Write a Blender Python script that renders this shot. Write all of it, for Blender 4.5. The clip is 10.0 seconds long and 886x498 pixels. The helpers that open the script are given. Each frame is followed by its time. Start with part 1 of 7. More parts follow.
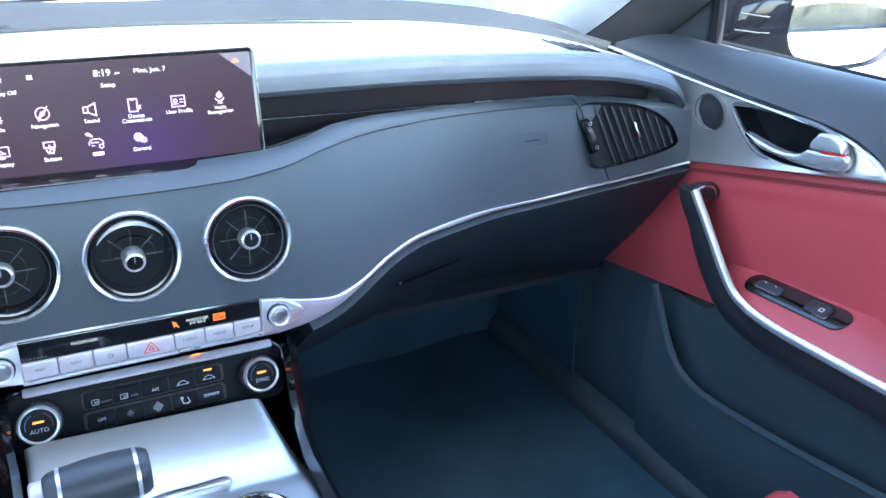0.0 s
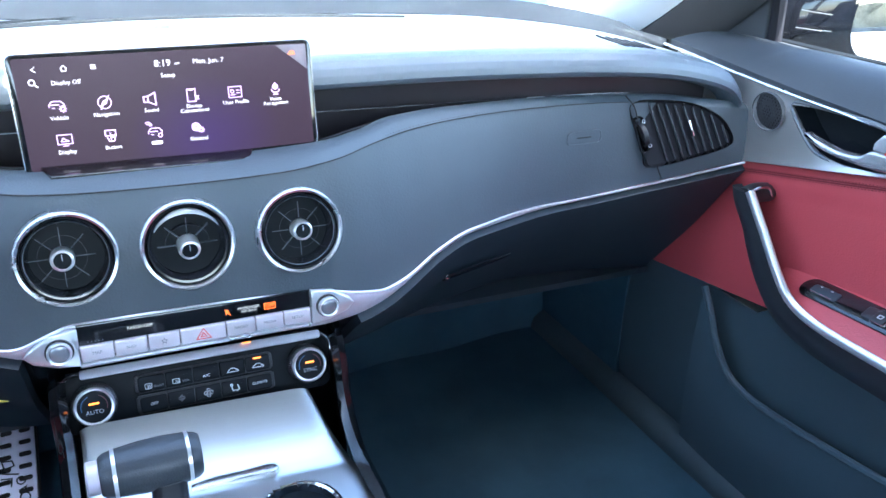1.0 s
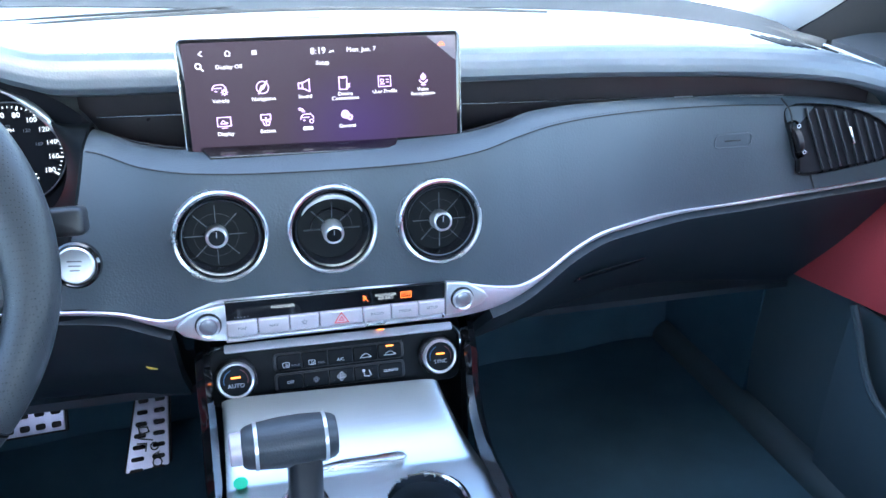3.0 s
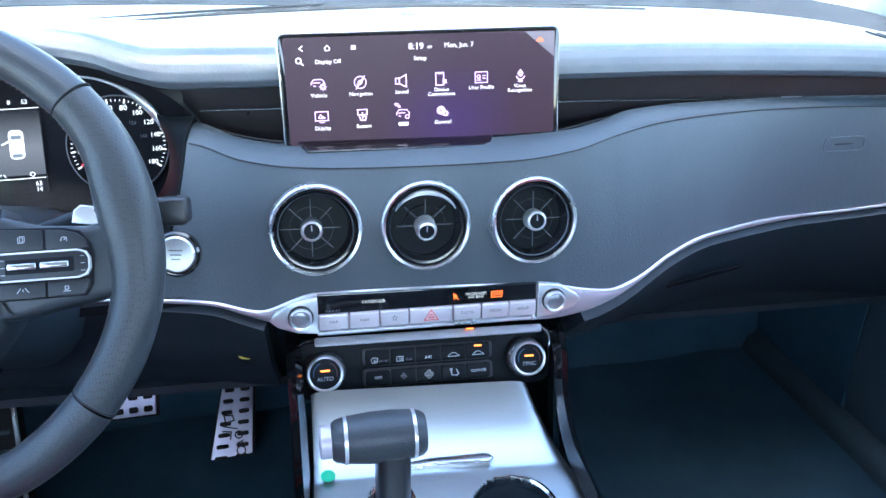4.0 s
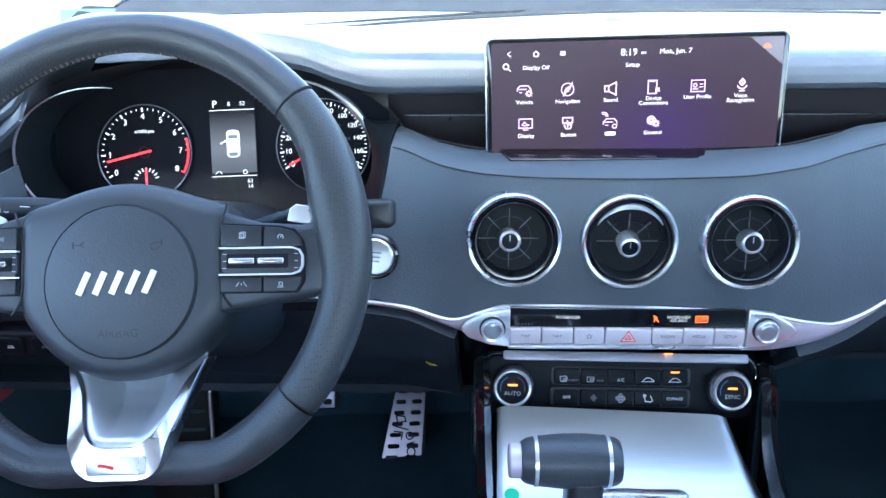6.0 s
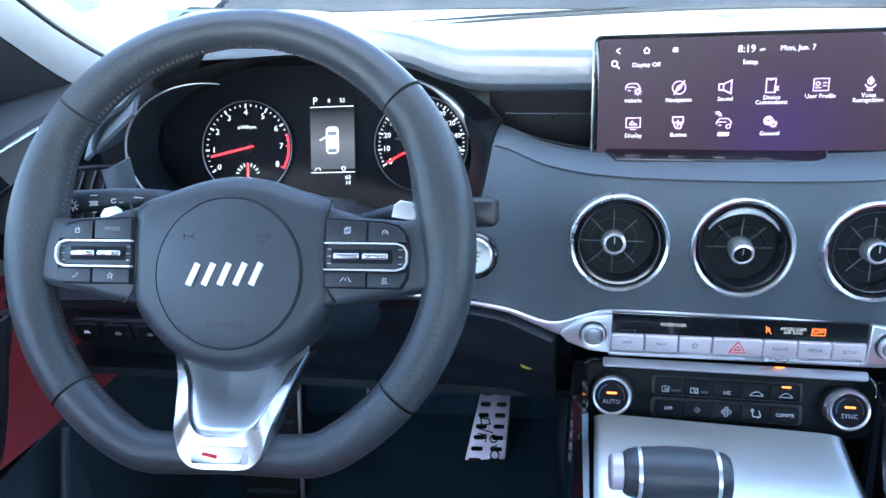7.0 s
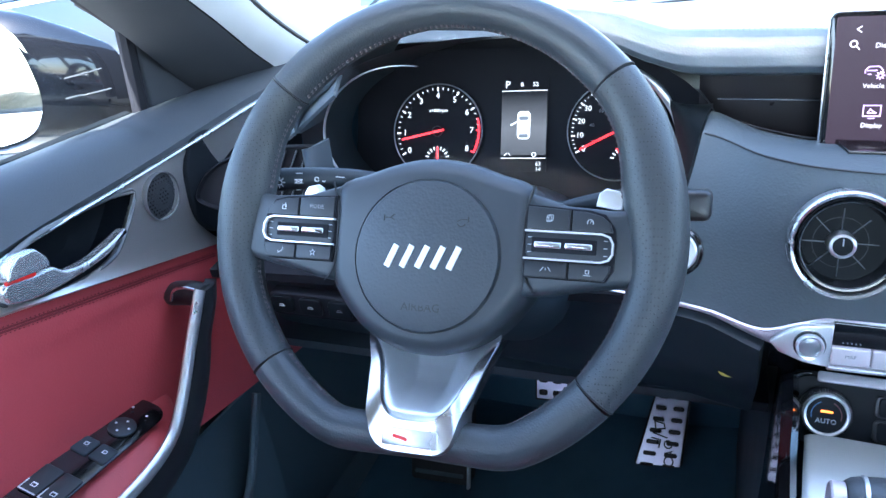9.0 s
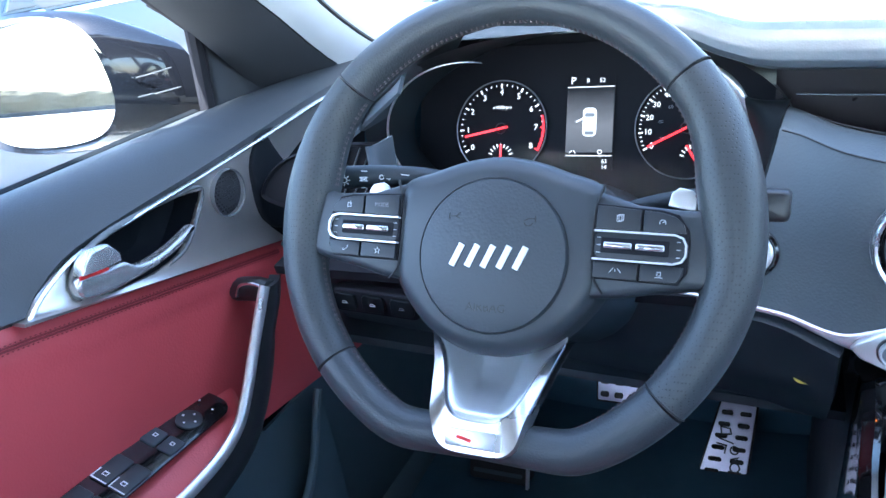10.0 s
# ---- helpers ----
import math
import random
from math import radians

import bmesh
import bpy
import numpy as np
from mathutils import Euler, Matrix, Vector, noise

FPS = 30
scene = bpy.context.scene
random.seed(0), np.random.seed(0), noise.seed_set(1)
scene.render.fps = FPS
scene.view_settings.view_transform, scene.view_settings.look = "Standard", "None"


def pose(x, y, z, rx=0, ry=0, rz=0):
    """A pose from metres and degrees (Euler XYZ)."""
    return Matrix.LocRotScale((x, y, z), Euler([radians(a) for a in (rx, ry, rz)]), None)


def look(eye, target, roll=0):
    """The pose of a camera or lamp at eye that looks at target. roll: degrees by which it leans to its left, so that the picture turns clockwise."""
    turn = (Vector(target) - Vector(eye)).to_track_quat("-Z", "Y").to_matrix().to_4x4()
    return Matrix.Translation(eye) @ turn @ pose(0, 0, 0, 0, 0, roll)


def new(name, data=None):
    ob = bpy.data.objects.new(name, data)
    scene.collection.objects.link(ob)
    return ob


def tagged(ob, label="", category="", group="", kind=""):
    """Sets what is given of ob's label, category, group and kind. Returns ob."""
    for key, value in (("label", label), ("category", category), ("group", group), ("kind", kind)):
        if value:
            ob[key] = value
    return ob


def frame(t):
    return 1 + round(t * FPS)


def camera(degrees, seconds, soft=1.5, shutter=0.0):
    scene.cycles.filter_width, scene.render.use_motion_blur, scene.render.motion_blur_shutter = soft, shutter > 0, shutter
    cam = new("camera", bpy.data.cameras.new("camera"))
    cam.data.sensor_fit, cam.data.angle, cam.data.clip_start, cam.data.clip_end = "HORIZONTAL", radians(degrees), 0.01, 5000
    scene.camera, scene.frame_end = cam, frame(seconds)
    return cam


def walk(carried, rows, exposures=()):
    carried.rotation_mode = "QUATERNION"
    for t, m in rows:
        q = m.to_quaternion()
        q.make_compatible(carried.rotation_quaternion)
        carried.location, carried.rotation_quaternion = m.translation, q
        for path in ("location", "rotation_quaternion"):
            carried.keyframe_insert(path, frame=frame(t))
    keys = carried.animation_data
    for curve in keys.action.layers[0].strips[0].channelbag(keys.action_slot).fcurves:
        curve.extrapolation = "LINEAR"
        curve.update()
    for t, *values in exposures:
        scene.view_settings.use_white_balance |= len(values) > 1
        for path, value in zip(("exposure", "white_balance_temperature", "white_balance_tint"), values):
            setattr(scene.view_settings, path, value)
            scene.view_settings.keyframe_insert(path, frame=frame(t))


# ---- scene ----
cam = camera(60.14, 10.0)
PATH = [
    (0, pose(-0.0592, -0.6593, 0.9328, 64.046, -0.859, -28.840)),
    (0.5, pose(-0.0626, -0.6592, 0.9302, 64.041, -0.723, -27.366)),
    (1, pose(-0.0667, -0.6542, 0.9303, 63.736, -0.801, -25.481)),
    (1.5, pose(-0.0729, -0.6511, 0.9288, 63.696, -0.749, -23.673)),
    (2, pose(-0.0782, -0.6488, 0.9275, 63.727, -0.671, -21.887)),
    (2.5, pose(-0.0852, -0.6434, 0.9244, 63.777, -0.516, -19.524)),
    (4, pose(-0.1085, -0.6246, 0.9125, 63.932, 0.742, -11.235)),
    (4.5, pose(-0.1141, -0.6189, 0.9105, 64.284, 1.307, -8.024)),
    (5, pose(-0.1246, -0.6103, 0.9077, 64.580, 1.905, -4.766)),
    (5.5, pose(-0.1311, -0.6040, 0.9076, 64.745, 2.439, -1.783)),
    (7, pose(-0.1600, -0.5903, 0.9006, 65.439, 3.852, 6.974)),
    (7.5, pose(-0.1691, -0.5863, 0.8982, 65.455, 4.702, 10.183)),
    (8, pose(-0.1772, -0.5815, 0.8953, 65.681, 5.529, 13.305)),
    (8.5, pose(-0.1857, -0.5792, 0.8946, 65.708, 5.898, 16.301)),
    (9, pose(-0.1932, -0.5764, 0.8934, 65.661, 6.138, 19.062)),
    (9.5, pose(-0.1989, -0.5738, 0.8928, 65.632, 6.694, 21.428)),
    (10, pose(-0.2019, -0.5721, 0.8930, 65.888, 7.390, 23.151)),
]
EXPOSURES = [(0, 3.60, 5850, 4), (2.5, 3.60, 5780, 4), (4, 3.50, 5750, 4), (5.5, 3.38, 5730, 4), (7, 3.40, 5720, 4), (8.5, 3.50, 5720, 5), (10, 3.56, 5720, 5)]
walk(cam, PATH, EXPOSURES)

# ---- sky and sun ----
SUN_AZ, SUN_EL = 180.0, 54.0   # degrees: to the left of straight ahead, above the horizon
world = bpy.data.worlds.new("sky")
scene.world = world
world.use_nodes = True
wn = world.node_tree
sky = wn.nodes.new("ShaderNodeTexSky")
sky.sky_type, sky.sun_disc = "NISHITA", False
sky.sun_elevation, sky.sun_rotation = radians(SUN_EL), radians(-SUN_AZ)
sky.air_density, sky.dust_density = 1.0, 1.5
wn.links.new(sky.outputs[0], wn.nodes["Background"].inputs[0])
wn.nodes["Background"].inputs[1].default_value = 0.15
sun = new("sun", bpy.data.lights.new("sun", "SUN"))
sun.data.energy, sun.data.angle, sun.data.color = 5.0, radians(0.6), (1.0, 0.95, 0.88)
sun_dir = Vector((-math.sin(radians(SUN_AZ)) * math.cos(radians(SUN_EL)), math.cos(radians(SUN_AZ)) * math.cos(radians(SUN_EL)), math.sin(radians(SUN_EL))))
sun.matrix_world = look(tuple(sun_dir * 30), (0, 0, 0))


# ---- materials ----
def material(name, color, rough=0.5, metal=0.0, grain=0.0, scale=900.0, vary=0.12, kind="noise", coat=0.0, spec=0.5, stretch=(1, 1, 1), sheen=0.0, emit=None, power=0.0):
    m = bpy.data.materials.new(name)
    m.use_nodes = True
    nt, b = m.node_tree, m.node_tree.nodes["Principled BSDF"]
    b.inputs["Roughness"].default_value = rough
    b.inputs["Metallic"].default_value = metal
    b.inputs["Coat Weight"].default_value = coat
    b.inputs["Coat Roughness"].default_value = 0.05
    b.inputs["Specular IOR Level"].default_value = spec
    b.inputs["Sheen Weight"].default_value = sheen
    tc = nt.nodes.new("ShaderNodeTexCoord")
    mp = nt.nodes.new("ShaderNodeMapping")
    mp.inputs["Scale"].default_value = stretch
    nt.links.new(tc.outputs["Object"], mp.inputs["Vector"])
    # broad, faint unevenness of tone and gloss
    n1 = nt.nodes.new("ShaderNodeTexNoise")
    n1.inputs["Scale"].default_value, n1.inputs["Detail"].default_value = 14.0, 6.0
    nt.links.new(mp.outputs[0], n1.inputs["Vector"])
    mix = nt.nodes.new("ShaderNodeMix")
    mix.data_type = "RGBA"
    mix.inputs[6].default_value = (*[c * (1 - vary) for c in color], 1)
    mix.inputs[7].default_value = (*[min(1, c * (1 + vary)) for c in color], 1)
    nt.links.new(n1.outputs[0], mix.inputs[0])
    nt.links.new(mix.outputs[2], b.inputs["Base Color"])
    rr = nt.nodes.new("ShaderNodeMapRange")
    rr.inputs[3].default_value, rr.inputs[4].default_value = max(0.02, rough - 0.07), min(1, rough + 0.07)
    nt.links.new(n1.outputs[0], rr.inputs[0])
    nt.links.new(rr.outputs[0], b.inputs["Roughness"])
    if grain:
        if kind == "leather":
            g = nt.nodes.new("ShaderNodeTexVoronoi")
            g.feature = "SMOOTH_F1"
            g.inputs["Scale"].default_value = scale
            out = g.outputs["Distance"]
        elif kind == "holes":
            g = nt.nodes.new("ShaderNodeTexVoronoi")
            g.inputs["Scale"].default_value, g.inputs["Randomness"].default_value = scale, 0.0
            st = nt.nodes.new("ShaderNodeMapRange")
            st.inputs[1].default_value, st.inputs[2].default_value = 0.18, 0.3
            nt.links.new(g.outputs["Distance"], st.inputs[0])
            out = st.outputs[0]
            pit = nt.nodes.new("ShaderNodeMix")
            pit.data_type = "RGBA"
            pit.inputs[6].default_value = (*[c * 0.45 for c in color], 1)
            nt.links.new(out, pit.inputs[0])
            nt.links.new(mix.outputs[2], pit.inputs[7])
            nt.links.new(pit.outputs[2], b.inputs["Base Color"])
        else:
            g = nt.nodes.new("ShaderNodeTexNoise")
            g.inputs["Scale"].default_value, g.inputs["Detail"].default_value = scale, 3.0
            out = g.outputs[0]
        nt.links.new(mp.outputs[0], g.inputs["Vector"])
        bp = nt.nodes.new("ShaderNodeBump")
        bp.inputs["Strength"].default_value, bp.inputs["Distance"].default_value = grain, 0.0006
        nt.links.new(out, bp.inputs["Height"])
        nt.links.new(bp.outputs[0], b.inputs["Normal"])
    if emit:
        b.inputs["Emission Color"].default_value = (*emit, 1)
        b.inputs["Emission Strength"].default_value = power
    return m


LEATHER = material("black_leather", (0.060, 0.076, 0.091), 0.50, grain=0.35, scale=520, kind="leather")
PAD = material("dash_pad", (0.066, 0.082, 0.102), 0.44, grain=0.15, scale=600, kind="leather")
DOORPAD = material("door_pad", (0.036, 0.041, 0.047), 0.55, grain=0.4, scale=700, kind="leather")
PLASTIC = material("black_plastic", (0.020, 0.029, 0.038), 0.5, grain=0.3, scale=1100)
SATIN_BLACK = material("satin_black", (0.020, 0.021, 0.024), 0.38, grain=0.1, scale=1500)
LOWER = material("lower_plastic", (0.048, 0.074, 0.088), 0.58, grain=0.45, scale=800)
GLOSS = material("gloss_black", (0.006, 0.006, 0.007), 0.08, coat=0.6)
DARKSTRIP = material("dark_strip", (0.018, 0.015, 0.018), 0.3, grain=0.1, scale=1200)
CHROME = material("chrome", (0.82, 0.83, 0.85), 0.12, 1.0, vary=0.03)
SATIN = material("satin_chrome", (0.66, 0.66, 0.68), 0.26, 1.0, vary=0.05, grain=0.05, scale=900)
PINKISH = material("satin_trim", (0.62, 0.56, 0.62), 0.42, 0.35, vary=0.05)
LEVER = material("door_lever_satin", (0.62, 0.61, 0.62), 0.26, 0.8, vary=0.03)
MIRROR_CASE = material("mirror_case", (0.006, 0.007, 0.010), 0.07, coat=0.4, vary=0.1)
FRAME_BLACK = material("door_frame_black", (0.009, 0.011, 0.014), 0.65, spec=0.08, grain=0.3, scale=900)
PILLAR_DARK = material("pillar_dark_cloth", (0.026, 0.029, 0.035), 0.75, grain=0.5, scale=900, vary=0.15)
KEYMETAL = material("satin_key", (0.68, 0.63, 0.66), 0.45, 0.5, vary=0.05)
MATTE = material("matte_black", (0.014, 0.014, 0.018), 0.6, spec=0.12)
BRUSHED = material("brushed_aluminium", (0.46, 0.50, 0.52), 0.30, 1.0, grain=0.14, scale=300, stretch=(0.02, 1, 1), vary=0.08)
BRUSHED_Y = material("brushed_door_panel", (0.64, 0.61, 0.585), 0.34, 0.92, grain=0.25, scale=260, stretch=(1, 0.03, 1), vary=0.08)
KEYBLACK = material("key_black", (0.006, 0.008, 0.010), 0.45, spec=0.14)
COVER = material("airbag_cover_grain", (0.040, 0.047, 0.056), 0.46, grain=0.35, scale=520, kind="leather")
HUB = material("hub_plastic", (0.033, 0.039, 0.047), 0.42, grain=0.15, scale=1200)
CHROME_KEY = material("bright_key_metal", (0.86, 0.87, 0.90), 0.25, 0.4, vary=0.02)
RIM_THREAD = material("rim_thread", (0.105, 0.080, 0.085), 0.6)
EMBLEM = material("emblem_silver", (0.85, 0.85, 0.86), 0.35, 0.6, vary=0.02)
FRAME = material("bright_frame", (0.85, 0.86, 0.88), 0.3, 0.8, vary=0.02)
VANE = material("vane_grey", (0.045, 0.050, 0.056), 0.3)
RECESS_EDGE = material("recess_edge", (0.15, 0.15, 0.155), 0.45, 0.5)
VENT_CHROME = material("vent_chrome", (0.70, 0.72, 0.75), 0.27, 0.95, vary=0.03)
SPOKE_VANE = material("vent_spoke", (0.13, 0.14, 0.155), 0.3)
RED = material("red_leather", (0.47, 0.064, 0.075), 0.46, grain=0.35, scale=480, kind="leather", vary=0.08)
RED_THREAD = material("red_thread", (0.22, 0.022, 0.032), 0.7)
THREAD = material("grey_thread", (0.16, 0.17, 0.18), 0.7)
DARK_THREAD = material("dark_thread", (0.012, 0.013, 0.015), 0.6)
RIM = material("wheel_leather", (0.042, 0.048, 0.055), 0.40, grain=0.3, scale=700, kind="leather")
GRIP = material("perforated_leather", (0.038, 0.043, 0.048), 0.44, grain=0.4, scale=430, kind="holes")
CARPET = material("carpet", (0.046, 0.092, 0.124), 0.95, grain=1.0, scale=900, vary=0.3, spec=0.1)
RUBBER = material("rubber", (0.012, 0.012, 0.013), 0.7)
SURROUND = material("surround_grey", (0.34, 0.35, 0.38), 0.3, 0.7, vary=0.05)
ALU = material("pedal_aluminium", (0.62, 0.60, 0.72), 0.38, 0.85, vary=0.06)
HEADLINER = material("headliner", (0.13, 0.13, 0.13), 0.95, grain=0.6, scale=900)
VENT_RING = material("vent_ring", (0.012, 0.013, 0.016), 0.10, coat=0.5)
SPOKE = material("spoke_satin", (0.78, 0.80, 0.83), 0.30, 0.75, grain=0.15, scale=260, stretch=(1, 0.03, 1), vary=0.06)
PILLAR = material("pillar_trim", (0.46, 0.47, 0.48), 0.8, grain=0.5, scale=900)
WHITE_MARK = material("white_print", (0.75, 0.76, 0.78), 0.5)
KEY_GREY = material("wheel_key", (0.016, 0.019, 0.024), 0.42, grain=0.1, scale=1200)
PALE_MARK = material("pale_print", (0.42, 0.43, 0.46), 0.5)
GREY_MARK = material("grey_print", (0.20, 0.20, 0.22), 0.5)
BODY = material("car_paint_black", (0.010, 0.011, 0.013), 0.12, coat=1.0)
PAVE = material("concrete", (0.50, 0.49, 0.47), 0.85, grain=0.5, scale=60, vary=0.15)
GREEN = material("green_sticker", (0.02, 0.45, 0.22), 0.5)
YELLOW = material("yellow_tag", (0.55, 0.42, 0.04), 0.5)
REDPLASTIC = material("red_plastic", (0.75, 0.02, 0.02), 0.4)


def glow(name, color, power, base=(0.01, 0.01, 0.01)):
    return material(name, base, 0.3, emit=color, power=power, vary=0.0)


UI_WHITE = glow("display_white", (0.92, 0.86, 1.0), 0.27)
UI_PINK = glow("display_violet", (0.80, 0.50, 1.0), 0.30)
UI_ORANGE = glow("display_orange", (1.0, 0.17, 0.03), 0.32)
LAMP_ORANGE = glow("amber_lamp", (1.0, 0.22, 0.03), 0.42)
LAMP_RED = glow("red_lamp", (1.0, 0.025, 0.04), 0.26)
DIAL_WHITE = glow("dial_white", (0.90, 0.94, 1.0), 0.21)
DIM_WHITE = glow("dim_white", (0.80, 0.85, 0.92), 0.10)
NEEDLE = glow("needle_red", (1.0, 0.030, 0.04), 0.30)
CLUSTER_GREY = glow("cluster_grey", (0.28, 0.32, 0.40), 0.10)


def clear_glass(name, tint=(0.97, 0.985, 0.98)):
    m = bpy.data.materials.new(name)
    m.use_nodes = True
    b = m.node_tree.nodes["Principled BSDF"]
    b.inputs["Transmission Weight"].default_value, b.inputs["Roughness"].default_value = 1.0, 0.0
    b.inputs["IOR"].default_value = 1.05
    b.inputs["Base Color"].default_value = (*tint, 1)
    return m


GLASS = clear_glass("window_glass")
SIDE_GLASS = clear_glass("side_window_glass", (0.70, 0.80, 0.86))
MIRROR = bpy.data.materials.new("mirror_silver")
MIRROR.use_nodes = True
for key, value in (("Base Color", (0.86, 0.88, 0.90, 1)), ("Metallic", 1.0), ("Roughness", 0.0)):
    MIRROR.node_tree.nodes["Principled BSDF"].inputs[key].default_value = value


def display_material():
    """The lit panel: dull plum, with a bluer cloud towards its lower right."""
    m = bpy.data.materials.new("display_panel")
    m.use_nodes = True
    nt, b = m.node_tree, m.node_tree.nodes["Principled BSDF"]
    b.inputs["Base Color"].default_value, b.inputs["Roughness"].default_value = (0.012, 0.010, 0.014, 1), 0.3
    b.inputs["Specular IOR Level"].default_value = 0.12
    tc = nt.nodes.new("ShaderNodeTexCoord")
    gr = nt.nodes.new("ShaderNodeTexGradient")
    gr.gradient_type = "SPHERICAL"
    mp = nt.nodes.new("ShaderNodeMapping")
    mp.inputs["Location"].default_value, mp.inputs["Scale"].default_value = (-0.35, 0.55, 0), (14, 17, 1)
    nt.links.new(tc.outputs["Object"], mp.inputs[0])
    nt.links.new(mp.outputs[0], gr.inputs[0])
    mix = nt.nodes.new("ShaderNodeMix")
    mix.data_type = "RGBA"
    mix.inputs[6].default_value, mix.inputs[7].default_value = (0.040, 0.020, 0.034, 1), (0.045, 0.018, 0.095, 1)
    nt.links.new(gr.outputs[0], mix.inputs[0])
    nt.links.new(mix.outputs[2], b.inputs["Emission Color"])
    b.inputs["Emission Strength"].default_value = 0.155
    return m


DISPLAY = display_material()


# ---- building blocks ----
I4 = Matrix.Identity(4)


def part(name, bm, mat, parent=None, label="", smooth=True, m=None):
    """Links a bmesh as one mesh object under a thing or a part; m is its own pose."""
    if name == "mark" and isinstance(bm, bmesh.types.BMesh):
        groups, seen = [], set()
        for v in bm.verts:
            if v not in seen:
                todo, grp = [v], set()
                while todo:
                    q = todo.pop()
                    if q not in grp:
                        grp.add(q)
                        todo += [e.other_vert(q) for e in q.link_edges]
                seen |= grp
                groups.append(grp)
        for grp in groups[1:]:
            piece = bmesh.new()
            copy = {v: piece.verts.new(v.co) for v in grp}
            for f in {f for v in grp for f in v.link_faces}:
                piece.faces.new([copy[v] for v in f.verts])
            bmesh.ops.delete(bm, geom=list(grp), context="VERTS")
            part("mark", piece, mat, parent, label, smooth, m)
    if not isinstance(bm, bmesh.types.BMesh):
        me = bm
    else:
        me = bpy.data.meshes.new(name)
        bmesh.ops.recalc_face_normals(bm, faces=bm.faces[:])
        bm.to_mesh(me)
        bm.free()
        for p in me.polygons:
            p.use_smooth = smooth and len(p.vertices) < 5
        if smooth:
            me.set_sharp_from_angle(angle=radians(38))
    if mat and not me.materials:
        me.materials.append(mat)
    ob = new(name, me)
    ob.matrix_basis = m if m is not None else I4
    if parent:
        ob.parent = parent
        ob.matrix_basis = parent_inverse(parent) @ ob.matrix_basis
    if label:
        ob["label"] = label
    return ob


def parent_inverse(parent):
    m = parent.matrix_basis.copy()
    up = parent.parent
    while up:
        m = up.matrix_basis @ m
        up = up.parent
    return m.inverted()


def thing(name, label, category, at=(0, 0, 0), group="", kind=""):
    ob = new(name)
    ob.empty_display_size = 0.02
    ob.matrix_basis = Matrix.Translation(at)
    return tagged(ob, label, category, group, kind)


def fr(o, right=(1, 0, 0), up=(0, 0, 1)):
    """A frame: right, up and, towards the viewer, out."""
    r = Vector(right).normalized()
    u = Vector(up)
    u = (u - r * u.dot(r)).normalized()
    w = r.cross(u)
    return Matrix(((r.x, u.x, w.x, o[0]), (r.y, u.y, w.y, o[1]), (r.z, u.z, w.z, o[2]), (0, 0, 0, 1)))


def spline(xs, ys):
    """A smooth curve through a few points (monotone cubic)."""
    xs, ys = np.array(xs, float), np.array(ys, float)
    h, d = np.diff(xs), np.diff(ys) / np.diff(xs)
    s = np.zeros(len(xs))
    s[0], s[-1] = d[0], d[-1]
    for i in range(1, len(xs) - 1):
        if d[i - 1] * d[i] > 0:
            w1, w2 = 2 * h[i] + h[i - 1], h[i] + 2 * h[i - 1]
            s[i] = (w1 + w2) / (w1 / d[i - 1] + w2 / d[i])

    def f(x):
        x = min(max(x, xs[0]), xs[-1])
        i = min(int(np.searchsorted(xs, x, "right")) - 1, len(xs) - 2)
        t = (x - xs[i]) / h[i]
        return float((1 + 2 * t) * (1 - t) ** 2 * ys[i] + t * (1 - t) ** 2 * h[i] * s[i] + t * t * (3 - 2 * t) * ys[i + 1] + t * t * (t - 1) * h[i] * s[i + 1])
    return f


def curve3(points, n=40):
    """n + 1 points evenly along a smooth line through a few 3D points."""
    p = [Vector(q) for q in points]
    d = [0.0]
    for a, b in zip(p, p[1:]):
        d.append(d[-1] + (b - a).length)
    f = [catmull(d, [q[k] for q in p]) for k in range(3)]
    return [Vector([g(d[-1] * i / n) for g in f]) for i in range(n + 1)]


def closed3(points, n=48):
    """n points round a smooth closed line through a few points."""
    p = [Vector((*q, 0.0)[:3]) for q in points]
    k, out = len(p), []
    for j in range(n):
        f = j * k / n
        i, t = int(f), f - int(f)
        a, b, c, d = p[i - 1], p[i], p[(i + 1) % k], p[(i + 2) % k]
        out.append(0.5 * (2 * b + (c - a) * t + (2 * a - 5 * b + 4 * c - d) * t * t + (3 * b - a - 3 * c + d) * t ** 3))
    return out


def closed2(points, n=48):
    return [(q.x, q.y) for q in closed3(points, n)]


def catmull(xs, ys):
    s = [0.0] * len(xs)
    for i in range(len(xs)):
        a, b = max(0, i - 1), min(len(xs) - 1, i + 1)
        s[i] = (ys[b] - ys[a]) / (xs[b] - xs[a])

    def f(x):
        i = 0
        while i < len(xs) - 2 and x > xs[i + 1]:
            i += 1
        h = xs[i + 1] - xs[i]
        t = (x - xs[i]) / h
        return (1 + 2 * t) * (1 - t) ** 2 * ys[i] + t * (1 - t) ** 2 * h * s[i] + t * t * (3 - 2 * t) * ys[i + 1] + t * t * (t - 1) * h * s[i + 1]
    return f


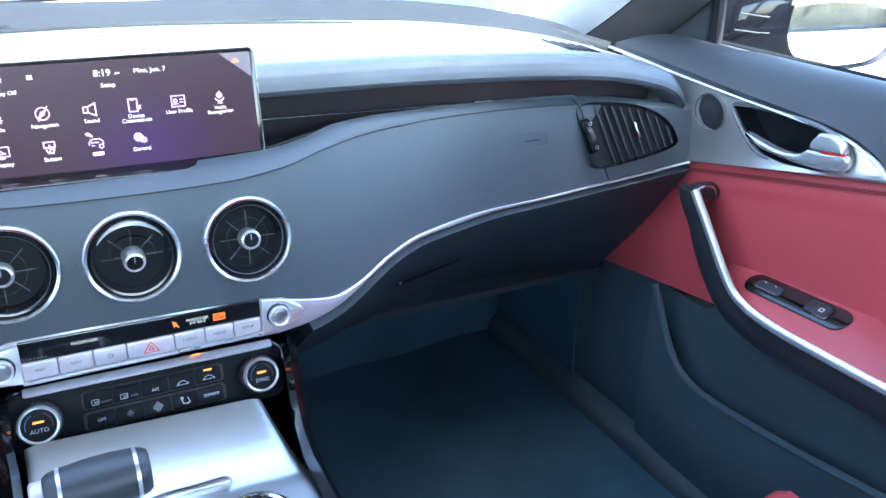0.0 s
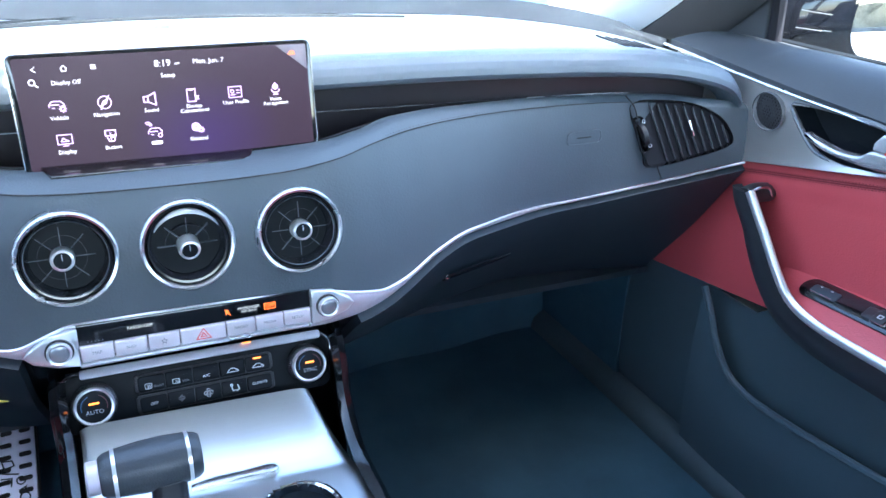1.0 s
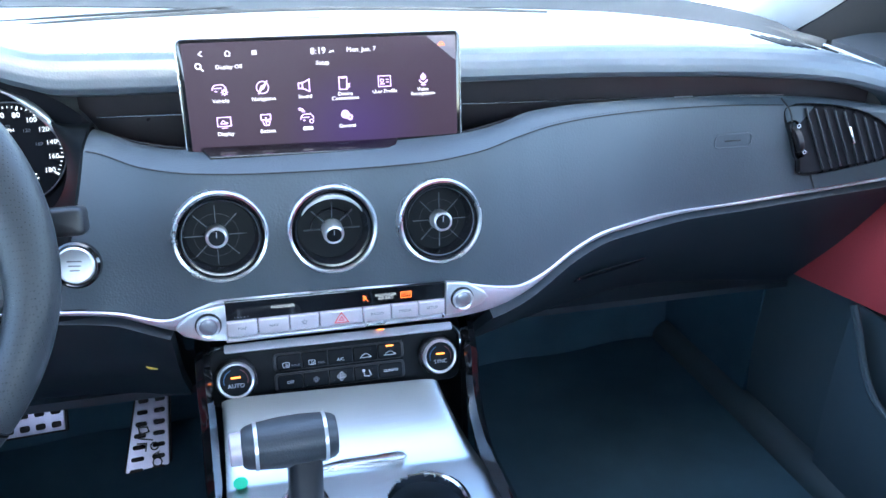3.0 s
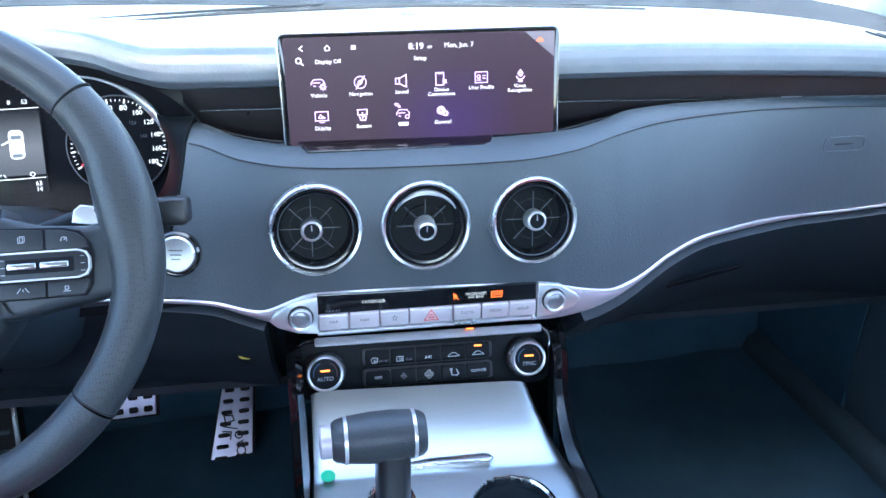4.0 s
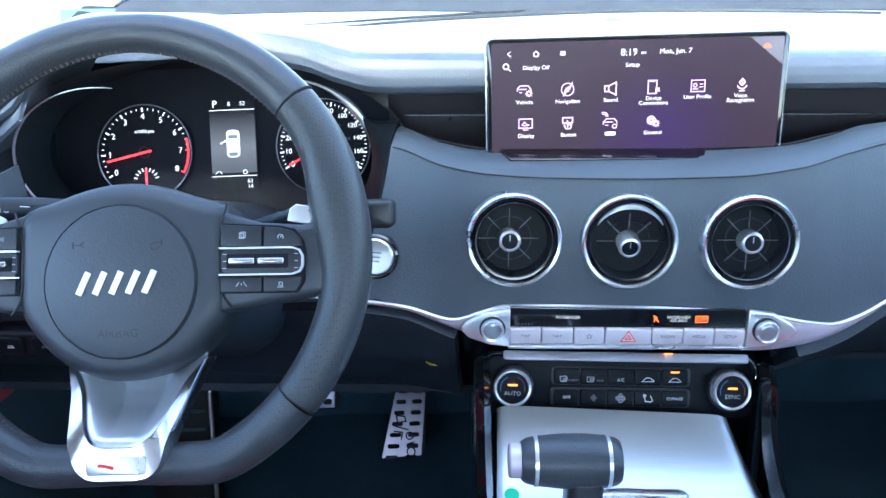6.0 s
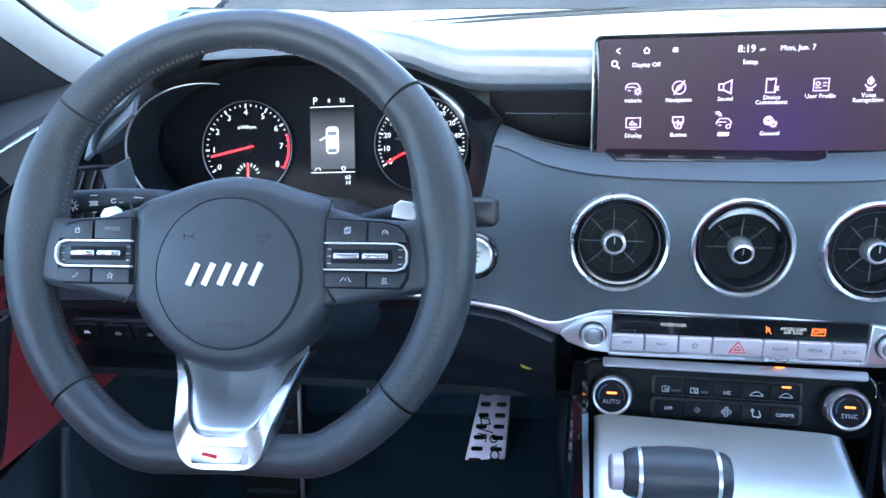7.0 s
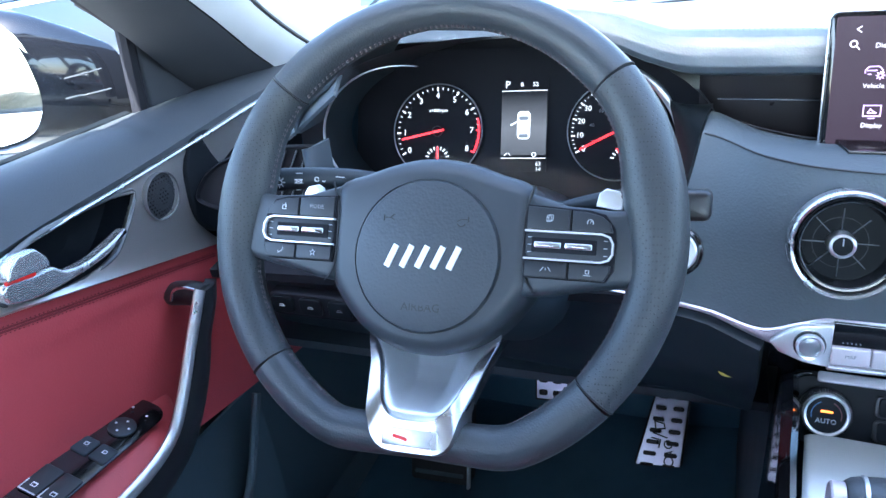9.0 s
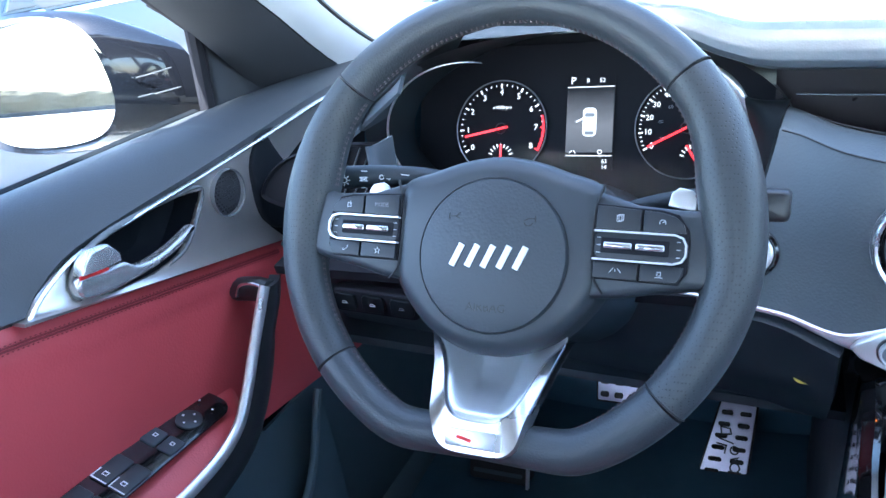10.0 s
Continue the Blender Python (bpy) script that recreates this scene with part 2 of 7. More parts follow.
def grid(fn, nu, nv, m=I4, thick=0.0, close_u=False):
    """A sheet from fn(u, v), u and v in 0..1; thick gives it body behind."""
    bm = bmesh.new()
    vs = [[bm.verts.new(m @ Vector(fn(i / nu, j / nv))) for j in range(nv + 1)] for i in range(nu if close_u else nu + 1)]
    n = len(vs)
    for i in range(nu):
        for j in range(nv):
            bm.faces.new((vs[i][j], vs[(i + 1) % n][j], vs[(i + 1) % n][j + 1], vs[i][j + 1]))
    bmesh.ops.recalc_face_normals(bm, faces=bm.faces[:])
    if thick:
        bmesh.ops.solidify(bm, geom=bm.faces[:], thickness=thick)
    return bm


def tube(path, radius, n=10, m=I4, closed=False, flat=1.0, up=None, caps=True):
    """Sweeps a round or flattened section along a path; radius may be a function of 0..1."""
    bm = bmesh.new()
    path = [Vector(p) for p in path]
    k = len(path)
    rings = []
    ref = Vector(up) if up else None
    for i in range(k):
        if closed:
            t = path[(i + 1) % k] - path[i - 1]
        else:
            t = path[min(i + 1, k - 1)] - path[max(i - 1, 0)]
        t.normalize()
        if ref is None:
            ref = Vector((0, 0, 1)) if abs(t.z) < 0.9 else Vector((0, 1, 0))
        a = (ref - t * ref.dot(t)).normalized()
        if not up:
            ref = a
        b = t.cross(a)
        r = radius(i / max(1, k - 1)) if callable(radius) else radius
        rings.append([bm.verts.new(m @ (path[i] + a * (r * math.cos(q * math.tau / n)) + b * (r * flat * math.sin(q * math.tau / n)))) for q in range(n)])
    for i in range(k if closed else k - 1):
        r0, r1 = rings[i], rings[(i + 1) % k]
        for q in range(n):
            bm.faces.new((r0[q], r0[(q + 1) % n], r1[(q + 1) % n], r1[q]))
    if caps and not closed:
        bm.faces.new(rings[0][::-1])
        bm.faces.new(rings[-1])
    return bm


def lathe(profile, n=32, m=I4, arc=math.tau, bm=None):
    """Turns (radius, height) pairs round the out axis."""
    bm = bm or bmesh.new()
    full = arc > 6.28
    k = n if full else n + 1
    rings = []
    for r, z in profile:
        if r < 1e-6:
            rings.append([bm.verts.new(m @ Vector((0, 0, z)))] * k)
        else:
            rings.append([bm.verts.new(m @ Vector((r * math.cos(arc * i / n), r * math.sin(arc * i / n), z))) for i in range(k)])
    for a, b in zip(rings, rings[1:]):
        for i in range(n):
            j = (i + 1) % k
            q = []
            for v in (a[i], a[j], b[j], b[i]):
                if v not in q:
                    q.append(v)
            if len(q) > 2:
                bm.faces.new(q)
    return bm


def rounded(w, h, r, n=5, dx=0.0, dy=0.0):
    """The outline of a rounded rectangle."""
    out = []
    for cx, cy, a0 in ((w / 2 - r, h / 2 - r, 0), (-w / 2 + r, h / 2 - r, 90), (-w / 2 + r, -h / 2 + r, 180), (w / 2 - r, -h / 2 + r, 270)):
        for i in range(n + 1):
            a = radians(a0 + 90 * i / n)
            out.append((dx + cx + r * math.cos(a), dy + cy + r * math.sin(a)))
    return out


def inset(pts, d):
    """A closed outline moved inwards by d."""
    k, out = len(pts), []
    area = sum(pts[i - 1][0] * pts[i][1] - pts[i][0] * pts[i - 1][1] for i in range(k))
    s = 1 if area > 0 else -1
    for i in range(k):
        a, b, c = Vector(pts[i - 1]), Vector(pts[i]), Vector(pts[(i + 1) % k])
        e, f = (b - a), (c - b)
        if e.length < 1e-9 or f.length < 1e-9:
            out.append(tuple(b))
            continue
        e.normalize(), f.normalize()
        n1, n2 = Vector((-e.y, e.x)), Vector((-f.y, f.x))
        nn = n1 + n2
        if nn.length < 1e-6:
            nn = n1
        nn.normalize()
        out.append(tuple(b + nn * s * d / max(0.4, nn.dot(n1))))
    return out


def plate(outline, depth, bevel=0.0, m=I4, back=0.0, bm=None, crown=0.0):
    """An outline given body from back to depth, with a rounded front edge."""
    bm = bm or bmesh.new()
    steps = [(0.0, back), (0.0, depth - bevel)]
    if bevel:
        steps += [(bevel * (1 - math.cos(radians(a))), depth - bevel + bevel * math.sin(radians(a))) for a in (30, 60, 90)]
    rings = [[bm.verts.new(m @ Vector((x, y, z))) for x, y in (inset(outline, d) if d else outline)] for d, z in steps]
    k = len(outline)
    for a, b in zip(rings, rings[1:]):
        for i in range(k):
            bm.faces.new((a[i], a[(i + 1) % k], b[(i + 1) % k], b[i]))
    bm.faces.new(rings[0][::-1])
    if crown:
        c = bm.verts.new(m @ Vector((sum(p[0] for p in outline) / k, sum(p[1] for p in outline) / k, depth + crown)))
        for i in range(k):
            bm.faces.new((rings[-1][i], rings[-1][(i + 1) % k], c))
    else:
        bm.faces.new(rings[-1])
    return bm


def box(w, h, d, bevel=0.002, m=I4, r=None, bm=None):
    """A rounded block, width by height, from 0 to d towards the viewer."""
    r = min(w, h) * 0.25 if r is None else r
    return plate(rounded(w, h, max(r, 0.0003), 4), d, min(bevel, d * 0.8, min(w, h) * 0.3), m, bm=bm)


def ring_strip(outline, width, depth, m=I4, bevel=0.0):
    """A frame that follows a closed outline, width inwards and depth outwards."""
    bm = bmesh.new()
    inner = inset(outline, width)
    mid = inset(outline, width * 0.5)
    k = len(outline)
    rows = [(outline, 0), (outline, depth * 0.6), (mid, depth), (inner, depth * 0.6), (inner, 0)]
    rings = [[bm.verts.new(m @ Vector((x, y, z))) for x, y in o] for o, z in rows]
    for a, b in zip(rings, rings[1:] + rings[:1]):
        for i in range(k):
            bm.faces.new((a[i], a[(i + 1) % k], b[(i + 1) % k], b[i]))
    return bm


def strokes(lines, w, m=I4, z=0.0003, bm=None):
    """Flat raised ribbons along 2D polylines, mitred at the bends, for printed or lit marks."""
    bm = bm or bmesh.new()
    for line in lines:
        p = [Vector(line[0])]
        for q in line[1:]:
            if (Vector(q) - p[-1]).length > 1e-7:
                p.append(Vector(q))
        if len(p) < 2:
            continue
        loop = len(p) > 3 and (p[0] - p[-1]).length < 1e-6
        if loop:
            p.pop()
        n, rows = len(p), []
        for i in range(n):
            a, c = (p[i - 1] if loop or i else None), (p[(i + 1) % n] if loop or i < n - 1 else None)
            e = (p[i] - a).normalized() if a is not None else (c - p[i]).normalized()
            f = (c - p[i]).normalized() if c is not None else e
            n1, n2 = Vector((-e.y, e.x)), Vector((-f.y, f.x))
            nn = n1 + n2
            nn = nn.normalized() if nn.length > 1e-4 else n1
            h = nn * (w / 2 / max(0.45, nn.dot(n1)))
            at = p[i] + (-e * w * 0.3 if a is None else f * w * 0.3 if c is None else Vector((0, 0)))
            rows.append([bm.verts.new(m @ Vector((q.x, q.y, k))) for q, k in ((at + h, 0), (at - h, 0), (at - h, z), (at + h, z))])
        for i in range(n if loop else n - 1):
            r0, r1 = rows[i], rows[(i + 1) % n]
            for k in range(4):
                bm.faces.new((r0[k], r0[(k + 1) % 4], r1[(k + 1) % 4], r1[k]))
        if not loop:
            bm.faces.new(rows[0])
            bm.faces.new(rows[-1][::-1])
    return bm


def circle2(cx, cy, r, n=14, a0=0, a1=360):
    return [(cx + r * math.cos(radians(a0 + (a1 - a0) * i / n)), cy + r * math.sin(radians(a0 + (a1 - a0) * i / n))) for i in range(n + 1)]


def writing(name, words, size, mat, m, parent, label="", align="CENTER"):
    """Raised lettering in the built-in font, standing on the frame m."""
    cu = bpy.data.curves.new(name, "FONT")
    cu.body, cu.size, cu.align_x, cu.align_y = words, size, align, "CENTER"
    cu.extrude, cu.resolution_u, cu.space_line = 0.00012, 2, 0.8
    tmp = bpy.data.objects.new(name, cu)
    me = bpy.data.meshes.new_from_object(tmp)
    bpy.data.objects.remove(tmp)
    bpy.data.curves.remove(cu)
    return part(name, me, mat, parent, label, m=m)


def stitches(name, path, mat, parent, step=0.0045, length=0.003, r=0.0005, label="", normal=(0, -1, 0)):
    """One row of thread stitches along a path, joined."""
    bm = bmesh.new()
    path = [Vector(p) for p in path]
    acc, nxt = 0.0, 0.0
    for a, b in zip(path, path[1:]):
        seg = (b - a).length
        if seg < 1e-9:
            continue
        d = (b - a) / seg
        s = d.cross(Vector(normal)).normalized()
        u = s.cross(d).normalized()
        while nxt <= acc + seg:
            c = a + d * (nxt - acc)
            q = [c - d * length / 2, c + s * r, c + d * length / 2, c - s * r, c + u * r * 1.2]
            v = [bm.verts.new(p) for p in q]
            for i in range(4):
                bm.faces.new((v[i], v[(i + 1) % 4], v[4]))
            nxt += step
        acc += seg
    return tagged(part(name, bm, mat, parent, label, smooth=False), kind="stuff")


# ---- the place round the cabin ----
def sheet(name, pts, mat, parent=None, label="", thick=0.02):
    bm = bmesh.new()
    f = bm.faces.new([bm.verts.new(p) for p in pts])
    bmesh.ops.solidify(bm, geom=[f], thickness=thick)
    return part(name, bm, mat, parent, label, smooth=False)


def ground_sheet():
    bm = grid(lambda u, v: ((u - 0.5) * 600, (v - 0.5) * 600, -0.42), 40, 40)
    return tagged(part("ground", bm, PAVE), "pale sunlit concrete forecourt", "ground", kind="structure")


ground_sheet()

FLOOR_Z = 0.02
bm = grid(lambda u, v: (-0.80 + 1.6 * u, -1.9 + 2.5 * v, FLOOR_Z + 0.004 * math.sin(40 * u) * math.sin(30 * v)), 60, 60, thick=-0.03)
tagged(part("floor", bm, CARPET), "dark carpet of the car floor", "floor", kind="structure")
# toe board rising under the dashboard
bm = grid(lambda u, v: (-0.80 + 1.6 * u, 0.55 + 0.15 * v - 0.02 * math.sin(v * 3.14), FLOOR_Z + 0.70 * v ** 0.9), 30, 16, thick=0.02)
tagged(part("wall_front", bm, CARPET), "dark carpeted toe board below the dashboard", "wall", kind="structure")


for s, n in ((-1, "front_left"), (1, "front_right")):
    bm = grid(lambda u, v: (s * 0.772, 0.28 + 0.42 * u, 0.02 + 0.66 * v), 6, 6, thick=0.02)
    tagged(part("wall_" + n, bm, CARPET), "dark carpeted kick panel beside the footwell", "wall", kind="structure")


def roof():
    def f(u, v):
        # roof is out of view, widened to block stray sun at the sides
        x = (u - 0.5) * 1.70
        y = -0.26 - 1.51 * v
        return x, y, 1.235 + 0.05 * math.sin(v * 2.6) - 0.10 * (2 * u - 1) ** 4
    tagged(part("ceiling", grid(f, 24, 24, thick=0.03), HEADLINER), "dark grey cloth headliner of the car", "ceiling", kind="structure")
    # rear bulkhead with the back window left open above it
    tagged(part("wall_rear", grid(lambda u, v: (-0.78 + 1.56 * u, -1.85 - 0.05 * v, 0.02 + 0.75 * v), 8, 8, thick=0.04), PLASTIC), "black trimmed rear seat back of the cabin", "wall", kind="structure")
    for s, n in ((-1, "left"), (1, "right")):
        # rear door side below the windows
        tagged(part("wall_" + n, grid(lambda u, v: (s * (0.76 + 0.03 * v), -0.62 - 1.25 * u, 0.02 + 0.72 * v), 10, 8, thick=0.05), LOWER), "dark rear door lining below the windows", "wall", kind="structure")
        tagged(part("pillar", tube(curve3([(s * 0.77, -0.62, 0.1), (s * 0.80, -0.62, 0.74), (s * 0.83, -0.70, 1.16)], 20), 0.05, 10, flat=0.6), PILLAR), "grey trimmed centre roof pillar", "pillar", kind="structure")
        tagged(part("pillar", tube(curve3([(s * 0.76, -1.8, 0.7), (s * 0.80, -1.6, 1.0), (s * 0.82, -1.3, 1.16)], 16), 0.07, 10, flat=0.6), PILLAR), "grey trimmed rear roof pillar", "pillar", kind="structure")
        bm = tube([(s * 0.84, -0.37, 1.150), (s * 0.845, -0.9, 1.165), (s * 0.82, -1.35, 1.14)], 0.045, 10)
        tagged(part("trim", bm, HEADLINER), "dark grey roof rail above the side windows", "roof rail", kind="structure")
    bm = tube(curve3([(-0.84, -0.24, 1.15), (-0.45, -0.225, 1.205), (0.0, -0.250, 1.235), (0.45, -0.225, 1.205), (0.84, -0.24, 1.15)], 16), 0.03, 10)
    tagged(part("trim", bm, HEADLINER), "dark grey windshield header", "roof rail", kind="structure")


roof()


def a_pillar(s):
    """The slanting front pillar, its grey trim and the black triangle at the window's corner."""
    front = curve3([(s * 0.765, 0.60, 0.655), (s * 0.77, 0.44, 0.737), (s * 0.755, 0.308, 0.808), (s * 0.735, 0.0, 0.975), (s * 0.79, -0.36, 1.165)], 24)
    back = curve3([(s * 0.855, 0.36, 0.64), (s * 0.853, 0.25, 0.73), (s * 0.835, 0.13, 0.825), (s * 0.825, -0.08, 0.98), (s * 0.865, -0.40, 1.14)], 24)

    def f(u, v):
        i = int(round(u * 24))
        a, b = front[i], back[i]
        p = a.lerp(b, v)
        bulge = math.sin(v * math.pi) ** 0.8 * 0.036
        return p.x - s * bulge, p.y - bulge * 0.5, p.z + bulge * 0.2
    tagged(part("pillar", grid(lambda u, v: f(u, v * 0.56), 24, 10, thick=0.02), PILLAR), "grey cloth-textured windshield pillar trim", "pillar", kind="structure")
    # the pillar's soft turn into shade, put into a second, darker colour
    return tagged(part("trim", grid(lambda u, v: f(u, 0.565 + v * 0.435), 24, 8, thick=0.02), PILLAR_DARK), "darker rear half of the windshield pillar, shade put into its colour", "door seal", kind="structure")


def sail(s):
    t = thing("window_corner_trim", "dark grey triangular trim at the door window's front corner", "trim", (s * 0.8, 0.1, 0.73))
    pts = [(0.150, 0.690), (0.156, 0.800), (0.112, 0.836), (0.19, 0.81), (0.27, 0.74), (0.31, 0.685)]
    m = Matrix(((0, 0, -s, s * 0.868), (1, 0, 0, 0), (0, 1, 0, 0), (0, 0, 0, 1)))
    t.matrix_basis = I4
    part("cover", plate([(y + (0.012 if y < 0.16 and z < 0.81 else 0), z) for y, z in pts], 0.024, 0.006, m), PILLAR_DARK, t)
    part("seal", tube([(s * 0.852, 0.152, 0.692), (s * 0.849, 0.157, 0.803), (s * 0.845, 0.105, 0.842), (s * 0.83, -0.10, 0.99), (s * 0.87, -0.38, 1.12)], 0.010, 8), MATTE, t, "black rubber window seal")
    return t


for s in (-1, 1):
    a_pillar(s)
    sail(s)

# windshield and front side windows
bm = grid(lambda u, v: ((u - 0.5) * (1.5 - 0.10 * v), 0.56 - 0.86 * v - 0.10 * (2 * u - 1) ** 2 * (1 - v), 0.77 + 0.45 * v), 20, 10)
ws = tagged(part("window_1", bm, GLASS), "clear curved windshield glass", "window", kind="structure")
ws.visible_shadow = False
for s, n in ((-1, "window_2"), (1, "window_3")):
    bm = grid(lambda u, v: (s * (0.868 - 0.015 * v), 0.15 - 0.75 * u - 0.47 * v * (1 - u) + 0.1 * v * u, 0.68 + 0.47 * v), 10, 8)
    w = tagged(part(n, bm, SIDE_GLASS), "lightly tinted side window glass of the front door", "window", kind="structure")
    w.visible_shadow = False

# ---- dashboard ----
# the whole board leans by a couple of degrees against the doors
LEAN = 0.045
TL = Matrix(((1, 0, 0, 0), (0, 1, 0, 0), (-LEAN, 0, 1, 0), (0, 0, 0, 1)))


def tf(o, right=(1, 0, 0), up=(0, 0, 1)):
    """A frame on the leaning board."""
    turn = Matrix.Rotation(math.atan(LEAN), 3, "Y")
    return fr(TL @ Vector(o), turn @ Vector(right), turn @ Vector(up))


trim_top = spline([-0.30, -0.243, -0.204, -0.161, -0.131, -0.11, 0, 0.109, 0.164, 0.188, 0.211, 0.265, 0.314, 0.381, 0.477, 0.601, 0.735],
                  [0.558, 0.557, 0.554, 0.546, 0.556, 0.562, 0.5605, 0.556, 0.545, 0.541, 0.5445, 0.564, 0.575, 0.577, 0.574, 0.588, 0.614])
lift_mid = lambda x: 0.0024 * max(0.0, 1 - (x / 0.24) ** 2)
trim_low = spline([-0.30, -0.243, -0.205, -0.175, -0.149, -0.113, 0, 0.112, 0.155, 0.191, 0.266, 0.323, 0.479, 0.6, 0.735],
                  [0.552, 0.551, 0.548, 0.539, 0.531, 0.525, 0.5165, 0.512, 0.517, 0.526, 0.5565, 0.5685, 0.569, 0.583, 0.609])
trim_y = spline([-0.75, -0.3, -0.2, -0.14, 0.14, 0.3, 0.5, 0.6, 0.735], [0.06, 0.03, 0.016, 0.003, 0.003, 0.053, 0.1, 0.09, 0.062])
trim_top, trim_low = (lambda x, f=trim_top: f(x) + lift_mid(x)), (lambda x, f=trim_low: f(x) + lift_mid(x))
crease_z = spline([-0.27, -0.202, -0.162, -0.121, -0.07, 0.009, 0.09, 0.147, 0.198, 0.251, 0.294, 0.4, 0.556, 0.735],
                  [0.690, 0.685, 0.678, 0.6750, 0.674, 0.6745, 0.677, 0.682, 0.6885, 0.6930, 0.6955, 0.698, 0.6965, 0.685])
crease_y = spline([-0.27, -0.202, -0.162, -0.121, -0.07, 0, 0.09, 0.147, 0.198, 0.251, 0.368, 0.5, 0.6, 0.735],
                  [0.10, 0.078, 0.050, 0.036, 0.030, 0.027, 0.026, 0.034, 0.056, 0.078, 0.099, 0.108, 0.10, 0.07])
top_z = spline([-0.27, -0.203, -0.162, -0.125, 0, 0.14, 0.189, 0.229, 0.3, 0.45, 0.6, 0.735], [0.70, 0.693, 0.683, 0.680, 0.681, 0.687, 0.692, 0.7005, 0.7038, 0.7035, 0.701, 0.69])
top_y = spline([-0.27, -0.203, -0.162, -0.125, 0, 0.14, 0.189, 0.229, 0.3, 0.45, 0.6, 0.735], [0.14, 0.122, 0.100, 0.088, 0.080, 0.078, 0.090, 0.102, 0.114, 0.127, 0.12, 0.085])
TOP_Z = 0.763

dash = thing("dashboard", "black leather-trimmed car dashboard with satin metal trim", "dashboard")


def fascia_end(v):
    return -0.254 + 0.083 * v - 0.0335 * v * v


def fascia(u, v):
    x = fascia_end(v) * (1 - u) + 0.735 * u
    if v < 0.75:
        q = v / 0.75
        y = trim_y(x) + (crease_y(x) - trim_y(x)) * (0.8 * q + 0.2 * q ** 3)
        return x, y, trim_top(x) + (crease_z(x) - trim_top(x)) * q
    q = (v - 0.75) / 0.25
    y = crease_y(x) + (top_y(x) - crease_y(x)) * q
    z = crease_z(x) + 0.004 * math.sin(q * math.pi) + (top_z(x) - crease_z(x)) * q
    return x, y, z


def with_holes(bm, holes):
    """Cuts round openings, given as centre and radius in the upright plane."""
    gone = [f for f in bm.faces if any((Vector((c.x, c.z)) - Vector((h[0], h[1]))).length < h[2] for c in [f.calc_center_median()] for h in holes)]
    bmesh.ops.delete(bm, geom=gone, context="FACES")
    return bm


VENTS = [(-0.1025, 0.6235), (-0.0028, 0.6225), (0.1008, 0.6222)]
bm = with_holes(grid(fascia, 330, 60), [(x, z, 0.0370) for x, z in VENTS])
bm.transform(TL)
bmesh.ops.solidify(bm, geom=bm.faces[:], thickness=0.004)
part("fascia_panel", bm, LEATHER, dash, "black leather lower dashboard panel with a stitched edge")


def fascia_line(dv, x0=-0.2085, x1=0.56, n=120, out=0.0012):
    pts = []
    for i in range(n + 1):
        u = i / n
        x = x0 + (x1 - x0) * u
        z = crease_z(x) + dv
        q = (z - trim_top(x)) / (crease_z(x) - trim_top(x))
        if q <= 1:
            y = trim_y(x) + (crease_y(x) - trim_y(x)) * (0.8 * q + 0.2 * q ** 3)
        else:
            y = crease_y(x) + (top_y(x) - crease_y(x)) * min(1, (z - crease_z(x)) / (top_z(x) - crease_z(x)))
        pts.append(TL @ Vector((x, y - out * 0.8, z + out * 0.5)))
    return pts


# dark cheek between the leather panel and the instruments
def cheek(u, v):
    w = 0.02 + 0.98 * v
    x, y, z = fascia(0.0, w)
    x, y, z = TL @ Vector((x + 0.001, y + 0.002, z + 0.003 * w))
    c = max(-0.98, min(0.98, (z - 0.675) / 0.0765))
    return x + (-0.3125 + 0.080 * math.sqrt(1 - c * c) - x) * u, y + (0.131 - y) * u - 0.006 * math.sin(u * math.pi), z


part("cheek", grid(cheek, 14, 24, thick=-0.003), KEYBLACK, dash, "dark cheek beside the instruments")
for dv, r in ((0.0064, 0.0007), (0.0026, 0.0010), (-0.0006, 0.0008)):
    part("seam", tube(fascia_line(dv, out=0.0002), r, 6), DARK_THREAD, dash, "dark seam groove along the leather edge")
stitches("stitching", fascia_line(0.0008, out=0.0010), DARK_THREAD, dash, 0.0040, 0.0034, label="row of dark stitching", r=0.0005)
stitches("stitching", fascia_line(0.0046, out=0.0010), DARK_THREAD, dash, 0.0040, 0.0034, label="row of dark stitching", r=0.0005)


# recess behind the display and the dark strip that runs across to the side vent
def strip(u, v):
    x = -0.216 + 0.908 * u
    y = 0.130 + 0.012 * min(1, max(0, (-0.19 - x) / 0.03)) - 0.10 * max(0, x - 0.52)
    return x, y, 0.655 + 0.085 * v


part("dark_strip", grid(strip, 60, 8, TL, thick=-0.004), DARKSTRIP, dash, "dark plum-black satin strip across the dashboard")
part("accent_line", tube([TL @ Vector((-0.2 + 0.77 * i / 40, 0.1245 - 0.10 * max(0, -0.2 + 0.77 * i / 40 - 0.52), 0.7050 - 0.001 * max(0, (-0.2 + 0.77 * i / 40)) - 0.0045 * min(1, max(0, 0.25 + 0.1 - 0.2 * i / 8)))) for i in range(41)], 0.0009, 6), SATIN, dash, "thin silver accent line")

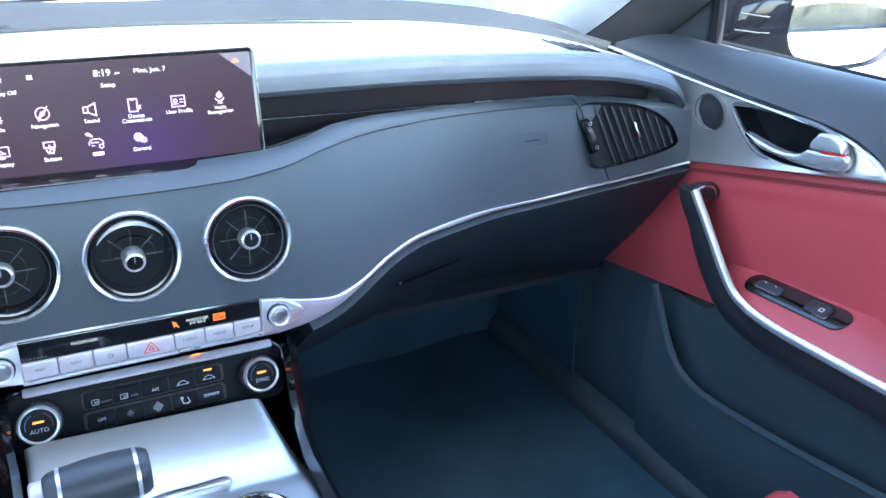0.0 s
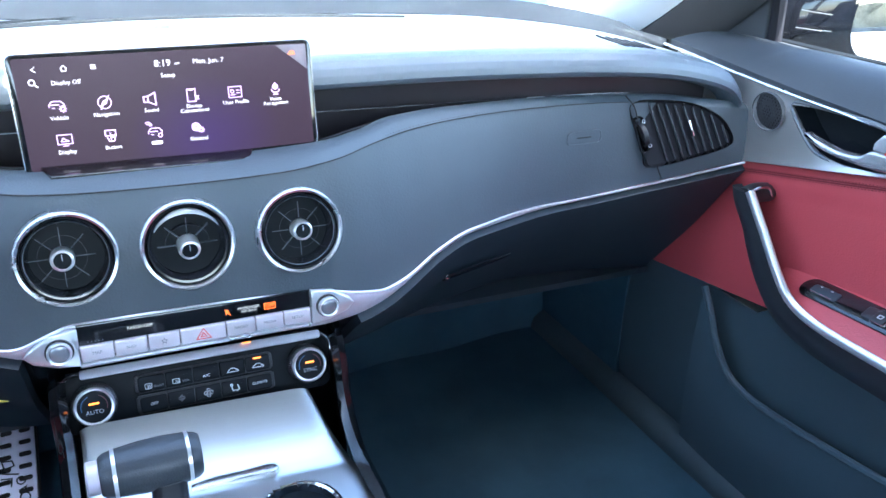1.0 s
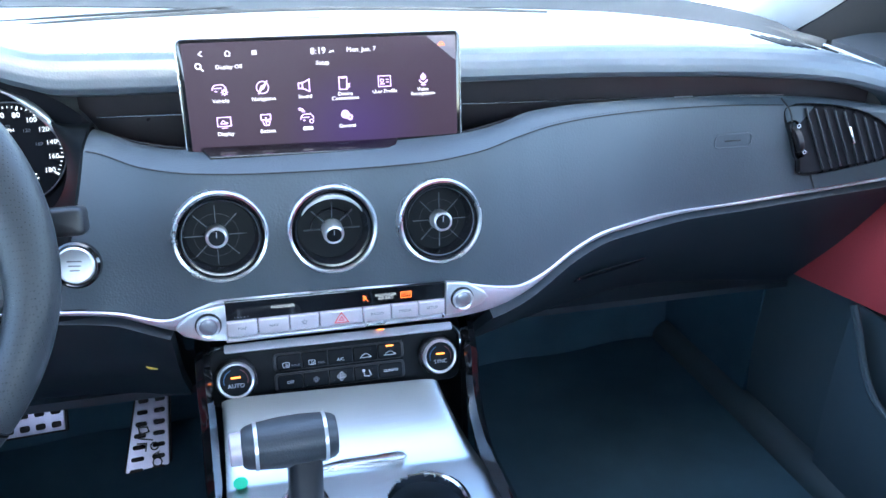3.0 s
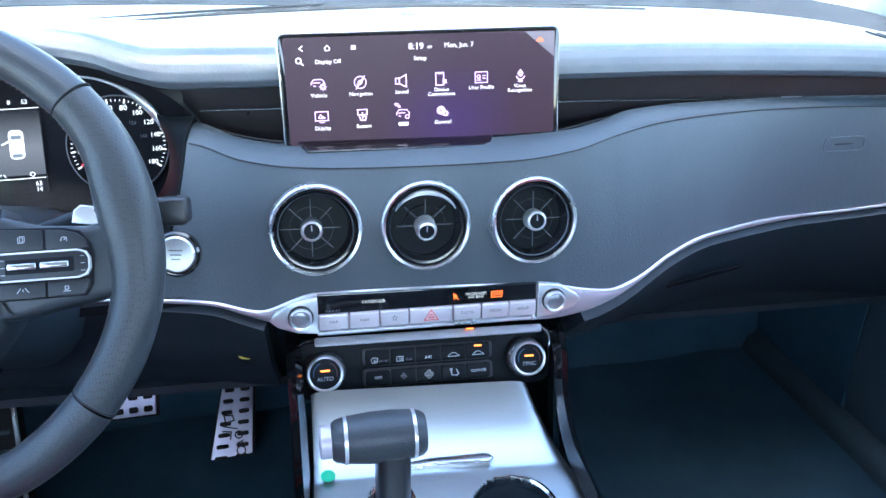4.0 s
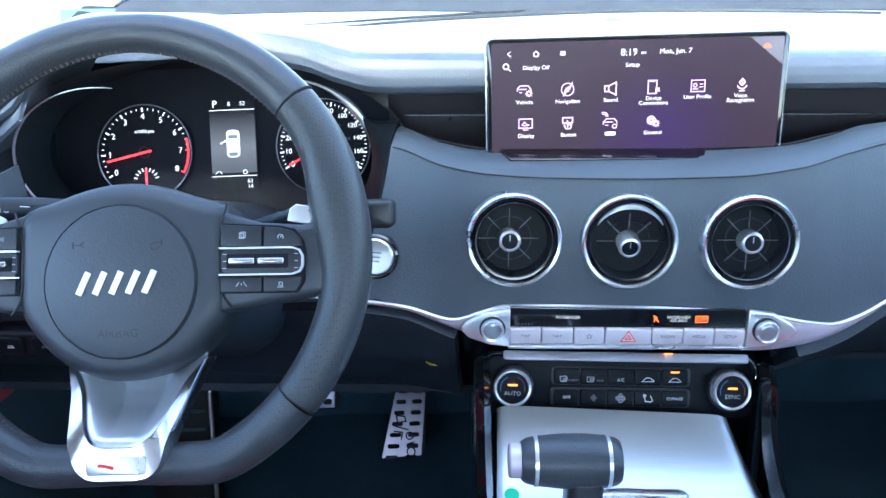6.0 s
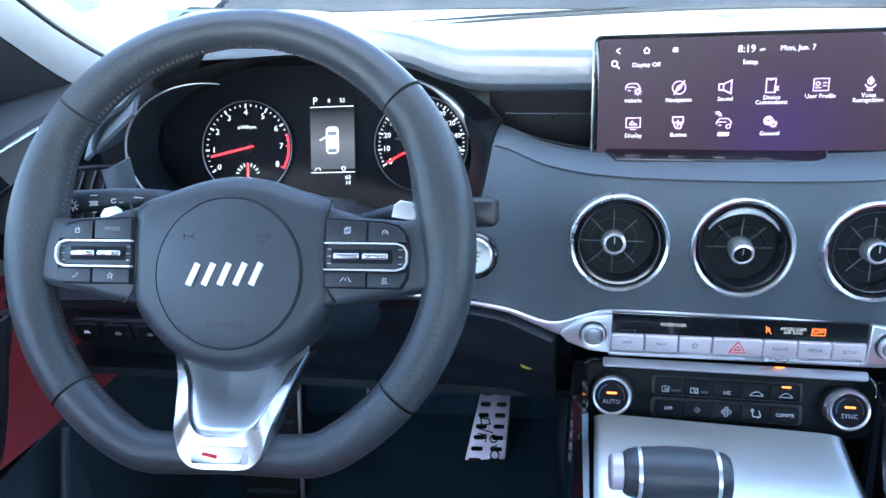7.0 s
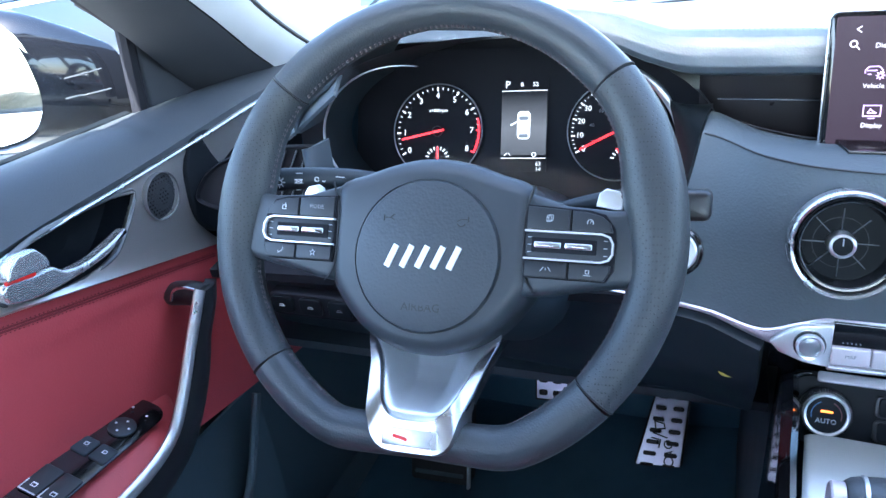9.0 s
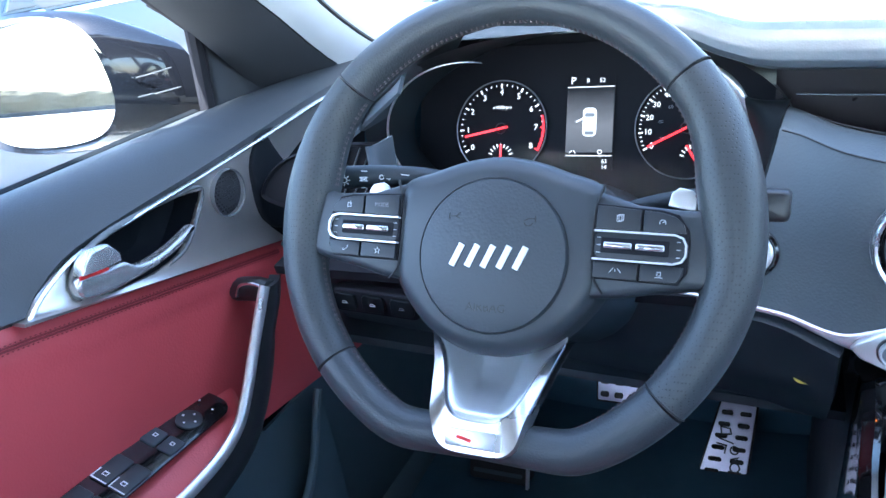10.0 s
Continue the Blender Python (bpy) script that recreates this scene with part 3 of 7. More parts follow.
drop = spline([-0.3, 0.50, 0.55, 0.60, 0.65, 0.70, 0.725, 0.745], [0, 0, -0.001, -0.005, -0.013, -0.028, -0.055, -0.10])
front = spline([-0.3, 0.1, 0.3, 0.44, 0.55, 0.65, 0.745], [0.0, 0.0, 0.008, 0.0, -0.016, -0.02, -0.03])
far_y = spline([-0.75, -0.66, -0.574, -0.435, -0.234, 0.0, 0.234, 0.435, 0.574, 0.64, 0.70, 0.745], [0.19, 0.24, 0.288, 0.365, 0.39, 0.375, 0.40, 0.375, 0.288, 0.25, 0.21, 0.17])
PROFILE = [(0.135, 0.731), (0.108, 0.7325), (0.0985, 0.7355), (0.0960, 0.7405), (0.0975, 0.7475), (0.1015, 0.7545), (0.1075, 0.7605), (0.118, 0.7635)]


hood_far = spline([-0.76, -0.70, -0.64, -0.585, -0.54], [0.56, 0.60, 0.66, 0.71, 0.7325])
hood_z = spline([-0.76, -0.65, -0.62, -0.60, -0.5615, -0.535, -0.485, -0.40, -0.324, -0.280, -0.263, -0.245, -0.224, -0.205, -0.18, -0.12, 0.0], [0.50, 0.560, 0.640, 0.688, 0.713, 0.745, 0.767, 0.766, 0.756, 0.7475, 0.740, 0.7345, 0.728, 0.7267, 0.727, 0.7285, 0.7320])


def pad(u, v):
    x = -0.612 + 1.332 * u
    rise = hood_z(min(x, 0)) - 0.7325
    deep = min(1, max(0, (-0.19 - x) / 0.05))
    k = v * 12
    d, f = drop(x), front(x)
    if k <= 7:
        i = min(int(k), 6)
        (y0, z0), (y1, z1) = PROFILE[i], PROFILE[i + 1]
        if i == 0:
            y0 += 0.11 * deep
        t = k - i
        if rise < 0 and x > -0.4:
            rise *= 1 - k / 7
        return x, y0 + (y1 - y0) * t + f, z0 + (z1 - z0) * t + d + rise
    t = (k - 7) / 5
    y0 = 0.118 + f
    y = y0 + (max(far_y(x), y0 + 0.02) - y0) * t
    if rise < 0 and x > -0.4:
        rise = 0
    keep = 1 - min(1, max(0, (y - 0.13) / 0.17)) if rise > 0 else 1
    keep = keep * keep * (3 - 2 * keep)
    if rise < 0 and x < -0.5:
        k2 = min(1, max(0, (y - 0.12) / 0.08))
        rise += (min(0, hood_far(x) - 0.7325) - rise) * k2 * k2 * (3 - 2 * k2)
    return x, y, TOP_Z + 0.0005 + d + rise * keep


part("top_pad", grid(pad, 140, 60, TL), PAD, dash, "black soft dashboard top pad in full sun")
for k, yy in ((0, 0.108), (1, 0.116)):
    stitches("stitching", [TL @ Vector((-0.2 + 0.8 * i / 80, yy + front(-0.2 + 0.8 * i / 80), TOP_Z + 0.0012 + drop(-0.2 + 0.8 * i / 80))) for i in range(81)], THREAD, dash, normal=(0, 0, 1), label="row of grey stitching on the top pad", r=0.0005)

part("instrument_back", grid(lambda u, v: (-0.60 + 0.41 * u, 0.275, 0.50 + 0.25 * v), 8, 8, thick=0.01), MATTE, dash)
part("instrument_floor", grid(lambda u, v: (-0.70 + 0.48 * u, 0.022 + 0.22 * v, 0.558 + 0.03 * v), 12, 8, thick=-0.01), MATTE, dash, "black plastic ledge below the instruments")
def shoulder(u, v):
    """Soft shoulder that falls from the instrument hood towards the driver's side vent."""
    x = -0.552 - 0.075 * u
    return x, 0.088 + 0.05 * v + 0.02 * u, 0.752 - 0.050 * u + 0.012 * v - 0.020 * (1 - v) ** 2


part("shoulder", grid(shoulder, 12, 8, thick=-0.004), PAD, dash, "soft black shoulder beside the instruments")
part("vent_cheek", grid(lambda u, v: (-0.604 + 0.028 * u, 0.098 - 0.012 * math.sin(u * math.pi), 0.640 + 0.036 * v + 0.012 * u * v), 8, 8, thick=-0.004), PAD, dash, "rounded cheek between side vent and instruments")
# dashboard end caps beside the doors
for s in (-1, 1):
    cap = rounded(0.20, 0.12, 0.045, 6, 0.165, 0.636) if s < 0 else rounded(0.24, 0.08, 0.01, 4, 0.21, 0.640)
    part("end_cap", plate(cap, 0.008, 0.004, Matrix(((0, 0, -s, s * 0.742), (1, 0, 0, 0), (0, 1, 0, 0), (0, 0, 0, 1)))), FRAME_BLACK if s < 0 else PLASTIC, dash)


# unseen sheet under the pad, added to keep light out of the footwell
part("leak_shield", grid(lambda u, v: (-0.77 + 1.54 * u, 0.285 + 0.42 * v, 0.68 + 0.01 * v), 12, 8, TL, thick=0.01), FRAME_BLACK, dash)
# strip of defroster vents along the windshield's base, and the dark border behind it
def border(u, v):
    x = -0.560 + 1.268 * u
    low = min(drop(abs(x)), hood_far(x) - 0.7325) if x < -0.5 else drop(abs(x))
    return x, far_y(x) + 0.004 + 0.07 * v, TOP_Z + 0.001 + low + 0.020 * v


part("windshield_border", grid(border, 60, 6, TL, thick=0.006), FRAME_BLACK, dash, "dark band along the windshield's lower edge")
rail = curve3([(0.44, 0.43, 0.744), (0.50, 0.405, 0.742), (0.545, 0.372, 0.739), (0.590, 0.332, 0.733), (0.65, 0.287, 0.722), (0.692, 0.250, 0.713), (0.712, 0.222, 0.707)], 40)
part("rolled_edge", tube(rail, 0.011, 12), FRAME_BLACK, dash, "rolled grey edge between dashboard and windshield")
for i in range(5):
    x = 0.555 + 0.010 * i
    part("defroster_slot", box(0.0052, 0.068 - 0.006 * i, 0.002, 0.0006, tf((x + 0.010, 0.158 - 0.004 * i, TOP_Z + drop(x + 0.008) + 0.0004), (1, 0.0, -0.14), (0.22, 1, 0))), FRAME_BLACK, dash, "dark defroster slot")
lip = curve3([TL @ Vector((x, y, TOP_Z + 0.0015)) for x, y in ((-0.283, 0.262), (-0.20, 0.303), (-0.114, 0.335), (0.0, 0.368), (0.10, 0.381), (0.22, 0.378), (0.36, 0.360))], 60)
part("defroster_slot", tube(lip, lambda t: 0.0006 + 0.0030 * min(1, t * 4) * min(1, 0.3 + (1 - t) * 3), 8), FRAME_BLACK, dash, "long dark defroster slot near the windshield")
lip = curve3([TL @ Vector((x, y, TOP_Z + 0.002)) for x, y in ((-0.318, 0.277), (-0.22, 0.322), (-0.125, 0.362), (-0.03, 0.397), (0.08, 0.415))], 40)
part("pad_edge", tube(lip, lambda t: 0.0004 + 0.0012 * min(1, t * 4), 6), FRAME_BLACK, dash, "thin dark edge line of the top pad")
part("light_sensor", lathe([(0.011, 0), (0.011, 0.002), (0.008, 0.005), (0, 0.0065)], 20, tf((0.033, 0.316, TOP_Z - 0.003), (1, 0, 0), (0, 1, 0))), PLASTIC, dash, "small black domed sun sensor")
# wiper lying beyond the glass
w = thing("windshield_wiper", "black wiper blade lying at the windshield's base", "wiper", (0, 0.5, 0.78))
w.matrix_basis = I4
part("blade", tube(curve3([(-0.40, 0.50, 0.775), (0.0, 0.535, 0.79), (0.35, 0.53, 0.785)], 20), 0.006, 6, flat=0.6), RUBBER, w)
part("arm", tube(curve3([(-0.28, 0.515, 0.790), (0.1, 0.55, 0.80), (0.45, 0.57, 0.775)], 20), 0.005, 6), SATIN_BLACK, w)


# ---- satin trim sweeping across, with the button panel in its middle ----
def trim(u, v):
    x = -0.30 + 1.035 * u
    zt, zb = trim_top(x), trim_low(x)
    bulge = math.sin(v * math.pi)
    return x, trim_y(x) - 0.001 - 0.0045 * bulge ** 0.5 + (1 - v) * 0.004, zb + (zt - zb) * v


part("metal_trim", grid(trim, 160, 12, TL), PINKISH, dash, "satin metal trim blade sweeping across the dashboard")
part("trim_edge", tube([TL @ Vector((-0.30 + 1.035 * i / 120, trim_y(-0.30 + 1.035 * i / 120) - 0.0035, trim_top(-0.30 + 1.035 * i / 120) - 0.0006)) for i in range(121)], 0.0013, 6), FRAME, dash, "bright polished upper edge of the trim")

PF = tf((-0.0025, -0.002, 0.5398), (1, 0, 0), (0, 0.10, 1))      # button panel
part("panel_window", plate([(-0.106, 0.0046), (0.104, 0.0046), (0.104, 0.0210), (-0.106, 0.0240)], 0.0045, 0.0008, PF), GLOSS, dash, "glossy black status window", smooth=False)
bxs = [-0.106, -0.0775, -0.049, -0.021, 0.021, 0.049, 0.0765, 0.104]
names = ["MAP", "NAV", "star", "hazard", "RADIO", "MEDIA", "SETUP"]
for i in range(7):
    w, cx = bxs[i + 1] - bxs[i] - 0.0008, (bxs[i] + bxs[i + 1]) / 2
    b = part("key", plate(rounded(w, 0.0150, 0.0018, 3, cx, -0.0032), 0.0075, 0.0012, PF), KEYMETAL, dash, "satin metal key below the status window")
    if names[i] == "star":
        pts = [(cx + (0.0028 if k % 2 == 0 else 0.0012) * math.sin(k * math.pi / 5), -0.0030 + (0.0028 if k % 2 == 0 else 0.0012) * math.cos(k * math.pi / 5)) for k in range(11)]
        part("mark", strokes([pts], 0.0005, PF @ Matrix.Translation((0, 0, 0.0076))), GREY_MARK, b)
    elif names[i] == "hazard":
        for r, mm in ((0.0074, REDPLASTIC), (0.0054, WHITE_MARK), (0.0030, REDPLASTIC)):
            tri = [(cx + r * math.sin(radians(a)), -0.0042 + r * 0.9 * math.cos(radians(a))) for a in (0, 120, 240, 360)]
            part("mark", strokes([tri], 0.0009, PF @ Matrix.Translation((0, 0, 0.0076))), mm, b, "warning triangle on the key")
    else:
        writing("lettering", names[i], 0.0042, GREY_MARK, PF @ Matrix.Translation((cx, -0.0028, 0.0077)), b)
for words, x, y, s in (("PASSENGER", -0.054, 0.0142, 0.0042), ("PASSENGER\nAIR BAG", 0.0440, 0.0132, 0.0040)):
    writing("lettering", words, s, DIM_WHITE, PF @ Matrix.Translation((x, y, 0.0048)), dash, "white lit lettering")
part("airbag_lamp", strokes([circle2(0.0245, 0.0140, 0.0014, 8), [(0.0225, 0.0166), (0.0275, 0.0100)], [(0.0235, 0.0105), (0.0235, 0.0130), (0.0262, 0.0118)]], 0.0006, PF @ Matrix.Translation((-0.001, 0, 0.0047))), UI_ORANGE, dash, "orange lit airbag symbol")
part("off_lamp", strokes([[(0.059, 0.0101), (0.0695, 0.0101), (0.0695, 0.0160), (0.059, 0.0160), (0.059, 0.0101)]], 0.0006, PF @ Matrix.Translation((0, 0, 0.0047))), UI_ORANGE, dash)
writing("lettering", "OFF", 0.0050, UI_ORANGE, PF @ Matrix.Translation((0.0642, 0.0130, 0.0048)), dash, "orange lit word")
for k in range(5):
    part("lamp_dot", box(0.001, 0.001, 0.0004, 0.0001, PF @ Matrix.Translation((-0.098 + 0.003 * k, 0.0075, 0.0046))), GREY_MARK, dash)
for s in (-1, 1):
    hx = -0.001 + s * 0.123
    cap = [(s * 0.1055, 0.0215), (s * 0.128, 0.0185), (s * 0.146, 0.007), (s * 0.150, 0.0015), (s * 0.143, -0.006), (s * 0.124, -0.0130), (s * 0.1055, -0.0148)]
    part("end_plate", plate(cap, 0.0055, 0.0015, PF), FRAME, dash, "bright satin end plate of the button panel")
    KF = PF @ Matrix.Translation((s * 0.1215, 0.0035, 0.005))
    kn = part("dial", lathe([(0.0118, 0), (0.0118, 0.003), (0.0112, 0.004), (0.0106, 0.003), (0, 0.0028)], 32, KF), GLOSS, dash, "polished round dial in a dark groove")
    part("ring", lathe([(0.0104, 0.002), (0.0104, 0.0066), (0.0096, 0.0078), (0.0084, 0.0074), (0.0080, 0.006)], 32, KF), FRAME, kn, "bright ring")
    part("centre", lathe([(0.0080, 0.0058), (0.0074, 0.0063), (0.003, 0.0066), (0, 0.0067)], 24, KF), SURROUND, kn)
part("panel_edge", box(0.212, 0.0042, 0.006, 0.0015, PF @ Matrix.Translation((-0.001, -0.0134, -0.0005)) @ Matrix.Rotation(radians(25), 4, "X")), FRAME, dash, "bright lower edge of the button panel")
# lip with a pale edge under the buttons
part("lip", box(0.226, 0.0085, 0.003, 0.0012, tf((-0.001, 0.0045, 0.5065), (1, 0, -0.014), (0, 0.9, 1))), material("pale_lip", (0.52, 0.51, 0.55), 0.35, 0.5), dash, "pale satin lip above the climate panel")
part("under_trim", grid(lambda u, v: (-0.15 + 0.30 * u, 0.006 + 0.022 * v, trim_low(-0.15 + 0.30 * u) - (trim_low(-0.15 + 0.30 * u) - 0.4975) * v), 30, 6, TL, thick=-0.004), GLOSS, dash, "glossy black underside of the trim")
part("tell_tale", box(0.008, 0.0012, 0.0006, 0.0002, tf((0.0370, 0.0005, 0.5130), (1, 0, 0), (0, 0.3, 1))), LAMP_ORANGE, dash)


# ---- round air vents ----
def round_vent(x, z, hub_dx=0.0, hub_dz=0.0, turned=False):
    F = tf((x, 0.0105, z), (1, 0, 0), (0, 0.21, 1)) @ Matrix.Diagonal((1.02, 1.02, 1, 1))
    v = part("air_vent", lathe([(0.0355, 0.008), (0.0345, -0.010), (0.030, -0.030), (0, -0.034)], 40, F), MATTE, dash, "round air vent with a chrome rim and radial vanes")
    part("rim", lathe([(0.0356, -0.006), (0.0416, -0.006), (0.0416, 0.0035), (0.0408, 0.0066), (0.0394, 0.0080), (0.0372, 0.0070), (0.0360, 0.001)], 48, F), VENT_CHROME, v, "polished chrome rim")
    # black disc put in for the shade in the vent's depth
    part("depth_shade", lathe([(0.0302, -0.0100), (0.0296, -0.0108), (0, -0.0112)], 40, F), KEYBLACK, v, "black disc standing in for the shade deep in the vent")
    part("inner_ring", lathe([(0.0369, -0.002), (0.0362, 0.0040), (0.0345, 0.0052), (0.0325, 0.0050), (0.0308, -0.001), (0.0298, -0.010)], 48, F), VENT_RING, v, "glossy black inner ring")
    if turned:
        HF = F @ Matrix.Translation((0.001, -0.004, -0.004)) @ Matrix.Rotation(radians(16), 4, "X")
    else:
        HF = F @ Matrix.Translation((hub_dx, hub_dz, -0.004))
    a0 = 0
    for k in range(8):
        a = radians(a0 + 45 * k)
        bf = HF @ Matrix.Rotation(a, 4, "Z")
        part("vane", box(0.0185, 0.0007, 0.0030, 0.0002, bf @ Matrix.Translation((0.0170, 0, -0.0085))), SPOKE_VANE, v)
    part("vane_ring", lathe([(0.0190, -0.0100), (0.0190, -0.0066), (0.0195, -0.0066), (0.0195, -0.0100)], 40, HF), SATIN_BLACK, v, "thin ring across the vanes")
    if turned:
        # the ring's highlight, modelled as a tapered bright tube
        part("inner_edge", tube([F @ Vector((0.0310 * math.cos(radians(a)), 0.0310 * math.sin(radians(a)), 0.0035)) for a in range(28, 153, 4)], lambda t: 0.0004 + 0.0028 * math.sin(t * math.pi), 8), FRAME, v, "bright crescent added as the highlight on the turned inner ring")
    else:
        part("inner_edge", lathe([(0.0322, 0.0045), (0.0327, 0.0058), (0.0332, 0.0045)], 48, F), SURROUND, v, "thin bright line on the inner ring")
    part("knob", lathe([(0.0098, -0.008), (0.0098, 0.004), (0.0090, 0.0070), (0.0074, 0.0078), (0.0068, 0.0066)], 28, HF), FRAME, v, "small chrome adjusting knob")
    part("knob_face", lathe([(0.0074, 0.0062), (0.0068, 0.0070), (0, 0.0072)], 24, HF), KEYBLACK, v)
    part("knob_mark", box(0.0008, 0.0055, 0.0004, 0.0001, HF @ Matrix.Translation((0, 0.003, 0.0073))), PALE_MARK, v)
    return v


round_vent(*VENTS[0], -0.0035, -0.001)
round_vent(*VENTS[1], turned=True)
round_vent(*VENTS[2], 0.003, -0.001)

# start button
SB = tf((-0.2255, 0.022, 0.6015), (1, -0.15, 0), (0, 0.3, 1))
sb = part("start_button", lathe([(0.0205, -0.004), (0.0205, 0.003), (0.0185, 0.0045), (0.0165, 0.003)], 32, SB), GLOSS, dash, "round engine start button in a black ring")
part("cap", lathe([(0.0165, 0.001), (0.0163, 0.0045), (0.015, 0.0056), (0, 0.0060)], 32, SB), FRAME, sb, "brushed silver button cap")
for k in range(3):
    part("bar", box(0.012 - 0.002 * k, 0.0011, 0.0004, 0.0001, SB @ Matrix.Translation((0, 0.004 - 0.004 * k, 0.0061))), GREY_MARK, sb)


# ---- leaf-shaped side vents ----
def side_vent(s):
    o = (0.636, 0.0855, 0.658) if s > 0 else (-0.662, 0.094, 0.609)
    F = tf(o, (1, -s * 0.26, 0), (0, 0.22, 1))
    leaf = [(-0.078, 0.034), (-0.030, 0.040), (0.02, 0.034), (0.055, 0.018), (0.074, -0.008), (0.066, -0.022), (0.02, -0.036), (-0.042, -0.048), (-0.052, -0.030), (-0.064, -0.004)]
    leaf = closed2(leaf, 48)
    if s < 0:
        leaf = [(-x, y) for x, y in leaf][::-1]
    sur = part("side_vent", plate(leaf, 0.003, 0.0, F), MATTE, dash, "leaf-shaped side air vent with upright slats")
    part("bezel", ring_strip(leaf, 0.0040, 0.009, F), GLOSS if s > 0 else MATTE, sur, "glossy black bezel")
    inner = inset(leaf, 0.006)
    lean = radians(s * 24)
    dx, dy = -math.sin(lean), math.cos(lean)
    for k in range(9 if s > 0 else 6):
        bx = s * ((-0.034 if s > 0 else -0.050) + 0.0118 * k)
        cut = []
        for (ax, ay), (cx, cy) in zip(inner, inner[1:] + inner[:1]):
            da, dc = (ax - bx) * dy - ay * dx, (cx - bx) * dy - cy * dx
            if (da > 0) != (dc > 0):
                q = da / (da - dc)
                cut.append((ax + (cx - ax) * q - bx) * dx + (ay + (cy - ay) * q) * dy)
        if len(cut) < 2 or max(cut) - min(cut) < 0.012:
            continue
        mid, ln = (max(cut) + min(cut)) / 2, max(cut) - min(cut)
        sf = F @ Matrix.Translation((bx + dx * mid, dy * mid, 0.003)) @ Matrix.Rotation(lean, 4, "Z")
        part("slat", box(0.0016, ln, 0.0055, 0.0005, sf @ Matrix.Rotation(radians(-s * 15), 4, "Y")), VANE, sur)
    part("tab", box(0.004, 0.022, 0.004, 0.001, F @ Matrix.Translation((s * 0.010, 0.004, 0.007)) @ Matrix.Rotation(radians(s * 24), 4, "Z")), CHROME, sur, "small chrome adjusting tab")
    if s < 0:
        return
    wf = F @ Matrix.Translation((-s * 0.058, -0.004, 0.006)) @ Matrix.Rotation(radians(s * 20), 4, "Z")
    wh = part("thumb_wheel", lathe([(0.016, -0.003), (0.0165, 0), (0.016, 0.003)], 24, wf @ Matrix.Rotation(radians(90), 4, "Y")), SATIN_BLACK, sur, "ribbed thumb wheel")
    part("wheel_frame", ring_strip(rounded(0.015, 0.048, 0.006), 0.003, 0.005, wf), GLOSS, sur)
    part("mark", strokes([circle2(0, 0.016, 0.0022, 8), circle2(0, -0.017, 0.0022, 8)], 0.0007, wf @ Matrix.Translation((s * 0.005, 0, 0.006))), WHITE_MARK, sur)


side_vent(1)
side_vent(-1)
# split line between panel and vent, embossed badge
part("split_line", tube(curve3([TL @ Vector(p) for p in ((0.553, 0.103, 0.705), (0.566, 0.098, 0.690), (0.578, 0.095, 0.655), (0.600, 0.090, 0.625), (0.617, 0.087, 0.592))], 20), 0.0011, 6), DARK_THREAD, dash)
BF = tf((0.492, 0.0985, 0.6565), (1, 0.0, 0.02), (0, 0.06, 1))
bd = part("airbag_badge", ring_strip(rounded(0.052, 0.0175, 0.0065), 0.0014, 0.0013, BF), LEATHER, dash, "embossed oblong airbag mark in the leather")
part("bar", box(0.022, 0.0018, 0.0006, 0.0002, BF), DARK_THREAD, bd)


# ---- lower dashboard: knee panel, glovebox, column ----
def lower(x0, x1, ztop_off, z1, y_back, bow=0.012):
    def f(u, v):
        x = x0 + (x1 - x0) * u
        zt = trim_low(x) - ztop_off
        return x, trim_y(x) + 0.004 + y_back * v - bow * math.sin(v * 3.14) ** 2, zt + (z1 - zt) * v
    return grid(f, 40, 14, TL, thick=0.01)


part("glovebox_door", lower(0.155, 0.738, 0.001, 0.375, 0.17, 0.006), PLASTIC, dash, "black plastic glovebox lid")
part("glovebox_handle", plate([(-0.05, -0.012), (-0.048, 0.002), (0.0, 0.011), (0.05, 0.012), (0.046, 0.002), (0.0, -0.008)], 0.0015, 0.0006, tf((0.352, 0.109, 0.4930), (1, 0.22, 0.02), (0, -0.9, 1))), FRAME_BLACK, dash, "black glovebox handle")
part("glovebox_lock", lathe([(0.003, 0), (0.003, 0.003), (0.002, 0.004), (0, 0.004)], 16, tf((0.306, 0.103, 0.490), (1, 0.2, 0), (0, -0.9, 1))), CHROME, dash)
part("under_panel", grid(lambda u, v: (0.13 + 0.61 * u, 0.22 + 0.40 * v, 0.375 + 0.02 * v), 8, 8, TL, thick=0.01), PLASTIC, dash)
part("knee_panel", lower(-0.71, -0.155, 0.001, 0.40, 0.10), PLASTIC, dash, "black plastic knee panel below the steering wheel")
part("knee_under", grid(lambda u, v: (-0.74 + 0.60 * u, 0.11 + 0.35 * v, 0.40 - 0.02 * v), 8, 8, TL, thick=0.01), PLASTIC, dash)
part("trim_left", grid(lambda u, v: (-0.71 + 0.41 * u, trim_y(-0.71 + 0.41 * u) - 0.003, 0.552 + 0.006 * v - 0.030 * (1 - u) ** 2), 20, 4, TL, thick=-0.003), PINKISH, dash, "satin metal trim below the instruments")
part("switch_bank", box(0.10, 0.03, 0.012, 0.003, tf((-0.585, 0.035, 0.505), (1, 0, 0), (0, -0.1, 1))), MATTE, dash, "black switch bank beside the steering column")
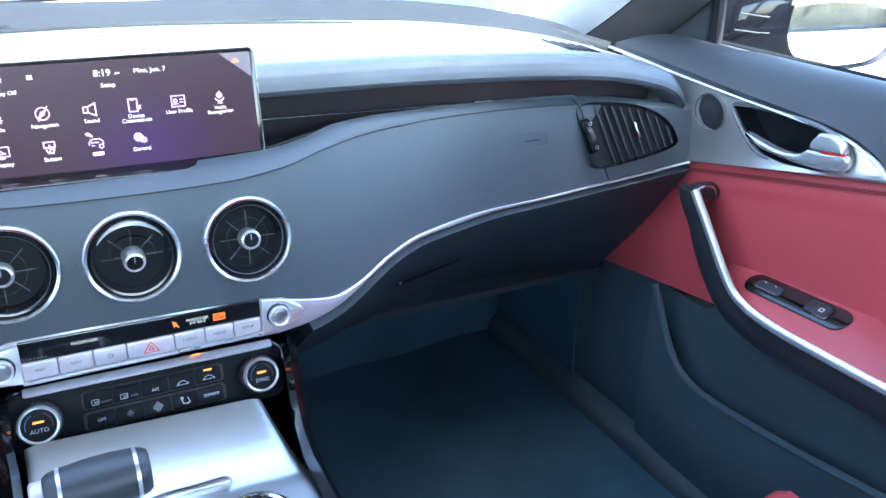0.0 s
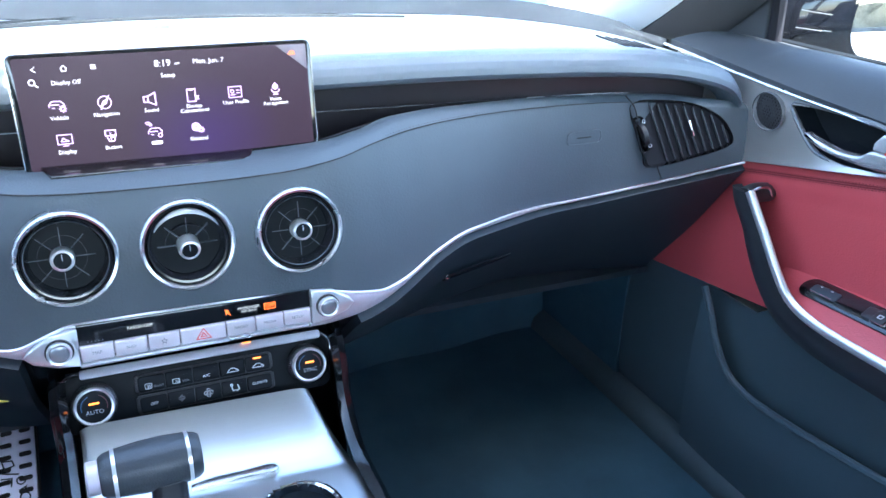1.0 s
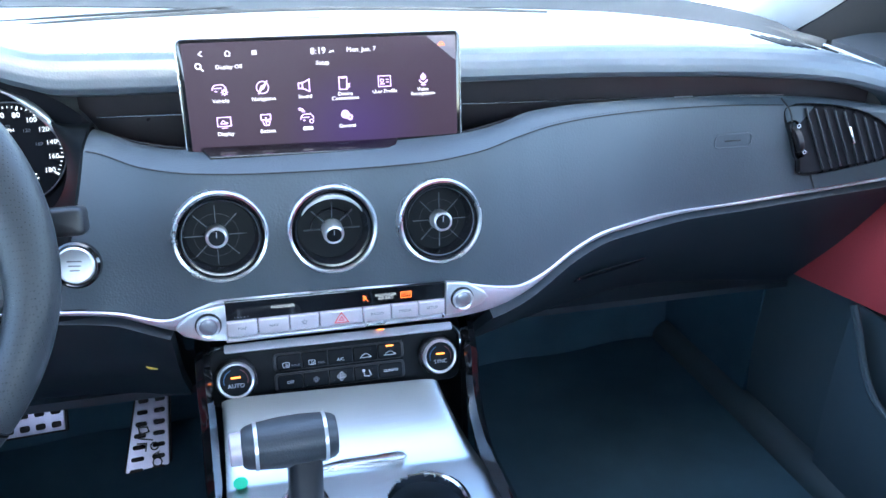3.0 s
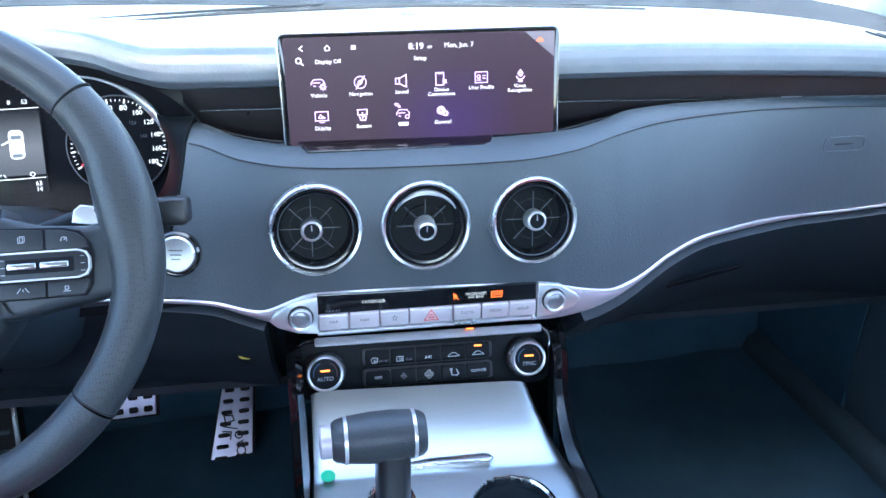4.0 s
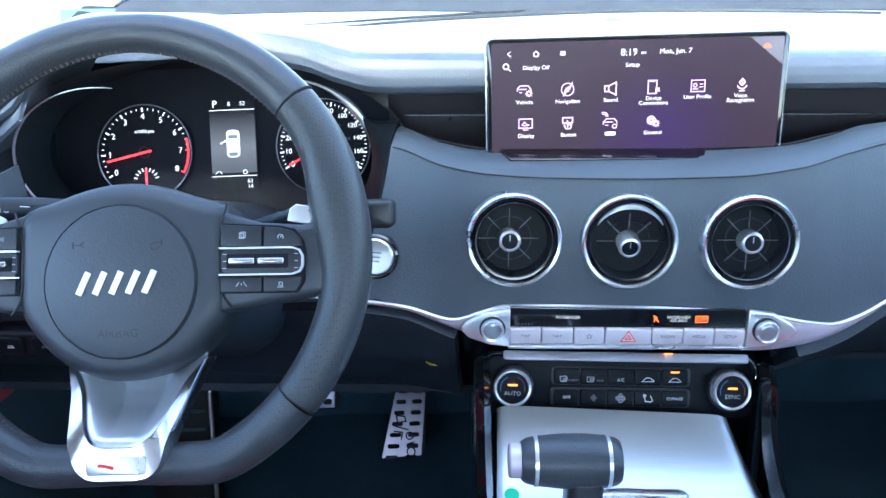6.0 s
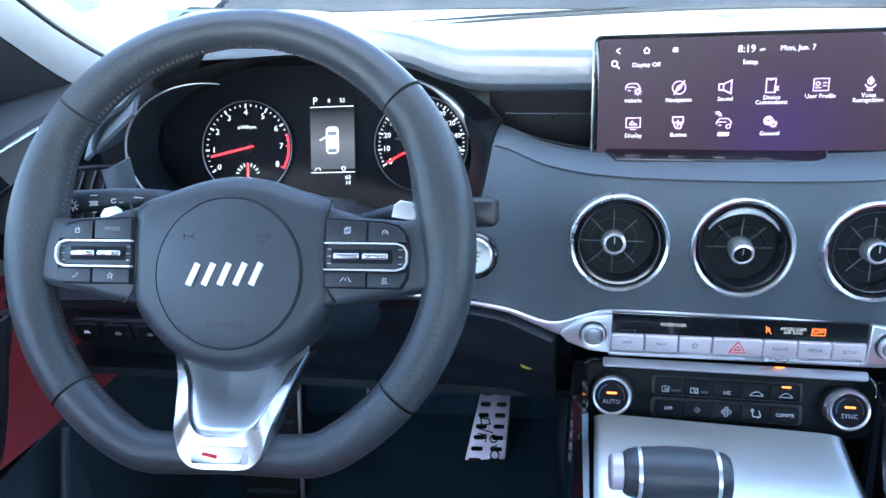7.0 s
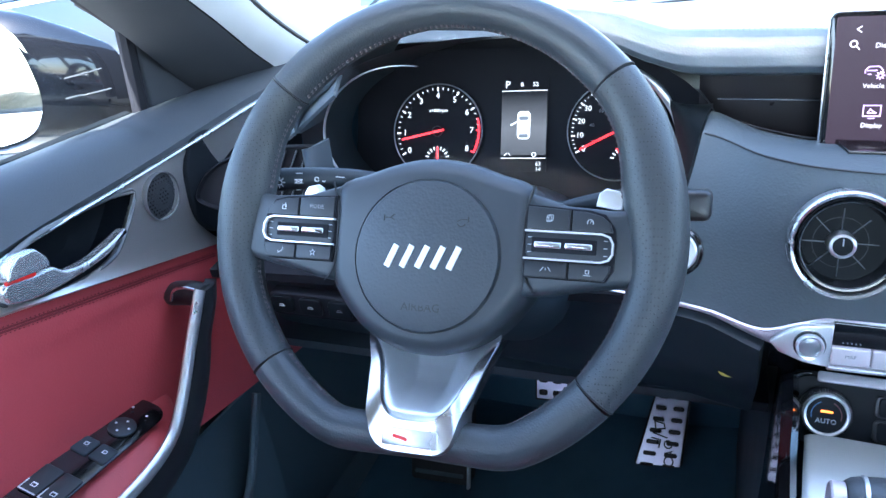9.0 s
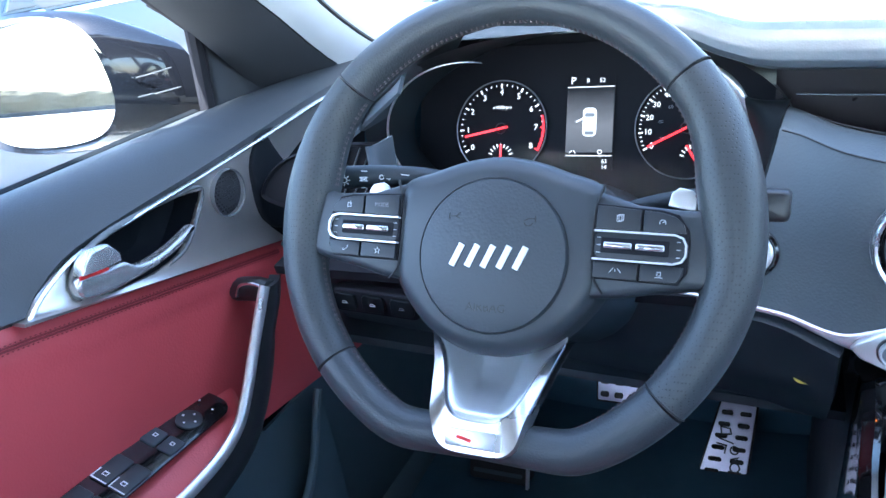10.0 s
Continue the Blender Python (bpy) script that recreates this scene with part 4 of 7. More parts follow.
for k in range(3):
    part("switch", box(0.026, 0.02, 0.003, 0.001, tf((-0.618 + 0.033 * k, 0.022, 0.505), (1, 0, 0), (0, -0.1, 1))), KEYBLACK, dash)
    part("mark", strokes([[(-0.003, -0.001), (0.003, -0.001), (0.002, 0.001), (-0.002, 0.001)]], 0.0008, tf((-0.618 + 0.033 * k, 0.0185, 0.505), (1, 0, 0), (0, -0.1, 1))), WHITE_MARK if k < 2 else GREY_MARK, dash)
part("yellow_tag", lathe([(0.010, 0), (0.010, 0.0008), (0, 0.001)], 20, fr((-0.1795, 0.040, 0.4862), (1, 0, 0), (0, 0.6, 1)) @ Matrix.Diagonal((1, 0.5, 1, 1))), YELLOW, dash, "small yellow sticker")


# ---- display on the dashboard ----
SF = tf((0.0105, 0.085, 0.7345), (1, 0, 0), (0, 0.158, 1)) @ Matrix.Translation((0.0014, -0.0022, 0)) @ Matrix.Rotation(0.026, 4, "Z")
disp = thing("infotainment_display", "wide lit touch display with a plum menu and silver edges", "display")
disp.matrix_basis = SF
SW, SH = 0.265, 0.105
part("housing", plate(rounded(SW, SH, 0.007), 0.0, 0.0, SF, back=-0.012), SATIN_BLACK, disp, "slim black display housing")
part("side_edge", ring_strip(rounded(SW + 0.003, SH + 0.002, 0.0075), 0.0022, 0.0022, SF @ Matrix.Translation((0, 0, -0.0016))), SATIN, disp, "bright silver edge round the display")
part("bezel", plate(rounded(SW - 0.0008, SH - 0.0008, 0.0065), 0.0014, 0.0006, SF), GLOSS, disp, "glossy black glass border")
part("panel", plate(rounded(SW - 0.008, SH - 0.008, 0.002), 0.0018, 0, I4, back=0.0012), DISPLAY, disp, "lit plum-coloured screen", m=SF)
part("foot", plate([(-0.095, -0.016), (0.078, -0.016), (0.086, 0.010), (-0.104, 0.010)], 0.0030, 0.0012, tf((-0.008, 0.070, 0.6820), (1, 0, 0.004), (0, 1, 0.11))), GLOSS, disp, "glossy black foot below the display")
UI = SF @ Matrix.Translation((0, 0, 0.00185))
K = 0.000253


def at_ui(px, py):
    return (px - 582) * K - 0.0028, -(py + 0.034 * (px - 582) - 275) * K * 0.971


def ui_text(words, px, py, size=0.0052, mat=UI_WHITE):
    x, y = at_ui(px, py)
    writing("lettering", words, size, mat, UI @ Matrix.Translation((x, y, 0)), disp, "white lit lettering")


def ui_icon(px, py, lines, w=0.0008, mat=UI_PINK, dx=0.0):
    x, y = at_ui(px, py)
    part("icon", strokes(lines, w, UI @ Matrix.Translation((x + dx, y, 0)), 0.00015), mat, disp, "lit line icon")


def rect(w, h, x=0.0, y=0.0):
    return [(x - w / 2, y - h / 2), (x + w / 2, y - h / 2), (x + w / 2, y + h / 2), (x - w / 2, y + h / 2), (x - w / 2, y - h / 2)]


ui_icon(148, 131, [[(0.0015, 0.0022), (-0.0015, 0), (0.0015, -0.0022)]], 0.0007, UI_WHITE)
ui_icon(242, 129, [[(-0.0026, 0), (0, 0.0024), (0.0026, 0)], [(-0.0018, 0), (-0.0018, -0.0022), (0.0018, -0.0022), (0.0018, 0)]], 0.0007, UI_WHITE)
ui_icon(336, 126, [[(-0.002, -0.0014), (0.002, -0.0014)], [(-0.002, 0), (0.002, 0)], [(-0.002, 0.0014), (0.002, 0.0014)]], 0.0008, UI_WHITE)
ui_icon(140, 178, [circle2(-0.0008, 0.0008, 0.0024, 12), [(0.001, -0.001), (0.0034, -0.0034)]], 0.0009, UI_WHITE)
ui_text("8:19", 566, 122, 0.0086)
ui_text("AM", 616, 124, 0.0032)
ui_text("Mon, Jun. 7", 728, 116, 0.0062)
ui_text("Display Off", 242, 178)
ui_text("Setup", 580, 165, 0.0056)
CAR = [[(-0.006, -0.001), (-0.006, 0.001), (-0.0035, 0.0038), (0.0035, 0.0038), (0.006, 0.001), (0.006, -0.001)], [(-0.004, -0.002), (-0.002, -0.002)], [(-0.0045, 0.0008), (0.002, 0.0008)]]
GEAR = [circle2(0, 0, 0.0016, 10)] + [[(0.002 * math.cos(a * 0.785), 0.002 * math.sin(a * 0.785)), (0.0031 * math.cos(a * 0.785), 0.0031 * math.sin(a * 0.785))] for a in range(8)]
shift = lambda ls, x, y: [[(a + x, b + y) for a, b in l] for l in ls]
ui_icon(200, 258, CAR + shift(GEAR, 0.0045, -0.003))
ui_icon(354, 254, [circle2(0, 0, 0.0055, 22), [(-0.003, -0.003), (-0.001, 0.0012), (0.003, 0.003), (0.001, -0.0012), (-0.003, -0.003)], [(-0.004, -0.006), (0.0045, 0.006)]])
ui_icon(506, 250, [rect(0.0036, 0.005, -0.0035), [(-0.001, 0.0028), (0.0048, 0.0056), (0.0048, -0.0056), (-0.001, -0.0028)]], 0.0010)
ui_icon(656, 243, [rect(0.0075, 0.0115, -0.001), [(0.002, -0.004), (0.0055, -0.0008)], [(0.002, -0.0008), (0.0055, -0.004)], rect(0.0022, 0.0022, 0.0035, -0.0024), [(-0.0025, 0.0048), (0.0005, 0.0048)]], 0.0009)
ui_icon(812, 238, [rect(0.012, 0.010), circle2(-0.0026, 0.0006, 0.0016, 10), [(-0.0045, -0.0026), (0, -0.0026)], [(0.0015, 0.0015), (0.0042, 0.0015)], [(0.0015, -0.001), (0.0042, -0.001)]])
ui_icon(966, 230, [circle2(0, 0.0015, 0.0022, 14), [(0, 0.005), (0, -0.0015)], circle2(0, 0.0, 0.0042, 12, 200, 340), [(0, -0.0042), (0, -0.006)], [(-0.002, -0.006), (0.002, -0.006)]], 0.0011)
ui_icon(206, 383, [rect(0.012, 0.0082, 0, 0.001), [(-0.0022, -0.0048), (0.0022, -0.0048)], [(-0.003, -0.0005), (-0.001, 0.0024), (0.0008, 0.0004), (0.003, -0.0005)], [(-0.003, -0.0008), (0.003, -0.0008)]])
ui_icon(356, 378, [rect(0.0088, 0.0048, 0, 0.003), [(0, 0.0028), (0, -0.003)], [(-0.003, -0.001), (-0.0015, -0.0045), (0.0025, -0.0045), (0.0035, -0.0012), (0, -0.0005)]], 0.001)
ui_icon(508, 374, CAR + [circle2(-0.006, 0.006, 0.002, 8, 0, 120), circle2(-0.006, 0.006, 0.0036, 8, 0, 120)] + shift([circle2(0, 0, 0.0018, 10)], 0.004, -0.003))
ui_icon(659, 367, shift(GEAR, -0.0014, 0.001) + [circle2(-0.0014, 0.001, 0.0036, 16)] + shift(GEAR, 0.003, -0.002))
for words, px, py in (("Vehicle", 202, 302), ("Navigation", 355, 297), ("Sound", 507, 291), ("Device\nConnections", 658, 292), ("User Profile", 812, 277), ("Voice\nRecognition", 964, 280),
                      ("Display", 208, 425), ("Button", 360, 419), ("General", 660, 408)):
    ui_text(words, px, py, 0.0051)
x, y = at_ui(509, 413)
part("word_bar", box(0.0095, 0.0032, 0.0002, 0.0, UI @ Matrix.Translation((x, y, 0))), UI_WHITE, disp)
x, y = at_ui(1042, 98)
part("corner_note", plate([(SW / 2 - 0.034, SH / 2 - 0.0045), (SW / 2 - 0.0045, SH / 2 - 0.0045), (SW / 2 - 0.0045, SH / 2 - 0.0285)], 0.0004, 0, UI), material("corner_grey", (0.10, 0.09, 0.11), 0.2, emit=(0.3, 0.25, 0.33), power=0.03), disp, "paler folded corner of the screen")
part("icon", strokes([circle2(0.0, 0.0, 0.0022, 8, 0, 180), [(-0.003, -0.0004), (0.003, -0.0004)]], 0.0012, UI @ Matrix.Translation((x, y, 0.0005)), 0.0002), UI_ORANGE, disp)

# ---- centre console ----
con = thing("center_console", "centre console with climate keys, brushed silver deck and glossy black sides", "console")
CF = tf((-0.006, 0.004, 0.4745), (1, 0, -0.012), (0, 0.42, 1))
part("climate_panel", plate(rounded(0.252, 0.056, 0.012), 0.002, 0.001, CF, back=-0.02), KEYBLACK, con, "satin black climate control panel")
for s in (-1, 1):
    # reflections on the gloss corners, added as thin chrome tubes
    arc = [CF @ Vector((s * (0.1135 + 0.0150 * math.cos(radians(a))), 0.0150 + 0.0150 * math.sin(radians(a)), 0.0022)) for a in range(-20, 96, 8)]
    part("corner_glint", tube(arc, lambda t: 0.0004 + 0.0013 * math.sin(t * math.pi) ** 2, 8), CHROME, con, "chrome line standing in for the glint on the climate panel's corner")
labels = [["F", "R", "A/C", "car", "rec"], ["OFF", "fan", "fan2", "seat", "CLIMATE"]]
for r in range(2):
    part("key_bed", plate(rounded(0.1310, 0.0178, 0.004, 4, 0.001, 0.0100 - 0.0200 * r), 0.0042, 0.0008, CF), SATIN_BLACK, con, "dark bed round a row of keys")
    for c in range(5):
        w = 0.0246
        x, y = 0.001 - 0.0505 + 0.0252 * c, 0.0100 - 0.0200 * r
        k = part("climate_key", plate(rounded(w, 0.0150, 0.0010 if 0 < c < 4 else 0.0028, 3, x, y), 0.0065, 0.0010, CF), KEYBLACK, con, "black climate key")
        MF = CF @ Matrix.Translation((x, y - 0.003 + (0.003 if r else 0), 0.0066)) @ Matrix.Diagonal((0.92, 0.92, 1, 1))
        n = labels[r][c]
        if n in ("A/C", "OFF", "CLIMATE"):
            writing("lettering", n, 0.0046 if n != "CLIMATE" else 0.0042, WHITE_MARK, MF, k)
        elif n in ("F", "R"):
            hatch = [[(-0.0072, 0.0022), (-0.0060, 0.0030), (-0.0035, 0.0034), (-0.0010, 0.0030), (0.0002, 0.0022), (-0.0008, -0.0022), (-0.0062, -0.0022), (-0.0072, 0.0022)]] if n == "F" else [rect(0.0068, 0.0048, -0.0035, 0.0004)]
            part("mark", strokes(hatch + [circle2(-0.005 + 0.0016 * q, 0.0, 0.0016, 5, -60, 60) for q in range(3)], 0.0005, MF), WHITE_MARK, k)
            writing("lettering", "FRONT" if n == "F" else "REAR", 0.0031, GREY_MARK, MF @ Matrix.Translation((0.0064, -0.0008, 0)), k)
        elif n in ("car", "rec"):
            part("mark", strokes([[(-0.006, -0.001), (-0.004, 0.001), (-0.0015, 0.0028), (0.002, 0.0028), (0.004, 0.001), (0.006, 0), (0.006, -0.001), (-0.006, -0.001)]], 0.0006, MF), WHITE_MARK, k)
        elif n.startswith("fan"):
            q = 0.003 if n == "fan2" else 0.002
            part("mark", strokes([circle2(q * math.cos(a), q * math.sin(a), q * 0.55, 8) for a in (0, 1.57, 3.14, 4.71)], 0.0005, MF), WHITE_MARK if n == "fan2" else GREY_MARK, k)
        else:
            part("mark", strokes([circle2(-0.003, 0.003, 0.0012, 8), [(-0.003, 0.001), (-0.002, -0.003), (0.002, -0.003)], [(0.003, 0.003), (0.005, -0.002), (0.002, -0.004)]], 0.0008, MF), WHITE_MARK, k)
        if n == "rec":
            part("lamp", box(0.0085, 0.0017, 0.0004, 0.0001, MF @ Matrix.Translation((0, 0.009, 0))), LAMP_ORANGE, k, "amber lit bar")
for kx, word in ((-0.101, "AUTO"), (0.1015, "SYNC")):
    KF = CF @ Matrix.Translation((kx, 0.0, 0.002))
    kb = part("temperature_knob", lathe([(0.0198, 0), (0.0198, 0.0085), (0.0172, 0.0122)], 48, KF), SATIN_BLACK, con, "knurled round temperature knob with a chrome ring")
    part("chrome_ring", lathe([(0.0176, 0.0112), (0.0177, 0.0138), (0.0165, 0.0157), (0.0150, 0.0152), (0.0145, 0.0135)], 48, KF), FRAME, kb, "bright chrome ring")
    part("face", lathe([(0.0149, 0.0138), (0.0143, 0.0145), (0, 0.0148)], 36, KF), KEYBLACK, kb)
    bmk = bmesh.new()
    for i in range(60):
        spot = KF @ Matrix.Rotation(i * math.tau / 60, 4, "Z") @ Matrix.Translation((0.0190, 0, 0.0098)) @ Matrix.Rotation(radians(50), 4, "Y")
        box(0.0042, 0.0009, 0.0008, 0.0002, spot, bm=bmk)
    tagged(part("knurling", bmk, SATIN, kb, "fine silver knurling round the knob"), kind="stuff")
    for q, mm in ((-1, material("cold_scale", (0.035, 0.10, 0.20), 0.5)), (1, material("warm_scale", (0.10, 0.03, 0.035), 0.5))):
        part("scale", strokes([circle2(0, 0, 0.0112, 12, 90 - q * 25, 90 - q * 105)], 0.0008, KF @ Matrix.Translation((0, 0, 0.0147))), mm, kb, "faint coloured scale")
    TF = KF @ Matrix.Translation((0, 0, 0.0149))
    part("lamp", box(0.009, 0.0018, 0.0003, 0.0001, TF @ Matrix.Translation((0, 0.003, 0))), LAMP_ORANGE, kb, "amber lit bar")
    writing("lettering", word, 0.0056, PALE_MARK, TF @ Matrix.Translation((0, -0.005, 0)), kb)

# sloping deck, its flat rear part and the black sides
deck_z = lambda y: 0.425 + (y + 0.092) * 0.30 + (y + 0.092) ** 2 * 4.6 if y > -0.092 else 0.425 + (y + 0.092) * 0.06


def deck(u, v):
    y = -0.020 - 0.40 * v ** 1.6
    half = 0.106 + 0.0165 * min(1, (-0.02 - y) / 0.09)
    x = -0.016 + 0.0115 * min(1, (-0.02 - y) / 0.09) + (2 * u - 1) * half
    z = deck_z(y) - 0.004 - 0.045 * (x + 0.05) - 0.004 * (abs(2 * u - 1) ** 20)
    return x, y, z


def in_cup(f):
    c = f.calc_center_median()
    return math.hypot(c.x - 0.044, c.y + 0.140) < 0.036 or math.hypot(c.x - 0.044, c.y + 0.235) < 0.036 or (abs(c.x + 0.062) < 0.017 and abs(c.y + 0.138) < 0.033)


bm = grid(deck, 90, 120)
bmesh.ops.delete(bm, geom=[f for f in bm.faces if in_cup(f)], context="FACES")
bm.transform(TL)
bmesh.ops.solidify(bm, geom=bm.faces[:], thickness=0.003)
part("deck", bm, BRUSHED, con, "brushed silver sloping console deck")
for cy in (-0.140, -0.235):
    c = part("cup_holder", lathe([(0.0375, 0.0), (0.036, -0.010), (0.034, -0.06), (0, -0.062)], 36, TL @ Matrix.Translation((0.044, cy, deck_z(cy) - 0.010))), PLASTIC, con, "black cup holder with a chrome rim")
    part("rim", lathe([(0.034, -0.006), (0.0358, 0.001), (0.038, 0.0025), (0.041, 0.0015), (0.043, -0.003)], 40, TL @ Matrix.Translation((0.044, cy, deck_z(cy) - 0.0085))), CHROME, c, "chrome rim")
sur = [(-0.040, -0.0810), (-0.0195, -0.0783), (0.0085, -0.0792), (0.032, -0.0790), (0.038, -0.0815), (0.0402, -0.0870), (0.036, -0.0905), (-0.015, -0.0880), (-0.040, -0.0885)]
part("selector_surround", plate(sur[::-1], 0.0070, 0.0020, tf((0, 0, 0.4245), (1, 0, 0), (0, 1, 0.06))), SATIN, con, "raised silver edge of the selector surround")
part("selector_well", plate(rounded(0.036, 0.068, 0.012), -0.012, 0, tf((-0.062, -0.138, 0.4225), (1, 0, 0), (0, 1, 0)), back=-0.02), GLOSS, con, "glossy black selector slot")
part("sticker", lathe([(0.0065, 0), (0.0065, 0.0005), (0, 0.0006)], 24, tf((-0.113, -0.092, 0.4290), (1, 0, 0), (0, 1, 0.2))), GREEN, con, "round green dealer sticker")
for s in (-1, 1):
    edge = spline([-0.42, -0.16, -0.11, -0.08, -0.02, 0.03], [0.121, 0.121, 0.121, 0.1205, 0.128, 0.137] if s > 0 else [0.1395, 0.139, 0.139, 0.139, 0.1375, 0.137])

    def ridge(y):
        top = (0.505 if y > 0 else 0.505 - 0.55 * min(0.03, -y) if y > -0.03 else deck_z(y) + 0.008)
        top = max(top, deck_z(min(y, -0.02)) + 0.003 if y < -0.02 else 0.47)
        return top - 0.0075 * min(1, max(0, (-0.07 - y) / 0.03))

    def side(u, v):
        y = 0.03 - 0.45 * u
        top = ridge(y)
        k = v * 4
        e = edge(y)
        xs = [e - 0.0065, e - 0.0035, e, e + 0.005, e + 0.026]
        zs = [top - 0.008, top, top - 0.005, top - 0.10, FLOOR_Z]
        i = min(int(k), 3)
        t = k - i
        return s * (xs[i] + (xs[i + 1] - xs[i]) * t), y, zs[i] + (zs[i + 1] - zs[i]) * t
    part("side_panel", grid(side, 40, 16, TL, thick=-0.004), GLOSS, con, "glossy black console side")
    # reflections along the gloss edge, added as a chrome tube with thicker spots
    blade = [(s * (edge(y) - 0.003), y, ridge(y) + 0.0008) for y in (0.004, -0.008, -0.022, -0.036, -0.050, -0.064, -0.080)]
    part("side_glint", tube(curve3([TL @ Vector(p) for p in blade], 40), lambda t: 0.0011 + 0.0032 * math.exp(-((t - 0.60) / 0.12) ** 2) + 0.0022 * math.exp(-(t / 0.07) ** 2), 10, flat=0.6), CHROME, con, "chrome strip standing in for reflections on the console side")
    part("foot_side", grid(lambda u, v: (s * (0.135 + 0.02 * v), 0.03 + 0.45 * u, 0.50 - 0.48 * v), 8, 8, thick=0.006), PLASTIC, con)
part("armrest", plate(rounded(0.22, 0.26, 0.03), 0.09, 0.02, tf((0.0, -0.56, 0.38), (1, 0, 0), (0, 1, 0))), LEATHER, con)
part("rear_body", box(0.24, 0.40, 0.36, 0.01, fr((0, -0.55, 0.03), (1, 0, 0), (0, 1, 0))), LOWER, con)

# ---- gear selector ----
sel = thing("gear_selector", "black leather gear selector with silver bands and a side button", "gear lever")
GF = tf((-0.0665, -0.125, 0.4945), (0, 1, 0), (0, 0, 1))     # out axis points along +x
prof = [(0.0, -0.041), (0.0150, -0.0405), (0.0175, -0.037), (0.0190, -0.030), (0.0210, -0.010), (0.0213, 0.008), (0.0200, 0.026), (0.0182, 0.0335), (0.0158, 0.0365), (0.0, 0.037)]
part("grip", lathe(prof, 40, GF), RIM, sel, "black leather barrel grip")
for z, r in ((-0.0295, 0.0193), (0.0265, 0.0201)):
    part("band", lathe([(r - 0.001, z - 0.0018), (r + 0.0004, z - 0.0013), (r + 0.0004, z + 0.0013), (r - 0.001, z + 0.0018)], 40, GF), FRAME, sel, "silver band")
part("release_button", lathe([(0.0135, -0.041), (0.0135, -0.049), (0.012, -0.0505), (0.0, -0.051)], 28, GF), PINKISH, sel, "satin silver release button")
part("stem", plate(rounded(0.028, 0.034, 0.008), 0.075, 0.002, tf((-0.061, -0.128, 0.412), (1, 0, 0), (0, 1, 0))), SATIN_BLACK, sel, "satin black stem")
part("collar", tube([TL @ Vector((-0.061 + 0.019 * math.cos(a / 24 * math.tau), -0.133 + 0.034 * math.sin(a / 24 * math.tau), 0.4245)) for a in range(24)], 0.003, 8, closed=True), CHROME, sel, "chrome collar")

# ---- steering wheel ----

W = fr((-0.391, -0.109, 0.686), (1, 0, 0), (0, 0.485, 0.875))
wheel = thing("steering_wheel", "black leather flat-bottomed steering wheel with a silver lower spoke", "steering wheel")
wheel.matrix_basis = Matrix.Translation((-0.391, -0.06, 0.66))


def thumb(a):
    """The swelling above each side spoke where the thumbs rest."""
    return math.exp(-((math.degrees(math.atan2(math.sin(a), abs(math.cos(a)))) - 9) / 15) ** 2)


def rim_point(a):
    """The rim's centre line: round above, flattened below."""
    c, q = math.cos(a), math.sin(a)
    return Vector(((0.1635 if c > 0 else 0.1660) * c - math.copysign(0.005 * thumb(a), c), 0.1630 * q if q > 0 else -0.1535 * min(1.0, -q * 1.09), -0.013))


def rim_radius(a):
    """Slimmer at top and bottom than at the grips, with swellings for the thumbs."""
    return 0.0140 + 0.0034 * abs(math.cos(a)) ** 0.8 + 0.0038 * thumb(a)


def rim_arc(a0, a1, n=40):
    pts = [rim_point(radians(a0 + (a1 - a0) * i / n)) for i in range(n + 1)]
    for _ in range(3):
        pts = [pts[0]] + [(pts[i - 1] + pts[i] * 2 + pts[i + 1]) / 4 for i in range(1, n)] + [pts[-1]]
    return pts


def rim_part(a0, a1, mat, label):
    r = lambda t: rim_radius(radians(a0 + (a1 - a0) * t))
    return part("rim_cover", tube(rim_arc(a0, a1, 44), r, 18, W, up=(0, 0, 1), flat=1.0), mat, wheel, label)


rim_part(40, 140, RIM, "smooth black leather top of the rim")
rim_part(140.6, 221, GRIP, "perforated black leather grip")
rim_part(319, 399.4, GRIP, "perforated black leather grip")
rim_part(221.6, 318.4, RIM, "smooth black leather flat bottom of the rim")
for a in (40, 140, 221, 319):
    p, q = rim_point(radians(a)), rim_point(radians(a + 0.5))
    t = (q - p).normalized()
    sd = Vector((0, 0, 1)).cross(t)
    part("seam", tube([p + (Vector((0, 0, 1)) * math.cos(k * math.tau / 24) + sd * math.sin(k * math.tau / 24)) * (rim_radius(radians(a)) + 0.0001) for k in range(24)], 0.0006, 5, W, closed=True), DARK_THREAD, wheel)
# thread along the inside of the rim
for a0, a1 in ((42, 138), (142, 170), (186, 219), (223, 250), (290, 317), (321, 354), (10, 38)):
    for off in (0.0, 0.0022):
        pts = []
        for k, p in enumerate(rim_arc(a0, a1, 40)):
            inw = -Vector((p.x, p.y, 0)).normalized()
            pts.append(W @ (p + inw * (rim_radius(radians(a0 + (a1 - a0) * k / 40)) + 0.0002 - off * 0.2) + Vector((0, 0, 0.0008 + off))))
        stitches("stitching", pts, RIM_THREAD, wheel, 0.0042, 0.0034, 0.0007, "row of dark red-grey stitching", (0, -0.7, 0.7))

hub_out = [(-0.076, 0.028), (-0.05, 0.039), (-0.025, 0.047), (0.0, 0.050), (0.025, 0.047), (0.05, 0.039), (0.076, 0.028), (0.079, -0.005), (0.077, -0.04), (0.066, -0.060), (0.046, -0.080), (0.02, -0.092), (0, -0.094), (-0.02, -0.092), (-0.046, -0.080), (-0.066, -0.060), (-0.077, -0.04), (-0.079, -0.005)]
